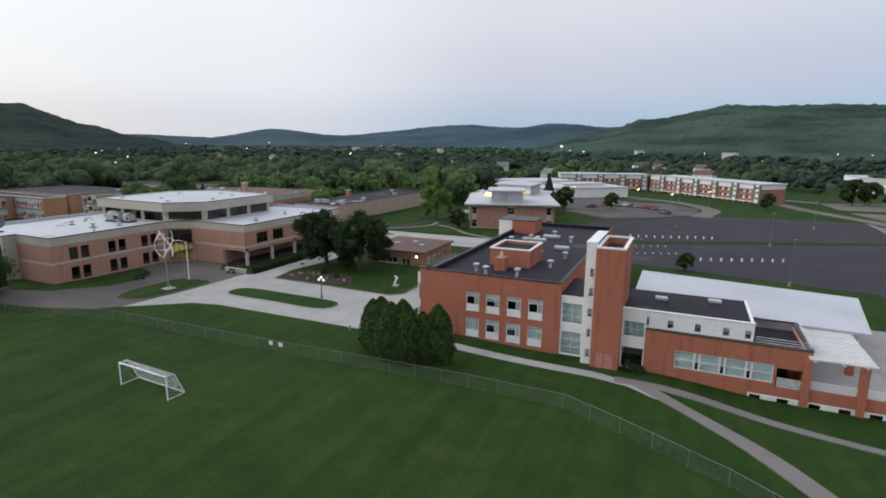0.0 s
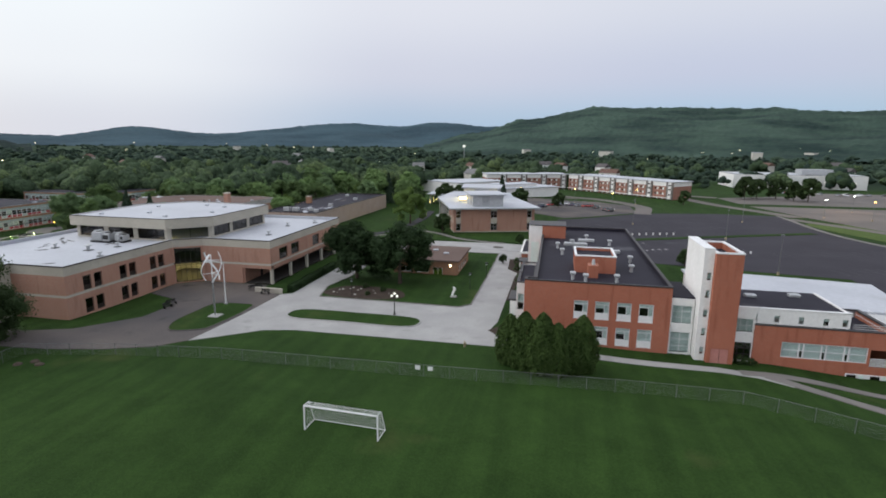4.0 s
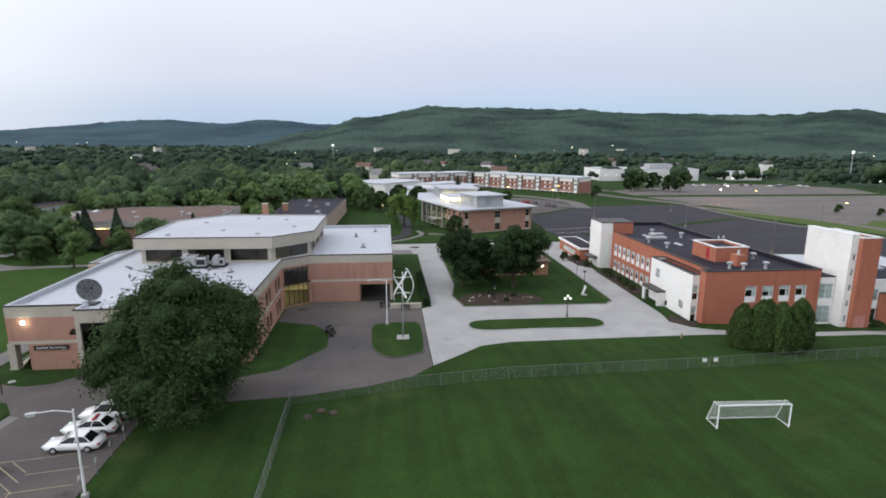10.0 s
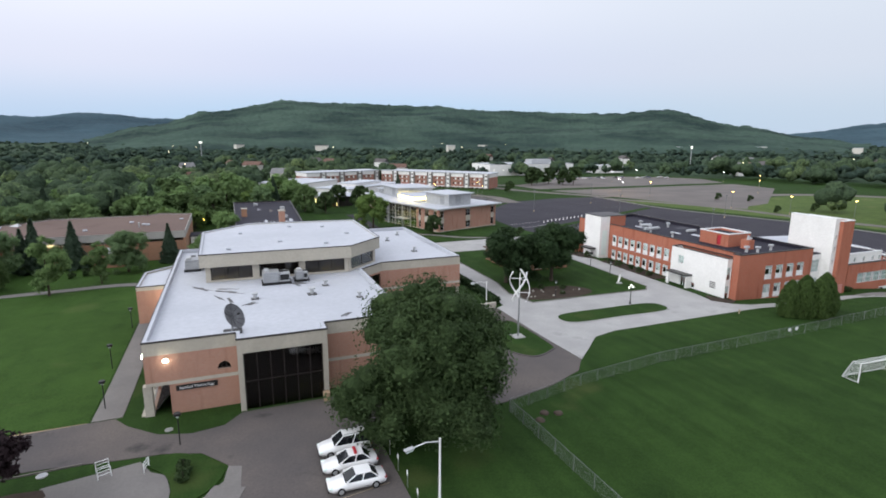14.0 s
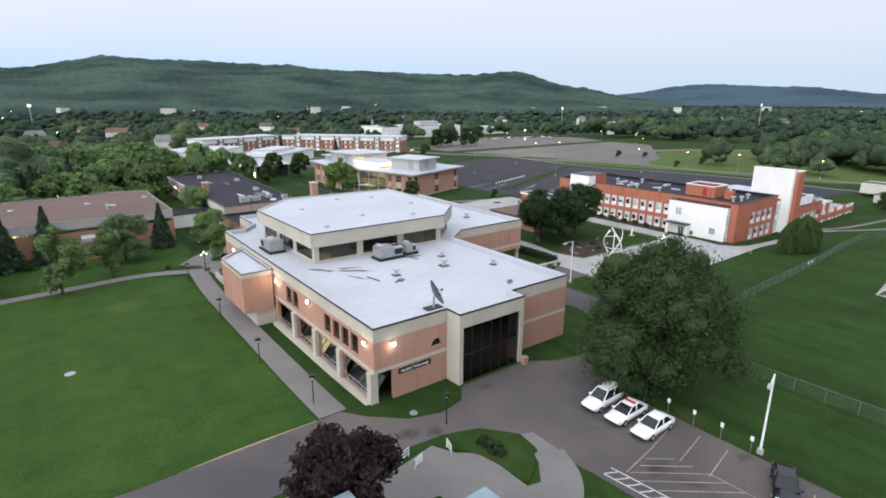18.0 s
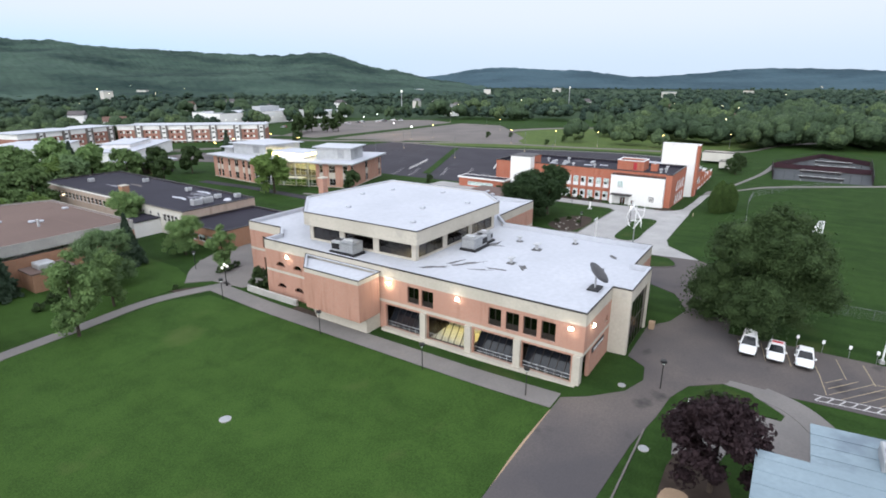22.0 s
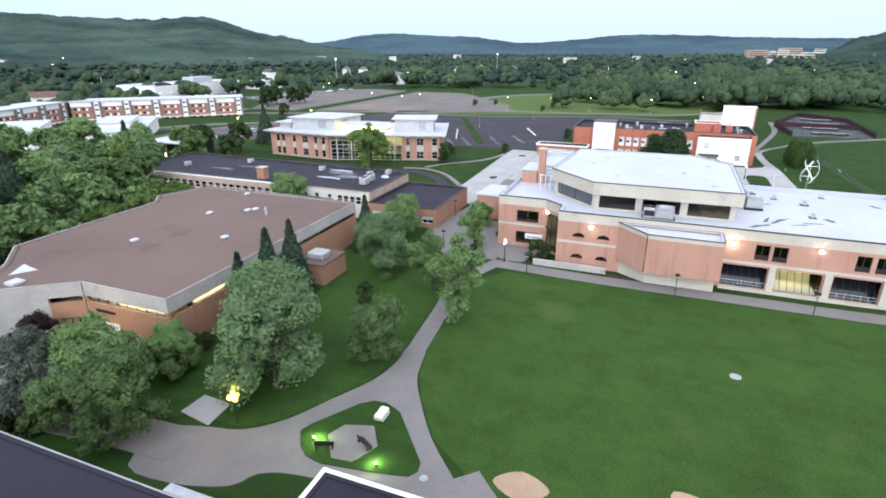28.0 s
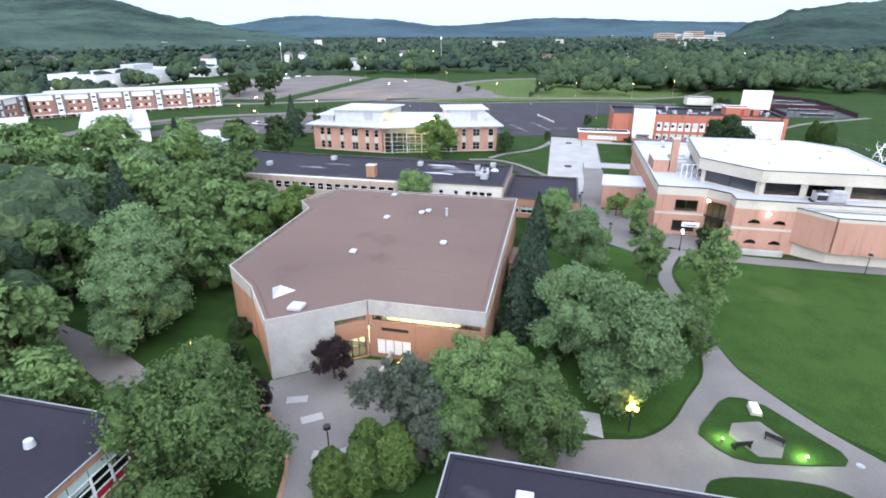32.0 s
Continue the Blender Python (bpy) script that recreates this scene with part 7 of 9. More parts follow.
ash = tree_kind("grey_pine", "loose grey-green pine with bare lower branches", LEAF_G, 3.2, 8.0, 1.6, "vase", 46, 260, 0.13, 27, 0.16, 0.0, 6, 2, 0.45)
plant(ash, [(-182.6, 145.2, 1.0, 0), (-184.6, 142.4, 0.8, 100)], "", "grey pines")
grove = tree_kind("grove_tree", "tall green tree in the grove behind the hall", LEAF_M, 4.6, 9.4, 1.2, "round", 60, 130, 0.36, 24, 0.26, 0.0, 3)
plant(grove, [p for p in GREENS if p[1] >= 170], "", "grove trees")
grove_pale = tree_kind("pale_grove_tree", "tall silvery green tree in the grove", LEAF_B, 5.0, 10.6, 0.6, "round", 64, 150, 0.33, 25, 0.28)
plant(grove_pale, [p for p in SILVERS if p[1] >= 190], "", "pale grove trees")
lime = tree_kind("honey_locust", "light yellow-green tree with a loose crown", LEAF_C, 3.9, 8.6, 1.6, "round", 50, 260, 0.2, 15, 0.2)
plant(lime, [(-77.5, 166, 1.45, 0), (-139.5, 178.5, 0.95, 60), (-131.5, 180.5, 0.85, 200), (-146.5, 181, 0.8, 130), (-115.6, 121.8, 0.55, 70), (-112, 215, 1.2, 33)], "", "yellow-green trees")
upright = tree_kind("hornbeam_tree", "slim upright tree with open branches beside the path", LEAF_M, 2.7, 8.4, 1.0, "vase", 60, 260, 0.15, 16, 0.16)
plant(upright, [(-153.2, 113.4, 1.3, 0), (-145.8, 119.6, 1.0, 120), (-127.9, 119.1, 0.95, 40)], "", "upright path trees")
pine = conifer_kind("spruce_tree", "dark narrow spruce beside the lecture hall", LEAF_E, 2.8, 11.2, 0.6, 17, 5600, 0.36)
plant(pine, [(-154.0, 136.4, 0.95, 0), (-160.8, 134.6, 1.05, 60), (-163.6, 136.6, 0.85, 130), (-134.6, 136.0, 0.82, 200), (-104, 226, 1.2, 0), (-146, 205, 1.2, 90), (-155, 198, 1.1, 190), (-52, 222, 1.2, 10), (-176, 202, 1.2, 10)], "", "spruces")
arb = conifer_kind("arborvitae", "dense bright green clipped arborvitae in a row", LEAF_ARB, 1.85, 6.5, 0.0, 18, 7000, 0.17, True)
plant(arb, [(-34.2, 54.8, 0.98, 0), (-32.3, 53.6, 1.1, 50), (-30.3, 52.5, 1.08, 100), (-28.4, 52.6, 0.98, 190), (-26.8, 53.8, 0.94, 240), (-25.4, 55.0, 1.08, 310), (-30.2, 55.2, 1.05, 20)], "", "arborvitae row")
yew = conifer_kind("yew_shrub", "tall bright green rounded yew by the court", LEAF_YEW, 1.6, 4.4, 0.0, 23, 4500, 0.17, True)
plant(yew, [(-187.0, 146.4, 1.05, 0), (-187.9, 143.9, 1.15, 60), (-189.4, 146.2, 1.0, 130), (-190.4, 148.2, 1.0, 220), (-186.4, 144.4, 0.95, 20)], "", "yews by the court")
purple = tree_kind("purple_plum", "small dark purple-leaved tree beside the drive", LEAF_P, 3.8, 7.8, 2.2, "round", 56, 300, 0.17, 19, 0.18)
plant(purple, [(-139.6, 41.9, 1.12, 0), (-176.6, 154.0, 0.62, 90), (-184, 158.5, 0.55, 10)], "", "purple trees")
shrub = tree_kind("shrub", "low rounded dark green shrub in a mulch bed", LEAF_A, 0.9, 1.3, 0.0, "round", 14, 90, 0.14, 20, 0.05, 0.0, 0)
SHRUBS = [(-128.2, 108.4, 2.6, 0), (-35.4, 86, 1.0, 0), (-35.4, 89.2, 1.1, 40), (-35.2, 92.4, 1.0, 90), (-35.6, 96, 1.2, 20), (-35.4, 99.2, 1.0, 10), (-36.6, 106.5, 1.3, 30), (-37.2, 113, 1.2, 60), (-4.4, 64.4, 1.0, 0), (-3.2, 64.2, 0.8, 50),
          (-125.6, 43.8, 0.8, 0), (-125.5, 42.8, 0.85, 70), (-125.5, 41.9, 0.8, 20), (-60, 83, 0.8, 0), (-64, 84.5, 0.9, 0), (-62, 80, 0.7, 0), (-128.5, 119.2, 0.9, 0), (-126.8, 119.0, 1.0, 0), (-125.0, 119.6, 0.9, 0),
          (-169.5, 137.8, 1.6, 0), (-166, 137.4, 1.7, 0), (-162, 133.4, 1.8, 0), (-172.6, 144, 1.0, 0), (-172.8, 147, 1.0, 0), (-167.5, 132, 2.4, 0), (-157.2, 132.4, 1.6, 0), (-176.2, 141.8, 2.0, 0), (-173.6, 136.6, 2.2, 50),
          (-178.6, 163.2, 1.7, 0), (-175.8, 166.2, 1.8, 0), (-171, 168.4, 1.8, 0), (-137, 118.6, 0.6, 0), (-150, 128, 1.4, 0), (-152.5, 126.5, 1.1, 0), (-187.4, 147.2, 1.7, 0), (-186.2, 145, 1.6, 0), (-187.8, 143.2, 1.6, 0), (-186.0, 141.0, 1.5, 0)]
plant(shrub, SHRUBS, "", "shrubs")
small = tree_kind("young_tree", "young rounded street tree", LEAF_A, 2.6, 5.6, 1.2, "round", 30, 110, 0.32, 21, 0.12, 0.0, 3)
plant(small, [(-62.8, 149.2, 1.1, 0), (-40.6, 112, 0.4, 0), (-38.5, 138, 0.5, 0), (75, 322, 2.3, 0), (84, 330, 2.0, 20), (94, 330, 2.1, 50), (100, 321, 1.9, 90), (104.6, 315, 2.3, 10), (34, 279, 1.3, 20), (1.3, 124, 0.75, 0), (46, 58, 0.9, 10), (52, 60, 1.0, 70), (66, 58, 0.9, 120), (71, 60, 1.0, 30), (108, 196, 0.7, 0), (118, 186, 0.6, 0), (92, 152, 0.6, 0),
              (112, 150, 0.7, 0), (-44, 215, 1.6, 0), (-70, 218, 1.7, 0), (-86, 208, 1.5, 0), (-78, 226, 1.7, 0), (-28, 232, 1.2, 0)], "", "young trees")
hedge = thing("hedge", "clipped dark green hedge beside the walk", "hedge")
rng = np.random.default_rng(5)
c = np.stack((rng.uniform(-77.3, -76.0, 9000), rng.uniform(78.6, 99, 9000), rng.uniform(0, 1.35, 9000)), 1)
nrm = np.stack((np.sign(c[:, 0] + 76.65), np.zeros(9000), np.full(9000, 0.8)), 1)
v, f = leaves(c, nrm, 0.16, rng)
new("hedge_leaves", fast_mesh("hedge_leaves", v, f, LEAF_D)).parent = hedge
part("hedge_core", box(-77.1, 78.8, -0.1, -76.2, 98.8, 1.2), LEAF_D, hedge)


# ---- woods over the valley: far more trees than one could count ----
def woods(name, label, material, count, r0, r1, lobes, fine, sprays, size, seed, spread, zlo, zhi, gaps=-0.25):
    """Tree after tree, each with its own height, green and lobed crown down to the ground, edged with leaf sprays, in stands with clearings."""
    rng = np.random.default_rng(seed)
    bv, bf = ball_mesh(fine)
    vs, ts, tone, cs, ns, ct, made, n = [], [], [], [], [], [], 0, 0
    while made < count:
        r = r0 * (r1 / r0) ** rng.uniform(0, 1)
        az = radians(rng.uniform(-132, 88))
        x, y = -80 - r * math.sin(az), 60 + r * math.cos(az)
        if not clear_of_campus(x, y) or noise.noise(Vector((x * 0.007, y * 0.007, 7.0))) < gaps:
            continue
        made += 1
        tall = noise.noise(Vector((x * 0.011, y * 0.011, 2.0)))
        hgt = zlo + (zhi - zlo) * min(1.0, max(0.0, 0.45 + 0.7 * tall + rng.normal(0, 0.22)))
        pointed = rng.uniform() < 0.05
        w = hgt * spread * rng.uniform(0.8, 1.2) * (0.5 if pointed else 1)
        green = min(1.0, max(0.0, rng.normal(0.42, 0.24) + 0.35 * noise.noise(Vector((x * 0.02, y * 0.02, 5.0)))))
        for k in range(lobes):
            if pointed:
                q, rad, zc, rz = (0, 0), w * (1.1 - 0.9 * k / lobes), hgt * (0.2 + 0.72 * k / lobes), hgt * 0.2
            else:
                a, e = 2 * math.pi * (k + rng.uniform(-0.3, 0.3)) / max(1, lobes - 1), rng.uniform(0.4, 0.75)
                q = (math.cos(a) * e * w, math.sin(a) * e * w) if k else (0, 0)
                rad, zc, rz = w * rng.uniform(0.4, 0.62), hgt * (rng.uniform(0.36, 0.66) if k else 0.72), hgt * rng.uniform(0.2, 0.28)
            o, axes = np.array((x + q[0], y + q[1], lie(x, y) + zc)), np.array((rad, rad, rz))
            lump = 1 + 0.16 * np.sin(bv @ rng.normal(0, 3.2, 3) + rng.uniform(0, 6)) + rng.normal(0, 0.08, len(bv))
            vs.append(o + bv * axes * lump[:, None])
            ts.append(bf + n)
            n += len(bv)
            shade = min(1.0, max(0.0, green + rng.normal(0, 0.07)))
            tone.append(np.full(len(bv), shade))
            if sprays:
                d = rng.normal(0, 1, (sprays, 3))
                d /= np.linalg.norm(d, axis=1)[:, None]
                d[:, 2] = np.abs(d[:, 2]) - 0.2
                cs.append(o + d * axes * rng.uniform(0.95, 1.16, (sprays, 1)))
                ns.append(d)
                ct.append(np.full(4 * sprays, shade))
    verts, faces = np.concatenate(vs), [tuple(f) for f in np.concatenate(ts).tolist()]
    if sprays:
        lv, lf = leaves(np.concatenate(cs), np.concatenate(ns), size, rng, 0.5)
        verts = np.concatenate((verts, lv))
        faces += [tuple(f) for f in (lf + n).tolist()]
        tone += ct
    me = bpy.data.meshes.new(name)
    me.from_pydata(verts.tolist(), [], faces)
    me.polygons.foreach_set("use_smooth", np.ones(len(faces), dtype=bool))
    me.attributes.new("tone", "FLOAT", "POINT").data.foreach_set("value", np.concatenate(tone).astype(np.float32))
    me.materials.append(material)
    return tagged(new(name, me), label, "woods", "", "stuff")


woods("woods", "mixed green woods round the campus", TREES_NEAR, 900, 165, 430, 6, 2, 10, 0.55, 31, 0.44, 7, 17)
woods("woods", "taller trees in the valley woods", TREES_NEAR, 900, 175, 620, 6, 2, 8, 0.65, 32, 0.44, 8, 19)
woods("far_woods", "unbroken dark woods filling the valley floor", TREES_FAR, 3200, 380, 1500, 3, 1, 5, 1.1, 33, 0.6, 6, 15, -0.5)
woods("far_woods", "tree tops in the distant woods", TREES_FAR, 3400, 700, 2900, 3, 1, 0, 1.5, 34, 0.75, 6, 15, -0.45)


# ---- sports field ----
def goal():
    g = thing("football_goal", "white metal football goal with a grey net", "goal", (-47.85, 33.2, lie(-47.8, 33.2)), -3)
    w, h, d = 3.66, 2.44, 1.9
    for s in (-1, 1):
        part("post", tube((s * w, 0, 0), (s * w, 0, h), 0.07, None, 10), WHITE_METAL, g)
        part("side_bar", tube((s * w, 0.9, h), (s * w, d, 0.05), 0.035, None, 8), WHITE_METAL, g)
        part("ground_bar", tube((s * w, 0, 0.05), (s * w, d, 0.05), 0.035, None, 8), WHITE_METAL, g)
        part("top_stay", tube((s * w, 0, h), (s * w, 0.9, h), 0.035, None, 8), WHITE_METAL, g)
    part("crossbar", tube((-w, 0, h), (w, 0, h), 0.07, None, 10), WHITE_METAL, g)
    part("back_bar", tube((-w, d, 0.05), (w, d, 0.05), 0.035, None, 8), WHITE_METAL, g)
    net = bmesh.new()
    prof = [(0.0, h), (0.9, h), (d, 0.05)]

    def on(s):
        return (prof[0][0] + 0.9 * s / 0.3, h) if s < 0.3 else (0.9 + (d - 0.9) * (s - 0.3) / 0.7, h + (0.05 - h) * (s - 0.3) / 0.7)
    for i in range(37):
        x = -w + 2 * w * i / 36
        for a, b in ((0, 0.3), (0.3, 1)):
            p, q = on(a), on(b)
            add_tube(net, (x, *p), (x, *q), 0.008, None, 3, False)
    for j in range(19):
        p = on(j / 18)
        add_tube(net, (-w, *p), (w, *p), 0.008, None, 3, False)
    for s in (-1, 1):
        for j in range(1, 10):
            z = h * j / 10
            add_tube(net, (s * w, 0, z), (s * w, 0.9 + (d - 0.9) * (h - z) / h, z), 0.008, None, 3, False)
    part("net", net, WHITE_METAL, g, "thin grey cord net")


goal()


def fence(points, label, height=1.5, gap=3.0):
    """Chain-link fence: posts, top rail and woven wire."""
    f = thing("chain_link_fence", label, "fence")
    wire, rail = bmesh.new(), bmesh.new()
    for a, b in zip(points, points[1:]):
        a, b = Vector(a), Vector(b)
        ln = (b - a).length
        n = max(1, round(ln / gap))
        for k in range(n):
            p, q = a.lerp(b, k / n), a.lerp(b, (k + 1) / n)
            zp, zq = lie(p.x, p.y), lie(q.x, q.y)
            part("post", tube((p.x, p.y, zp - 0.1), (p.x, p.y, zp + height + 0.05), 0.03, None, 6), WEATHERED, f)
            add_tube(rail, (p.x, p.y, zp + height), (q.x, q.y, zq + height), 0.022, None, 5, False)
            m = 11
            for i in range(-m, m):
                for s in (1, -1):
                    t0, t1 = i / m, (i + m) / m
                    u0, u1 = max(0, t0), min(1, t1)
                    w0, w1 = (u0 - t0), (u1 - t0)
                    if s < 0:
                        w0, w1 = 1 - w0, 1 - w1
                    c, d = p.lerp(q, u0), p.lerp(q, u1)
                    add_tube(wire, (c.x, c.y, zp + 0.05 + w0 * (height - 0.05)), (d.x, d.y, zq + 0.05 + w1 * (height - 0.05)), 0.003, None, 3, False)
    part("top_rail", rail, WEATHERED, f)
    tagged(part("woven_wire", wire, WEATHERED, f), "", "", "", "stuff")
    return f


fence([(-93.4, 6), (-93.6, 25.4), (-93.9, 42.4), (-83, 45.0), (-69.3, 46.9), (-43.5, 47.5), (-19, 48.8), (-9.1, 48.6), (-3.5, 45.8), (4.8, 41.2), (20, 30)], "grey chain-link fence round the sports field")
for x in (-44.2, -42.7):
    s = thing("fence_sign", "small white notice plate on the fence", "sign", (x, 47.42, lie(x, 47.4) + 1.15), 0, "fence notices")
    part("plate", bevelled(box(-0.3, -0.03, -0.25, 0.3, 0.0, 0.25), 0.01), WHITE_METAL, s)


# ---- wind turbine and lamps in the plaza ----
def turbine():
    x, y = -81.3, 63.0
    z = lie(x, y) + 0.12
    t = thing("wind_turbine", "white vertical-axis wind turbine with three curved blades", "turbine", (x, y, z))
    part("footing", bevelled(box(-0.9, -0.9, -0.2, 0.9, 0.9, 0.12), 0.04), CONCRETE, t)
    part("mast", tube((0, 0, 0.12), (0, 0, 6.2), 0.13, 0.1, 10), GALV, t)
    part("shaft", tube((0, 0, 6.2), (0, 0, 9.9), 0.09, 0.07, 8), WHITE_METAL, t)
    for k in range(3):
        b = bmesh.new()
        prev = None
        for i in range(17):
            s = i / 16
            a = 2 * math.pi * k / 3 + (s - 0.5) * 2.0
            r = 1.55 * (1 - 0.28 * (2 * s - 1) ** 2)
            zz = 5.7 + 4.5 * s
            d, tn = Vector((math.cos(a), math.sin(a), 0)), Vector((-math.sin(a), math.cos(a), 0))
            c = d * r + Vector((0, 0, zz))
            row = [b.verts.new(c + tn * 0.17), b.verts.new(c + d * 0.06), b.verts.new(c - tn * 0.17), b.verts.new(c - d * 0.05)]
            if prev:
                for j in range(4):
                    b.faces.new((prev[j], prev[(j + 1) % 4], row[(j + 1) % 4], row[j]))
            else:
                b.faces.new(row[::-1])
            prev = row
        b.faces.new(prev)
        bmesh.ops.recalc_face_normals(b, faces=b.faces[:])
        part("blade", b, WHITE_METAL, t)
        for zz in (6.9, 9.0):
            s = (zz - 5.7) / 4.5
            a = 2 * math.pi * k / 3 + (s - 0.5) * 2.0
            r = 1.55 * (1 - 0.28 * (2 * s - 1) ** 2)
            part("strut", tube((0, 0, zz), (r * math.cos(a), r * math.sin(a), zz), 0.06, 0.05, 6), WHITE_METAL, t)


turbine()


def cobra_lamp(x, y, h, rz, label, lit=None, arm=2.4, group="cobra lamps"):
    z = lie(x, y)
    t = thing("street_lamp", label, "lamp", (x, y, z), rz, group)
    part("pole", tube((0, 0, -0.2), (0, 0, h), 0.11, 0.07, 8), WHITE_METAL, t)
    part("base", bevelled(box(-0.25, -0.25, -0.1, 0.25, 0.25, 0.4), 0.05), CONCRETE, t)
    a = bmesh.new()
    add_tube(a, (0, 0, h - 0.25), (arm * 0.5, 0, h + 0.1), 0.04, None, 6)
    add_tube(a, (arm * 0.5, 0, h + 0.1), (arm, 0, h + 0.08), 0.04, None, 6)
    part("arm", a, WHITE_METAL, t)
    hd = part("head", bevelled(box(arm - 0.15, -0.17, h - 0.02, arm + 0.6, 0.17, h + 0.18), 0.06), ALU, t)
    part("lens", bevelled(box(arm - 0.05, -0.13, h - 0.1, arm + 0.5, 0.13, h - 0.024), 0.02), lit or BLIND, hd)
    return t


cobra_lamp(-107.3, 28.5, 7.6, 195, "tall white street lamp beside the parking bays")
cobra_lamp(-83.6, 69.3, 7.4, 190, "tall grey lamp at the turbine island")


def walk_lamp(x, y):
    t = thing("path_lamp", "slim dark path lamp with a flat round top", "lamp", (x, y, lie(x, y)), 0, "path lamps")
    part("pole", tube((0, 0, -0.1), (0, 0, 3.1), 0.06, 0.05, 8), BLACK_METAL, t)
    part("shade", tube((0, 0, 3.1), (0, 0, 3.35), 0.33, 0.3, 12), BLACK_METAL, t)
    part("globe", tube((0, 0, 2.9), (0, 0, 3.096), 0.13, 0.16, 10), BLIND, t)


for p in ((-134.5, 59.9), (-135.9, 72.0), (-135.9, 88.1), (-135.6, 108.6), (-126.2, 48.4), (-42.6, 97.4), (-64.5, 78.6), (-130, 124), (-112, 128.5), (-44.5, 88), (-187, 150)):
    walk_lamp(*p)


def globe_lamp(x, y):
    t = thing("globe_lamp", "dark post lamp with three white globes", "lamp", (x, y, lie(x, y) + 0.1), 0, "globe lamps")
    part("post", tube((0, 0, -0.1), (0, 0, 3.2), 0.09, 0.06, 8), BLACK_METAL, t)
    part("foot", tube((0, 0, 0), (0, 0, 0.5), 0.2, 0.12, 8), BLACK_METAL, t)
    for k, (dx, dz) in enumerate(((-0.45, 3.1), (0.45, 3.1), (0, 3.5))):
        bm = bmesh.new()
        bmesh.ops.create_icosphere(bm, subdivisions=2, radius=0.2, matrix=Matrix.Translation((dx, 0, dz)))
        part("globe", bm, LAMP_GLOBE, t, "white glass globe", True)
    part("crossarm", tube((-0.45, 0, 2.9), (0.45, 0, 2.9), 0.03, None, 6), BLACK_METAL, t)


globe_lamp(-54.0, 70.4)
globe_lamp(-131.8, 113.0)

def post_lamp(x, y, power=0):
    t = thing("post_lamp", "post lamp with four lit yellow globes", "lamp", (x, y, lie(x, y)), 0, "yellow post lamps")
    part("post", tube((0, 0, -0.1), (0, 0, 2.6), 0.07, 0.05, 8), BLACK_METAL, t)
    for dx, dy, dz in ((0.34, 0, 2.7), (-0.17, 0.3, 2.7), (-0.17, -0.3, 2.7), (0, 0, 3.15)):
        bm = bmesh.new()
        bmesh.ops.create_icosphere(bm, subdivisions=2, radius=0.23, matrix=Matrix.Translation((dx, dy, dz)))
        part("globe", bm, LAMP_YELLOW, t, "lit yellow globe", True)
    if power:
        la = new("globe_bulb", bpy.data.lights.new("globe_bulb", "POINT"))
        la.data.energy, la.data.color, la.data.shadow_soft_size = power, (1.0, 0.56, 0.06), 0.25
        la.parent = t
        la.matrix_basis = pose(0, 0, 3.3)


for x, y, e in ((-178.3, 125.2, 380), (-178.2, 168.9, 800), (-176.2, 146.7, 240), (-130.4, 206.5, 0), (-129.3, 186.4, 0), (-150, 200.5, 0), (-112, 208, 0)):
    post_lamp(x, y, e)

for x, y, a in ((-128.6, 44.9, 75), (-132.2, 46.3, 20), (-131.8, 44.9, 20)):
    t = thing("hand_rail", "short white metal handrail by the forecourt", "rail", (x, y, lie(x, y) + 0.06), a, "forecourt handrails")
    for u in (-0.5, 0.5):
        part("post", tube((u, 0, 0), (u, 0, 0.95), 0.04, None, 6), WHITE_METAL, t)
    for z in (0.35, 0.65, 0.93):
        part("bar", tube((-0.5, 0, z), (0.5, 0, z), 0.035, None, 6), WHITE_METAL, t)

# low wall and benches by the court
w = tagged(part("low_wall", bevelled(box(-83.0, 77.4, -0.2, -77.6, 77.8, 0.95), 0.04), PRECAST), "low concrete wall at the court's edge", "wall", "", "structure")
w = tagged(part("retaining_wall", bevelled(box(-131.3, 97.6, -0.2, -130.9, 108.6, 0.95), 0.04), RAWCONC), "low concrete retaining wall beside the walk", "wall", "", "structure")


def bench(x, y, rz, label="dark slatted bench on the paving"):
    t = thing("bench", label, "bench", (x, y, lie(x, y) + 0.08), rz, "benches")
    for k in range(4):
        part("seat_slat", box(-0.8, -0.2 + 0.12 * k, 0.42, 0.8, -0.11 + 0.12 * k, 0.47), BLACK_METAL, t)
    for k in range(3):
        part("back_slat", box(-0.8, 0.28, 0.55 + 0.13 * k, 0.8, 0.32, 0.65 + 0.13 * k), BLACK_METAL, t)
    for s in (-0.7, 0.7):
        part("leg", box(s - 0.04, -0.2, 0, s + 0.04, 0.32, 0.416), BLACK_METAL, t)


for p in ((-83.6, 80, 90), (-84, 78.4, 30), (-80.4, 76.4, 0), (-92.2, 66.8, 60), (-91.6, 65.2, 80), (-176.9, 112.9, 60), (-178.3, 116.0, 110)):
    bench(*p)

# garden triangle with a hexagonal patio and ground spotlights
paving("patio", [(-176.9, 116.6), (-175.2, 115.9), (-174.4, 113.4), (-176.6, 111.9), (-179.0, 113.0), (-179.2, 114.8)], WALKWAY, "pale six-sided concrete patio in the lawn", 0.17)


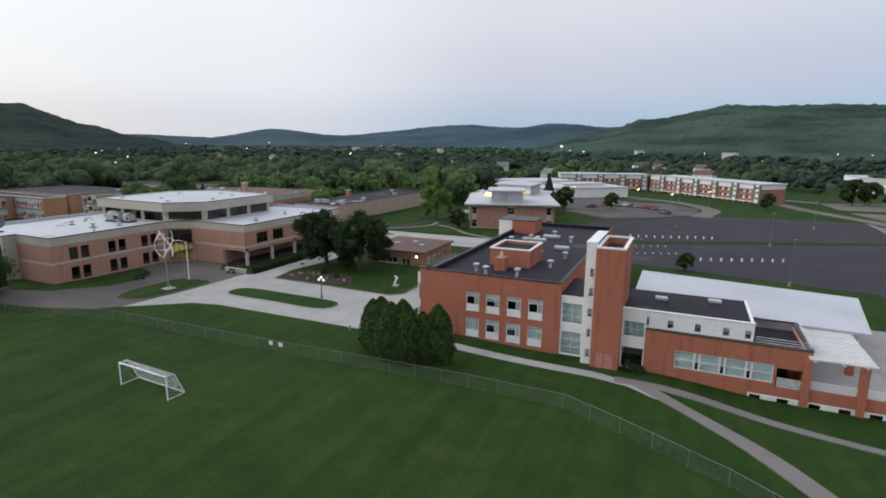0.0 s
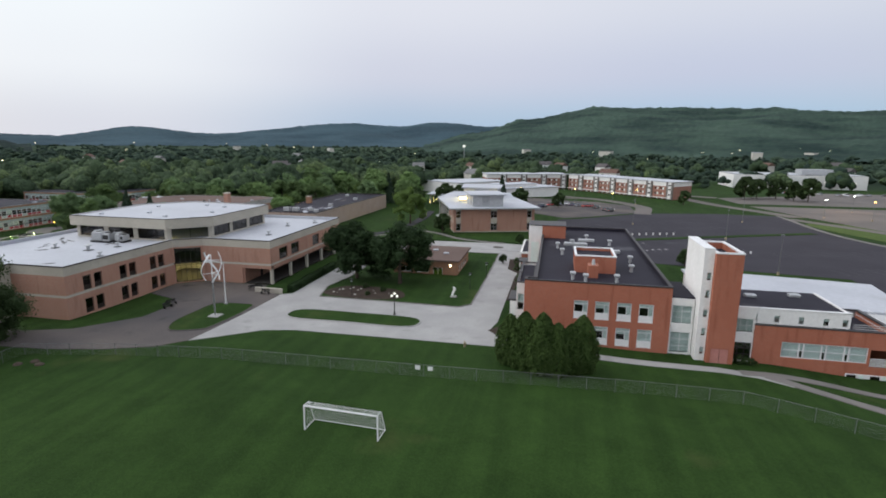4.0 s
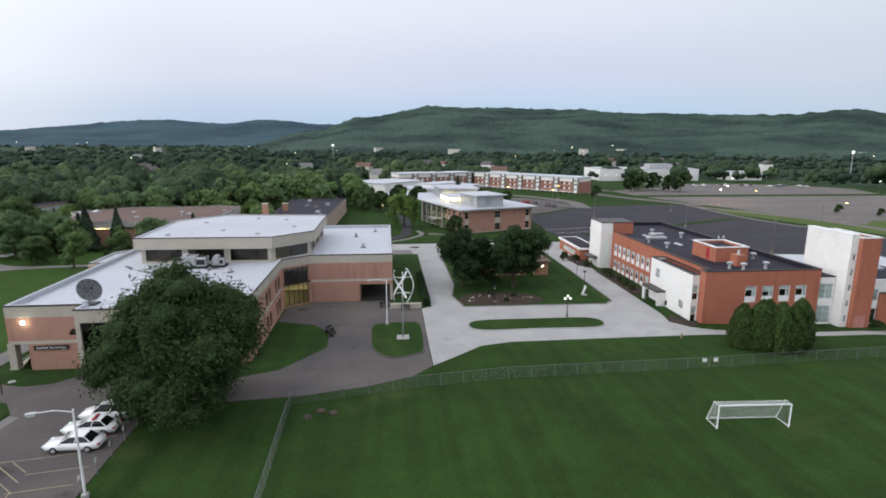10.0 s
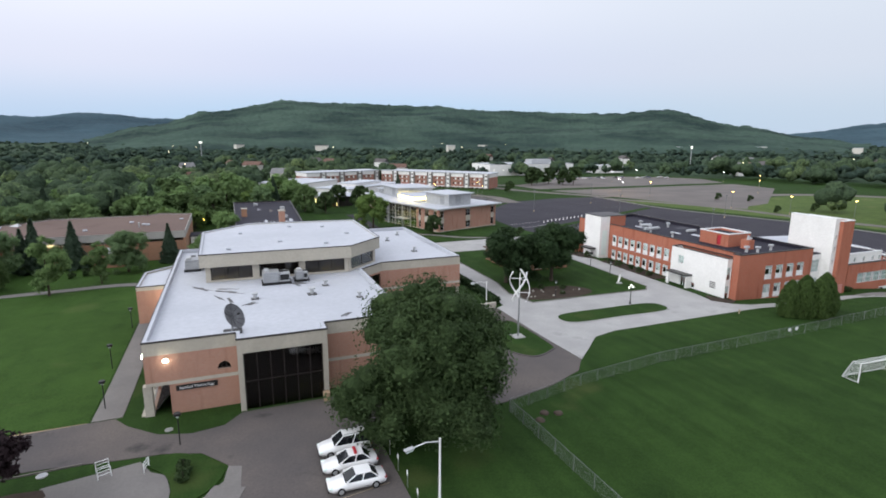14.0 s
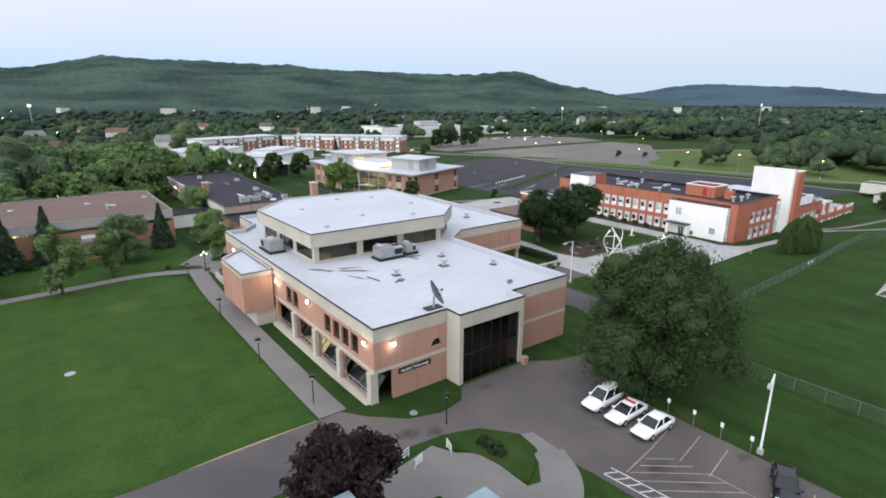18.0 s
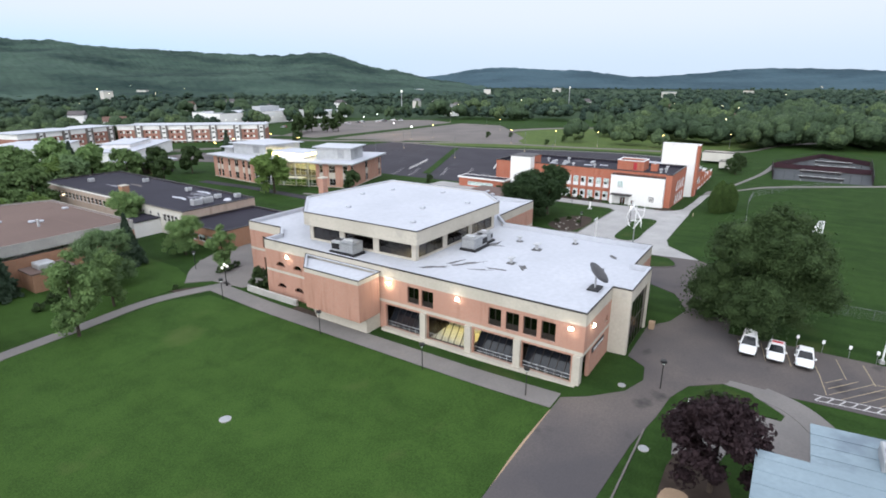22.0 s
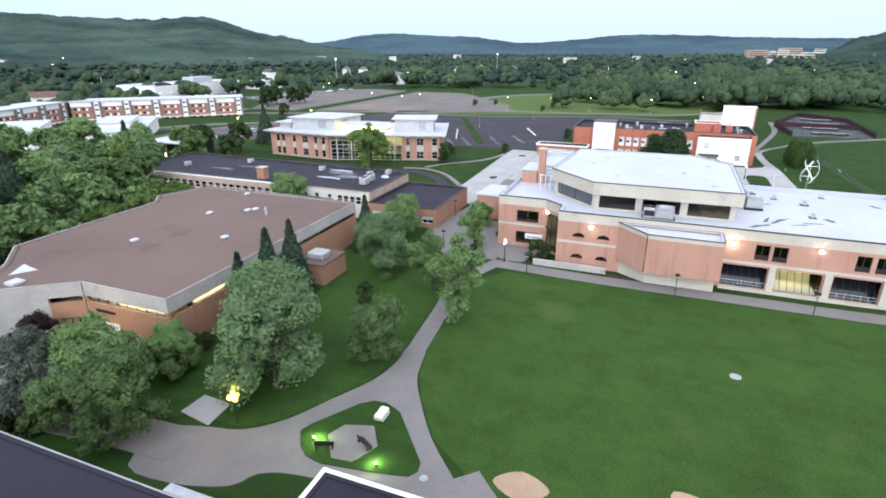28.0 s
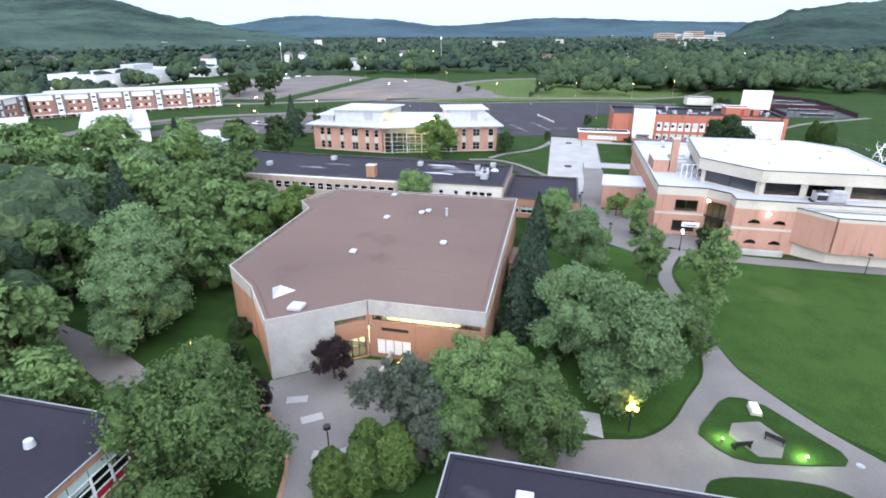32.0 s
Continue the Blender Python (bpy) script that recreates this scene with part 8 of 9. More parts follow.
def spotlight(x, y, tx, ty, power, color):
    t = thing("ground_spotlight", "small lit ground spotlight in the grass", "lamp", (x, y, lie(x, y) + 0.05), math.degrees(math.atan2(ty - y, tx - x)), "ground spotlights")
    part("can", tube((0, 0, 0), (0.12, 0, 0.3), 0.1, 0.12, 8), BLACK_METAL, t)
    part("lens", tube((0.125, 0, 0.31), (0.14, 0, 0.33), 0.11, 0.11, 10), LAMP_GREEN, t)
    la = new("spot_bulb", bpy.data.lights.new("spot_bulb", "POINT"))
    la.data.energy, la.data.color, la.data.shadow_soft_size = power, color, 0.15
    la.parent = t
    la.matrix_basis = pose(0.3, 0, 0.5)


spotlight(-177.9, 117.4, -176.5, 116, 210, (0.8, 1.0, 0.35))
spotlight(-178.7, 110.9, -177, 113, 210, (0.8, 1.0, 0.35))
sc = thing("garden_sculpture", "low pale stone marker lit in the lawn", "sculpture", (-172.9, 113.4, 0.05))
part("plinth", bevelled(box(-0.7, -0.5, -0.1, 0.7, 0.5, 0.35), 0.05), RAWCONC, sc)
for u in (-0.42, 0.42):
    part("panel", bevelled(box(u - 0.34, -0.4, 0.36, u + 0.34, 0.4, 0.62), 0.06), WHITE, sc, "pale lit stone panel")
sc = thing("lawn_sculpture", "small white sculpture on the plaza lawn", "sculpture", (-46.6, 82.4, lie(-46.6, 82.4) + 0.13))
part("base", bevelled(box(-0.5, -0.5, -0.1, 0.5, 0.5, 0.2), 0.04), CONCRETE, sc)
part("form", add_tube(add_tube(bmesh.new(), (-0.3, 0, 0.2), (0.25, 0.1, 1.5), 0.16, 0.24, 8), (0.25, 0.1, 1.5), (-0.15, -0.1, 1.9), 0.24, 0.08, 8), WHITE, sc)

for x, y, rx in ((-154, 82.5, 0.5), (-137, 47.5, 0.4), (-127.5, 52.0, 0.35), (-178.4, 106.9, 0.3)):
    t = thing("manhole", "grey utility cover set in the ground", "manhole", (x, y, lie(x, y) + 0.06), 0, "utility covers")
    part("cover", tube((0, 0, -0.1), (0, 0, 0.03), rx, rx, 14), GALV, t)
    part("rim", tube((0, 0, -0.1), (0, 0, 0.015), rx * 1.15, rx * 1.15, 14), RAWCONC, t)

hy = thing("hydrant", "yellow fire hydrant at the lawn's edge", "hydrant", (-40.6, 58.9, lie(-40.6, 58.9)))
part("barrel", tube((0, 0, -0.1), (0, 0, 0.65), 0.14, 0.12, 10), PAINT_YEL, hy)
part("cap", tube((0, 0, 0.65), (0, 0, 0.85), 0.16, 0.05, 10), PAINT_YEL, hy)
part("outlet", tube((-0.24, 0, 0.45), (0.24, 0, 0.45), 0.06, 0.06, 8), PAINT_YEL, hy)
bn = thing("litter_bin", "tan litter bin by the glass entrance", "bin", (-111.6, 52.6, lie(-111.6, 52.6) + 0.05))
part("drum", bevelled(box(-0.35, -0.35, 0, 0.35, 0.35, 0.9), 0.08), DIRT, bn)
part("lid", bevelled(box(-0.38, -0.38, 0.904, 0.38, 0.38, 1.05), 0.06), DIRT, bn)
for k, (x, y) in enumerate(((-91.8, 39.6), (-90.6, 40.8), (-89.2, 40.2))):
    t = thing("boulder", "small dark boulder in the grass by the fence", "boulder", (x, y, lie(x, y)), 40 * k, "boulders")
    bm = bmesh.new()
    bmesh.ops.create_icosphere(bm, subdivisions=2, radius=0.5)
    for v in bm.verts:
        v.co *= 1 + 0.3 * noise.noise(v.co * 1.7 + Vector((k * 3.1, 0, 0)))
        v.co.z *= 0.6
    part("rock", bm, BARK, t, "", True)
rnd = random.Random(8)
for k in range(14):
    x, y = rnd.uniform(-69, -56.5), rnd.uniform(79, 84)
    t = thing("stone", "rounded grey stone in the mulch bed", "stone", (x, y, lie(x, y) + 0.17), rnd.uniform(0, 360), "bed stones")
    bm = bmesh.new()
    bmesh.ops.create_icosphere(bm, subdivisions=1, radius=rnd.uniform(0.12, 0.28))
    for v in bm.verts:
        v.co *= 1 + 0.3 * noise.noise(v.co * 3 + Vector((k, 0, 0)))
        v.co.z *= 0.65
    part("rock", bm, RAWCONC, t, "", True)

# ---- on the technology building's roof ----
ds = thing("satellite_dish", "large grey mesh satellite dish on the white roof", "satellite dish", (-120.9, 57.7, 8.05), 0)
part("mount", tube((0, 0, 0), (0, 0, 1.5), 0.14, 0.1, 8), GALV, ds)
part("skid", bevelled(box(-1.0, -0.7, 0.0, 1.0, 0.7, 0.2), 0.04), BLACK_METAL, ds)
aim = Matrix.Translation((0, 0, 1.75)) @ Vector((0.8, -0.55, 0.55)).to_track_quat("Z", "Y").to_matrix().to_4x4()
bm = bmesh.new()
rings = []
for i in range(6):
    r = 1.5 * i / 5
    rings.append([bm.verts.new(aim @ Vector((r * math.cos(a), r * math.sin(a), 0.2 * r * r))) for a in [2 * math.pi * j / 20 for j in range(20)]] if i else [bm.verts.new(aim @ Vector((0, 0, 0)))])
for j in range(20):
    bm.faces.new((rings[0][0], rings[1][j], rings[1][(j + 1) % 20]))
    for i in range(1, 5):
        bm.faces.new((rings[i][j], rings[i + 1][j], rings[i + 1][(j + 1) % 20], rings[i][(j + 1) % 20]))
bmesh.ops.solidify(bm, geom=bm.faces[:], thickness=0.03)
dish = part("reflector", bm, DISH_GREY, ds)
for j in range(10):
    a = 2 * math.pi * j / 10
    q = [aim @ Vector((r * math.cos(a), r * math.sin(a), 0.2 * r * r + 0.03)) for r in (0.1, 0.8, 1.48)]
    part("rib", add_tube(add_tube(bmesh.new(), q[0], q[1], 0.02, None, 4), q[1], q[2], 0.02, None, 4), BLACK_METAL, dish)
part("feed", add_tube(bmesh.new(), aim @ Vector((0, 0, 0.9)), aim @ Vector((0, 0, 1.15)), 0.12, 0.12, 8), BLACK_METAL, ds)
for j in range(3):
    a = 2 * math.pi * j / 3
    part("feed_strut", add_tube(bmesh.new(), aim @ Vector((1.3 * math.cos(a), 1.3 * math.sin(a), 0.34)), aim @ Vector((0, 0, 0.95)), 0.02, None, 4), GALV, ds)


def roof_unit(x, y, z, lx, ly, lz, label="grey rooftop air-conditioning unit"):
    """Packaged unit: curb, cabinet, condenser section with dark coils and fans, duct hood."""
    t = thing("air_handler", label, "hvac unit", (x, y, z), 0, "roof units")
    part("curb", box(-lx / 2 - 0.2, -ly / 2 - 0.2, 0, lx / 2 + 0.2, ly / 2 + 0.2, 0.3), BLACK_METAL, t)
    along = lx >= ly
    cut = 0.1 * max(lx, ly)
    if along:
        a, c = (-lx / 2, -ly / 2, cut, ly / 2), (cut + 0.02, -ly / 2 + 0.08, lx / 2, ly / 2 - 0.08)
    else:
        a, c = (-lx / 2, -ly / 2, lx / 2, cut), (-lx / 2 + 0.08, cut + 0.02, lx / 2 - 0.08, ly / 2)
    cab = part("cabinet", bevelled(box(a[0], a[1], 0.304, a[2], a[3], lz), 0.06), GALV, t)
    con = part("condenser", bevelled(box(c[0], c[1], 0.304, c[2], c[3], lz * 0.9), 0.04), ALU, t)
    for k in range(5):
        zz = 0.5 + (lz - 0.8) * k / 5
        part("louvre", box(a[0] + 0.15, a[1] - 0.05, zz, a[2] - 0.15, a[1] - 0.005, zz + 0.1), ALU, cab)
        part("louvre", box(a[0] - 0.05, a[1] + 0.15, zz, a[0] - 0.005, a[3] - 0.15, zz + 0.1), ALU, cab)
    part("coil_face", box(c[0] - (0.02 if not along else -0.1), c[1] - 0.03, 0.6, c[2] - 0.1, c[1] - 0.004, lz * 0.75), BLACK_METAL, con)
    part("coil_face", box(c[0] - 0.03, c[1] + 0.1, 0.6, c[0] - 0.004, c[3] - 0.1, lz * 0.75), BLACK_METAL, con)
    n = 2
    for k in range(n):
        u = (k + 0.5) / n
        xx, yy = (c[0] + (c[2] - c[0]) * u, (c[1] + c[3]) / 2) if along else ((c[0] + c[2]) / 2, c[1] + (c[3] - c[1]) * u)
        part("fan", tube((xx, yy, lz * 0.9), (xx, yy, lz * 0.9 + 0.14), min(0.4, (c[2] - c[0]) * 0.3, (c[3] - c[1]) * 0.42), None, 14), BLACK_METAL, con)
    part("duct_hood", bevelled(box(a[0] + 0.2, a[1] + 0.3, lz + 0.004, a[0] + 0.9, a[3] - 0.4, lz + 0.3), 0.08), ALU, cab)


roof_unit(-114.6, 77.6, 8.06, 3.8, 2.2, 1.9)
roof_unit(-110.9, 77.9, 8.06, 1.8, 1.8, 1.6)
roof_unit(-126.7, 91.4, 8.06, 2.1, 4.2, 1.9)
for x, y, s in ((-118, 70, 0.5), (-110.5, 69.6, 0.6), (-108, 73.5, 0.45), (-104.6, 66, 0.4), (-88, 92, 0.5), (-90, 104, 0.45), (-86, 110, 0.4)):
    t = thing("roof_vent", "small metal roof vent on the white roof", "vent", (x, y, 8.05), 0, "roof vents")
    part("vent_pipe", tube((0, 0, 0), (0, 0, 0.2 + s), s * 0.45, None, 8), ALU, t)
    part("hood", bevelled(box(-s * 0.8, -s * 0.8, 0.2 + s, s * 0.8, s * 0.8, 0.4 + s), 0.05), ALU, t)
    part("flashing", bevelled(box(-s, -s, 0, s, s, 0.12), 0.03), ROOF_STAIN, t)
rnd = random.Random(21)
for k in range(10):
    x, y = rnd.uniform(-126, -104), rnd.uniform(58.5, 78)
    a, l1, l2 = rnd.uniform(0, 3.1), rnd.uniform(0.6, 2.6), rnd.uniform(0.15, 0.45)
    pts = []
    for i in range(12):
        th = 2 * math.pi * i / 12
        r = 1 + 0.5 * rnd.uniform(-1, 1)
        px, py = l1 * r * math.cos(th), l2 * r * math.sin(th)
        pts.append((x + px * math.cos(a) - py * math.sin(a), y + px * math.sin(a) + py * math.cos(a)))
    tagged(part("roof_puddle", prism(pts, 8.051, 8.056 + 0.0005 * k), ROOF_STAIN), "dark dried puddle stain on the roof membrane", "stain", "roof stains", "structure")


# ---- parking bays: lines, cars and notices ----
def stripe(a, b, w, material, name="parking_line", label="faded painted parking line"):
    a, b = Vector(a), Vector(b)
    d = (b - a).normalized()
    n = Vector((-d.y, d.x)) * w / 2
    k = max(1, int((b - a).length / 3))
    bm = bmesh.new()
    rows = []
    for i in range(k + 1):
        p = a.lerp(b, i / k)
        rows.append([bm.verts.new((q.x, q.y, lie(q.x, q.y) + 0.066)) for q in (p + n, p - n)])
    for r, s in zip(rows, rows[1:]):
        bm.faces.new((r[0], r[1], s[1], s[0]))
    bmesh.ops.recalc_face_normals(bm, faces=bm.faces[:])
    return tagged(part(name, bm, material), label, "marking", "parking lines", "structure")


for y in (42.8, 40.3, 37.8, 35.3, 32.8, 30.3):
    stripe((-109.2, y), (-113.9, y - 0.75), 0.08, PAINT_YEL)
stripe((-113.9, 34.5), (-118.7, 33.9), 0.08, PAINT_YEL)
stripe((-113.5, 29.6), (-113.1, 20), 0.08, PAINT_YEL)
for x, y, l in ((-116.0, 34.0, 2.5), (-117.1, 33.7, 4.3), (-118.5, 33.7, 6.4), (-118.9, 32.7, 7.0), (-118.6, 31.1, 6.6), (-118.4, 29.6, 6.5), (-118.2, 28.1, 6.4), (-118.0, 26.6, 6.2), (-117.8, 25.1, 6.0)):
    stripe((x, y), (x + 0.78 * l, y - 0.63 * l), 0.08, PAINT_YEL)
for k in range(5):
    stripe((-109.4, 23.6 - 1.0 * k), (-112.6, 22.4 - 1.0 * k), 0.08, PAINT_YEL)
stripe((-119.3, 35.0), (-117.4, 20), 0.12, PAINT_WHT, label="white painted crosswalk edge")
stripe((-120.4, 34.9), (-118.5, 20), 0.12, PAINT_WHT, label="white painted crosswalk edge")
for k in range(14):
    x, y = -120.35 + 0.127 * k, 34.9 - k
    stripe((x, y), (x + 1.0, y - 0.55), 0.12, PAINT_WHT, label="white painted crosswalk bar")
for k in range(6):
    y = 41.8 - 2.55 * k
    t = thing("bay_sign", "small white parking notice on a thin post", "sign", (-108.1 + 0.04 * k, y, lie(-108, y)), 0, "parking notices")
    part("post", tube((0, 0, -0.1), (0, 0, 1.5), 0.03, None, 6), GALV, t)
    part("plate", bevelled(box(-0.04, -0.15, 1.15, -0.005, 0.15, 1.6), 0.005), WHITE_METAL, t)


def car(x, y, rz, paint, label, suv=False, bar=False, name="car"):
    """Car with its nose along +x: lofted body, cabin, glass, lamps and wheels."""
    t = thing(name, label, "car", (x, y, lie(x, y) + 0.05), rz, "parked cars")
    h, roof = (1.05, 1.78) if suv else (0.92, 1.42)
    L, Wd = 2.42, 0.92
    secs = [(-L, 0.42, 0.72, 0.72), (-L + 0.12, 0.3, h - 0.06, 0.84), (-1.5, 0.26, h, Wd), (0.6, 0.26, h, Wd), (1.2, 0.26, h - 0.04, Wd), (L - 0.35, 0.28, h - 0.2, 0.86), (L, 0.4, 0.68, 0.7)]
    bm, prev = bmesh.new(), None
    for sx, zl, zt, w in secs:
        row = [bm.verts.new((sx, a, b)) for a, b in ((-w * 0.92, zl), (-w, (zl + zt) / 2), (-w * 0.9, zt), (w * 0.9, zt), (w, (zl + zt) / 2), (w * 0.92, zl))]
        if prev:
            for j in range(6):
                bm.faces.new((prev[j], prev[(j + 1) % 6], row[(j + 1) % 6], row[j]))
        else:
            bm.faces.new(row[::-1])
        prev = row
    bm.faces.new(prev)
    bmesh.ops.recalc_face_normals(bm, faces=bm.faces[:])
    part("body", bm, paint, t, "", True)
    ends = ((-2.25, -2.05, 0.2, 1.05) if suv else (-1.75, -1.15, 0.15, 1.05))
    bm = bmesh.new()
    lo = [bm.verts.new(c) for c in ((ends[0], -0.8, h - 0.02), (ends[3], -0.8, h - 0.02), (ends[3], 0.8, h - 0.02), (ends[0], 0.8, h - 0.02))]
    hi = [bm.verts.new(c) for c in ((ends[1], -0.62, roof), (ends[2], -0.62, roof), (ends[2], 0.62, roof), (ends[1], 0.62, roof))]
    bm.faces.new(hi)
    for j in range(4):
        bm.faces.new((lo[j], lo[(j + 1) % 4], hi[(j + 1) % 4], hi[j]))
    part("cabin_glass", bm, CAR_GLASS, t, "dark car windows")
    part("roof", bevelled(box(ends[1] - 0.02, -0.65, roof - 0.02, ends[2] + 0.02, 0.65, roof + 0.05), 0.03), paint, t)
    for s in (-1, 1):
        for xa, xb in ((ends[2], ends[3]), (ends[1], ends[0]), ((ends[1] + ends[2]) / 2 - 0.03, (ends[0] + ends[3]) / 2)):
            part("pillar", tube((xa, s * 0.63, roof), (xb, s * 0.81, h), 0.05, None, 5), paint, t)
        for wx in (-1.45, 1.42):
            wh = part("wheel", tube((wx, s * 0.72, 0.33), (wx, s * 0.94, 0.33), 0.33, None, 16), TYRE, t)
            part("rim", tube((wx, s * 0.93, 0.33), (wx, s * 0.955, 0.33), 0.2, None, 12), ALU, wh)
        part("headlight", bevelled(box(L - 0.34, s * 0.66 - 0.16, 0.58, L - 0.02, s * 0.66 + 0.16, 0.74), 0.03), BLIND, t)
        part("tail_light", bevelled(box(-L - 0.01, s * 0.68 - 0.14, 0.62, -L + 0.2, s * 0.68 + 0.14, 0.82), 0.03), RED_PANEL, t)
        part("mirror", bevelled(box(0.75, s * 0.98 - 0.09, h - 0.02, 0.92, s * 0.98 + 0.09, h + 0.13), 0.02), paint, t)
    part("bumper", bevelled(box(L - 0.05, -0.75, 0.34, L + 0.06, 0.75, 0.52), 0.03), BLACK_METAL, t)
    if bar:
        part("roof_bar", bevelled(box(-0.6, -0.55, roof + 0.05, -0.35, 0.55, roof + 0.2), 0.03), RED_PANEL, t, "dark red roof light bar")
    if suv:
        for s in (-0.5, 0.5):
            part("roof_rail", tube((-1.9, s, roof + 0.1), (0.1, s, roof + 0.1), 0.025, None, 6), BLACK_METAL, t)
    return t


CAR_WHITE = plain("white_car_paint", (0.8, 0.8, 0.8), 0.2)
CAR_BLACK = plain("black_car_paint", (0.012, 0.012, 0.014), 0.15)
CAR_GLASS = plain("dark_car_glass", (0.01, 0.012, 0.014), 0.06)
TYRE = surface("tyre_rubber", (0.02, 0.02, 0.02), (0.014, 0.014, 0.014), 2, 8, 0.85)
car(-111.8, 41.5, 180, CAR_WHITE, "white sport utility vehicle parked nose out", True)
car(-111.9, 38.7, 180, CAR_WHITE, "white patrol sedan with a roof light bar", False, True)
car(-111.9, 35.9, 180, CAR_WHITE, "white sedan parked beside the patrol car")
car(-110.8, 25.2, 205, CAR_BLACK, "black sedan parked near the street lamp")
rnd = random.Random(6)
tints = [(0.5, 0.5, 0.52), (0.3, 0.03, 0.03), (0.05, 0.06, 0.1), (0.7, 0.7, 0.7), (0.1, 0.1, 0.1), (0.25, 0.26, 0.28)]
paints = [plain("car_paint", c, 0.25) for c in tints]
for k in range(13):
    s = k / 12
    car(-36 + 30 * s + rnd.uniform(-1, 1), 226 + 26 * math.sin(3 * s) + rnd.uniform(-3, 3), 60 + rnd.uniform(-8, 8), rnd.choice(paints), "car parked in the housing lot")
for k in range(26):
    car(118 + 4.2 * k + rnd.uniform(-1, 1), 392 - 1.4 * k + rnd.uniform(-14, 6), 90 + rnd.uniform(-5, 5), rnd.choice(paints), "car parked at the distant stores")

for k in range(18):
    u, v = (k % 6) / 5, k // 6
    car(-236 + 26 * u + 3 * v + rnd.uniform(-1, 1), 252 - 30 * u + 9 * v + rnd.uniform(-1, 1), 130 + rnd.uniform(-6, 6), rnd.choice(paints), "car parked in the lot beyond the grove")

# ---- big parking lot: lamps, bollards, lines ----
def lot_lamp(x, y, lit, h=9.0, label="tall unlit parking lot lamp", group="lot lamps"):
    t = thing("lot_lamp", label, "lamp", (x, y, lie(x, y)), 0, group)
    part("base", tube((0, 0, -0.2), (0, 0, 0.7), 0.28, 0.25, 10), PAINT_YEL, t)
    part("pole", tube((0, 0, 0.7), (0, 0, h), 0.08, 0.05, 7), WEATHERED, t)
    part("head", bevelled(box(-0.35, -0.22, h, 0.35, 0.22, h + 0.16), 0.05), WEATHERED, t)
    k = 0.36 if lit is not BLIND else 0.3
    part("lens", bevelled(box(-k, -k * 0.7, h - 0.5 * k, k, k * 0.7, h - 0.004), 0.05), lit if lit is not BLIND else WEATHERED, t)


for x, y in ((-1.8, 191), (39, 207), (22, 166), (60, 150), (20, 120)):
    lot_lamp(x, y, BLIND)
for x, y in ((88, 171), (94, 148), (102, 128), (108, 97), (75.5, 229), (101, 262), (90, 224), (160, 215), (140, 70), (165, 30), (205, 250), (230, 300), (190, 350), (150, 330), (-20, 262), (10, 272), (-45, 240), (-5, 235), (-238, 277), (-213, 263), (-204, 222)):
    lot_lamp(x, y, LAMP_ORANGE if x > 80 and y < 260 or y > 234 and x < 20 else LAMP_WHITE, 7.5, "lit parking lot lamp at dusk", "lit lot lamps")
for x, y in ((101, 262), (75.5, 229)):
    la = new("lot_bulb", bpy.data.lights.new("lot_bulb", "POINT"))
    la.data.energy, la.data.color, la.data.shadow_soft_size = 3500, (1.0, 0.62, 0.25), 0.4
    la.location = (x, y, 6.4)
for k in range(11):
    t = thing("bollard", "low white concrete bollard in the lot", "bollard", (-13.7 + 2.18 * k, 164 + 0.73 * k, lie(0, 160)), 0, "lot bollards")
    part("post", tube((0, 0, -0.1), (0, 0, 0.75), 0.2, 0.18, 8), WHITE, t)
for k in range(9):
    t = thing("bollard", "low white concrete bollard in the lot", "bollard", (4.6 + 2.19 * k, 137.3 + 0.87 * k, lie(0, 160)), 0, "lot bollards")
    part("post", tube((0, 0, -0.1), (0, 0, 0.75), 0.2, 0.18, 8), WHITE, t)
FADED = surface("worn_line_paint", (0.11, 0.108, 0.112), (0.08, 0.078, 0.082), 0.6, 5, 0.9)
for x0, y0, n in ((-4, 182, 18), (0, 196, 18), (28, 146, 14), (34, 128, 12), (40, 112, 12), (-24, 148, 8)):
    for k in range(n):
        x, y = x0 + 2.8 * k, y0 + 0.95 * k
        stripe((x, y), (x + 1.6, y - 5.0), 0.14, FADED, label="worn parking line in the dark lot")
for x0, y0, n in ((-30.5, 160.2, 10), (-28.6, 154.3, 11), (-18.4, 147.0, 9), (-13.6, 138.8, 9)):
    for k in range(n):
        x, y = x0 + 1.8 * k, y0 + 0.86 * k
        stripe((x, y), (x + 0.45, y - 1.3), 0.3, PAINT_WHT, label="worn white parking line in the dark lot")

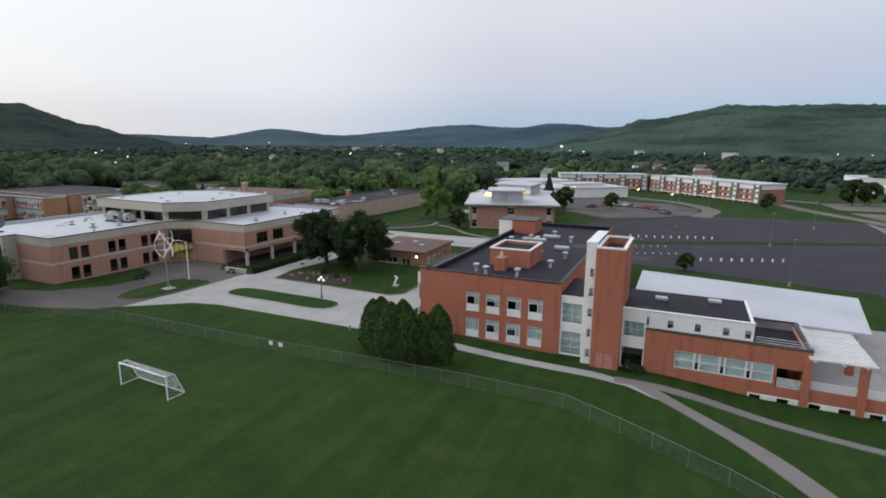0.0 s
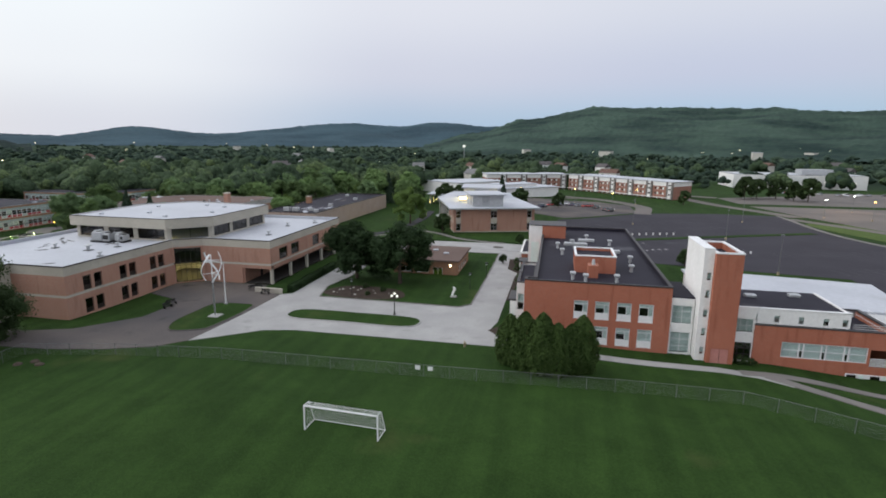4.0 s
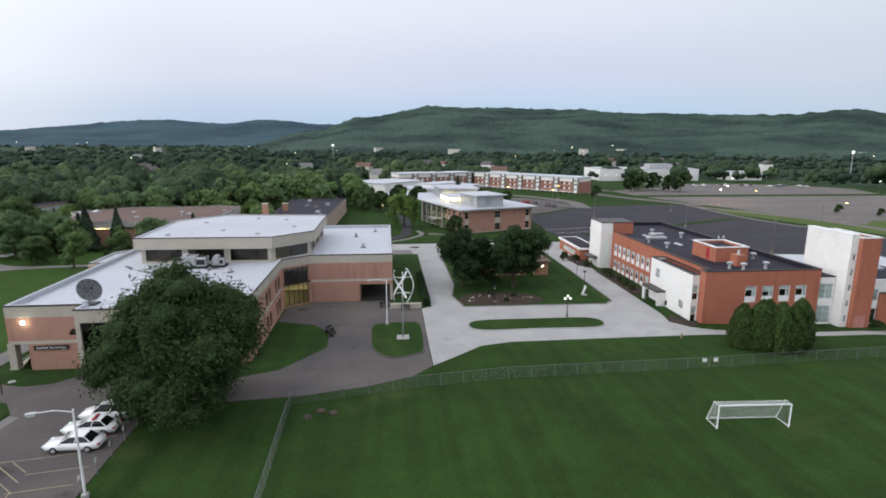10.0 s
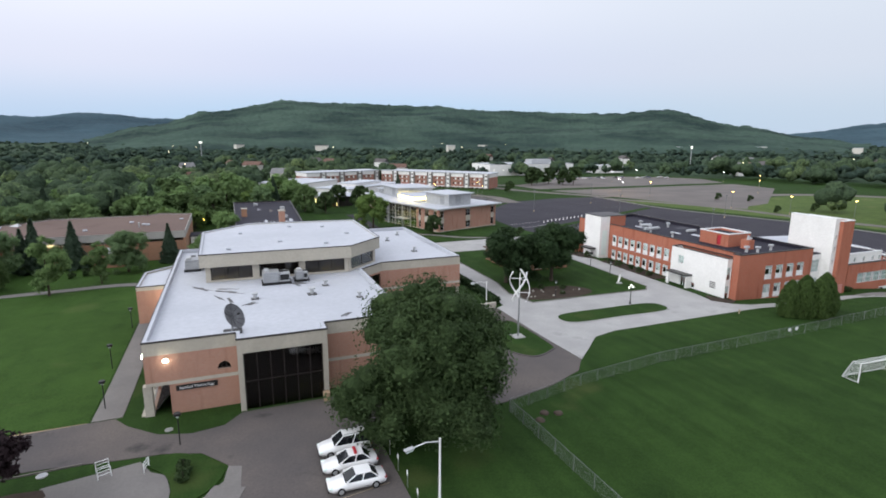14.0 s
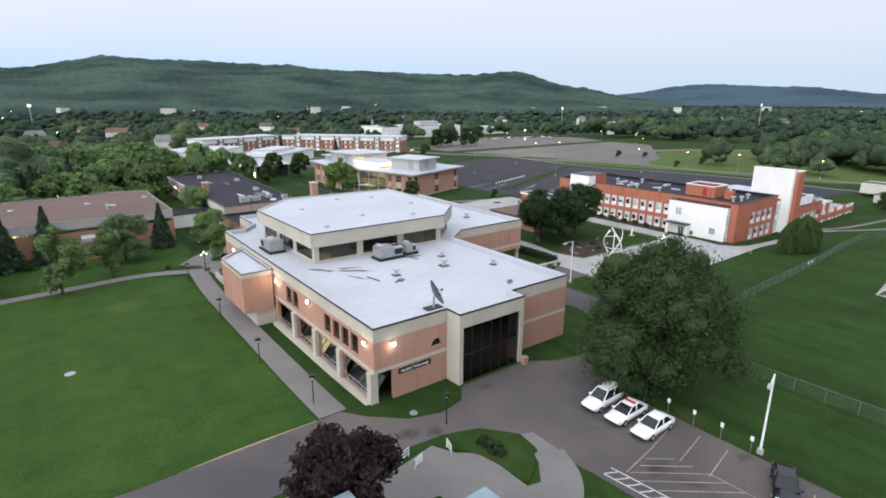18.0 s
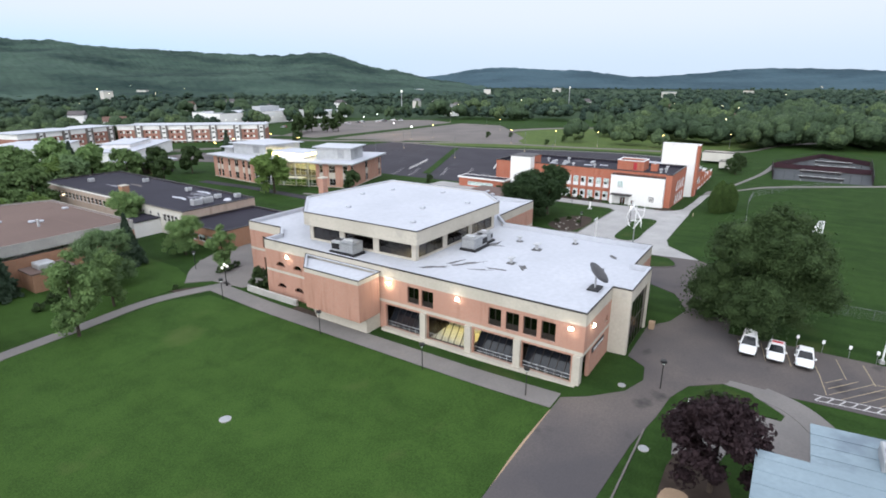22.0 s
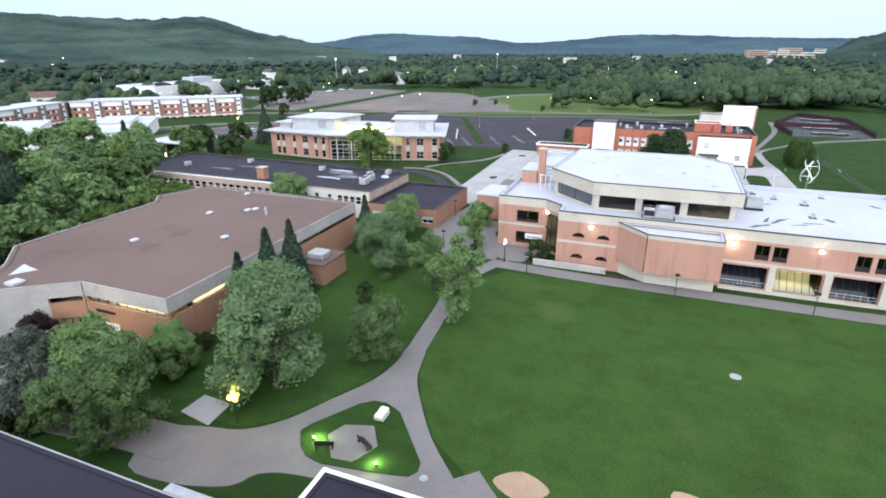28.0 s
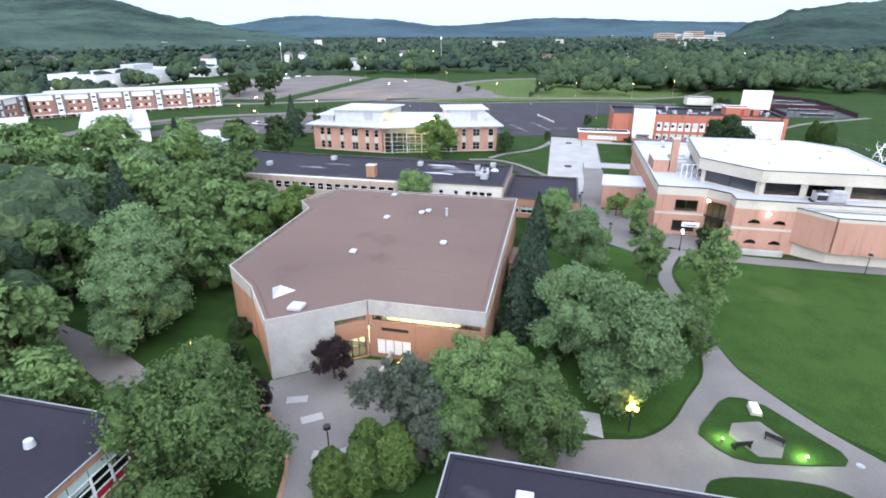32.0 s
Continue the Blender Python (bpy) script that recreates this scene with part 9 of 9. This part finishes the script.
# ---- tennis courts behind dark red windscreens ----
COURT = surface("green_court", (0.07, 0.075, 0.078), (0.055, 0.06, 0.064), 0.2, 4, 0.8)
MAROON = surface("maroon_windscreen", (0.048, 0.024, 0.03), (0.035, 0.019, 0.024), 0.4, 5, 0.9)
COURTS = ([(29, 19), (53, 17.4), (55, 47), (27, 45.4)], [(55.5, 17.2), (78, 16), (97, 31), (57.5, 46)])
for cs in COURTS:
    paving("tennis_court", cs, COURT, "grey tennis court surface", 0.05, "court")
    f = thing("court_fence", "court fence hung with dark maroon windscreen", "fence", (0, 0, 0), 0, "court fences")
    for i in range(4):
        a, b = Vector(cs[i]), Vector(cs[(i + 1) % 4])
        d = (b - a).normalized() * 0.2
        z = lie(*a)
        if i != 3:
            part("windscreen", Wall(a + d, b - d).solid(z + 0.1, z + 1.9, [], 0.04), MAROON, f)
        part("top_rail", tube((a.x, a.y, z + 3.0), (b.x, b.y, z + 3.0), 0.03, None, 6), BLACK_METAL, f)
        for k in range(9):
            p = a.lerp(b, k / 9)
            part("post", tube((p.x, p.y, z), (p.x, p.y, z + 3.0), 0.05, None, 6), BLACK_METAL, f)
    mx, my = sum(c[0] for c in cs) / 4, sum(c[1] for c in cs) / 4
    for dx in (-8.5, 6.0):
        n = thing("tennis_net", "black tennis net with a white top", "net", (mx + dx, my, lie(mx, my) + 0.05), 88, "court nets")
        part("net", box(-6, -0.02, 0.05, 6, 0.02, 0.9), BLACK_METAL, n)
        part("tape", box(-6, -0.03, 0.904, 6, 0.03, 1.0), WHITE_METAL, n)
        for u in (-5.5, 5.5):
            stripe((mx + dx - 5.8, my + u), (mx + dx + 5.8, my + u), 0.08, PAINT_WHT, "court_line", "white painted court line")

# ---- houses, water tower and lights in the valley ----
HOUSE_ROOFS = [surface("shingle_roof", c, tuple(v * 0.8 for v in c), 0.3, 3, 0.9) for c in ((0.12, 0.11, 0.11), (0.16, 0.1, 0.08), (0.2, 0.2, 0.2))]
rnd = random.Random(12)


def house(x, y, rz, w, d, h, roof, wall):
    t = thing("house", "small pale gabled house among the trees", "house", (x, y, -1.0), rz, "valley houses")
    pts = [(-w / 2, -d / 2), (w / 2, -d / 2), (w / 2, d / 2), (-w / 2, d / 2)]
    part("wall", prism(pts, -0.5, h), wall, t)
    bm = bmesh.new()
    f = [bm.verts.new(c) for c in ((-w / 2 - 0.4, -d / 2 - 0.5, h), (w / 2 + 0.4, -d / 2 - 0.5, h), (w / 2 + 0.4, d / 2 + 0.5, h), (-w / 2 - 0.4, d / 2 + 0.5, h), (-w / 2 - 0.4, 0, h + d * 0.4), (w / 2 + 0.4, 0, h + d * 0.4))]
    for k in ((0, 1, 5, 4), (2, 3, 4, 5), (1, 2, 5), (3, 0, 4), (3, 2, 1, 0)):
        bm.faces.new([f[j] for j in k])
    part("roof", bm, roof, t)
    for k in range(3):
        part("window", box(-w / 2 + w * (k + 0.5) / 3 - 0.5, -d / 2 - 0.04, 1.0, -w / 2 + w * (k + 0.5) / 3 + 0.5, -d / 2 - 0.004, 2.2), GLASS_DARK, t)


placed = 0
while placed < 46:
    r, az = rnd.uniform(260, 720), radians(rnd.uniform(-125, 72))
    x, y = -80 - r * math.sin(az), 60 + r * math.cos(az)
    if not clear_of_campus(x, y):
        continue
    house(x, y, rnd.uniform(0, 180), rnd.uniform(9, 16), rnd.uniform(7, 9), rnd.uniform(4.5, 8.5), rnd.choice(HOUSE_ROOFS), WHITE if rnd.random() < 0.6 else CREAM)
    placed += 1
for k in range(16):
    r, az = rnd.uniform(1100, 2200), radians(rnd.uniform(-120, 60))
    t = thing("town_building", "pale flat-roofed building in the distant town", "building", (-80 - r * math.sin(az), 60 + r * math.cos(az), -1.0), rnd.uniform(0, 180), "town buildings")
    w, d, h = rnd.uniform(6, 14), rnd.uniform(6, 10), rnd.uniform(8, 13)
    part("wall", prism([(-w, -d), (w, -d), (w, d), (-w, d)], -1, h), CREAM, t)
    part("roof", prism([(-w - 0.4, -d - 0.4), (w + 0.4, -d - 0.4), (w + 0.4, d + 0.4), (-w - 0.4, d + 0.4)], h, h + 0.6), rnd.choice(HOUSE_ROOFS) if k % 2 else ROOF_WHITE, t)
for k in range(15):
    r, az = rnd.uniform(2250, 2600), radians(-98.2 - 0.42 * k + rnd.uniform(-0.15, 0.15))
    w, d, h = rnd.uniform(14, 34), rnd.uniform(12, 20), rnd.uniform(10, 40)
    t = thing("town_block", "pale multi-storey building at the valley's end", "building", (-217 - r * math.sin(az), 123 + r * math.cos(az), -8.0), rnd.uniform(-20, 20), "far town blocks")
    part("wall", prism([(-d, -w), (d, -w), (d, w), (-d, w)], -1, h), CREAM if k % 3 else BRICK_PALE, t)
    for z in range(6, int(h) - 2, 7):
        part("window_band", box(-d - 0.3, -w + 2, z, -d - 0.02, w - 2, z + 2.6), GLASS_DARK, t)
bulbs = bmesh.new()
for k in range(60):
    r, az = 230 * (9.0 ** rnd.random()), radians(rnd.uniform(-125, 72))
    x, y = -80 - r * math.sin(az), 60 + r * math.cos(az)
    if not clear_of_campus(x, y):
        continue
    s = 0.12 + r * 0.0003
    bmesh.ops.create_icosphere(bulbs, subdivisions=1, radius=s, matrix=Matrix.Translation((x, y, rnd.uniform(8, 15) + r * 0.004)))
tagged(part("valley_lights", bulbs, LAMP_WARM), "scattered lit street and house lamps in the valley", "lights", "", "stuff")
for x, y, z in ((-150, 700, 24), (330, 430, 22), (520, 300, 26)):
    t = thing("tall_sign", "lit pale sign on a tall pole", "sign", (x, y, -1), 20, "tall road signs")
    part("pole", tube((0, 0, 0), (0, 0, z - 2), 0.5, 0.4, 8), GALV, t)
    part("panel", bevelled(box(-1.7, -0.4, z - 2, 1.7, 0.4, z + 0.4), 0.1), LAMP_GLOBE, t)
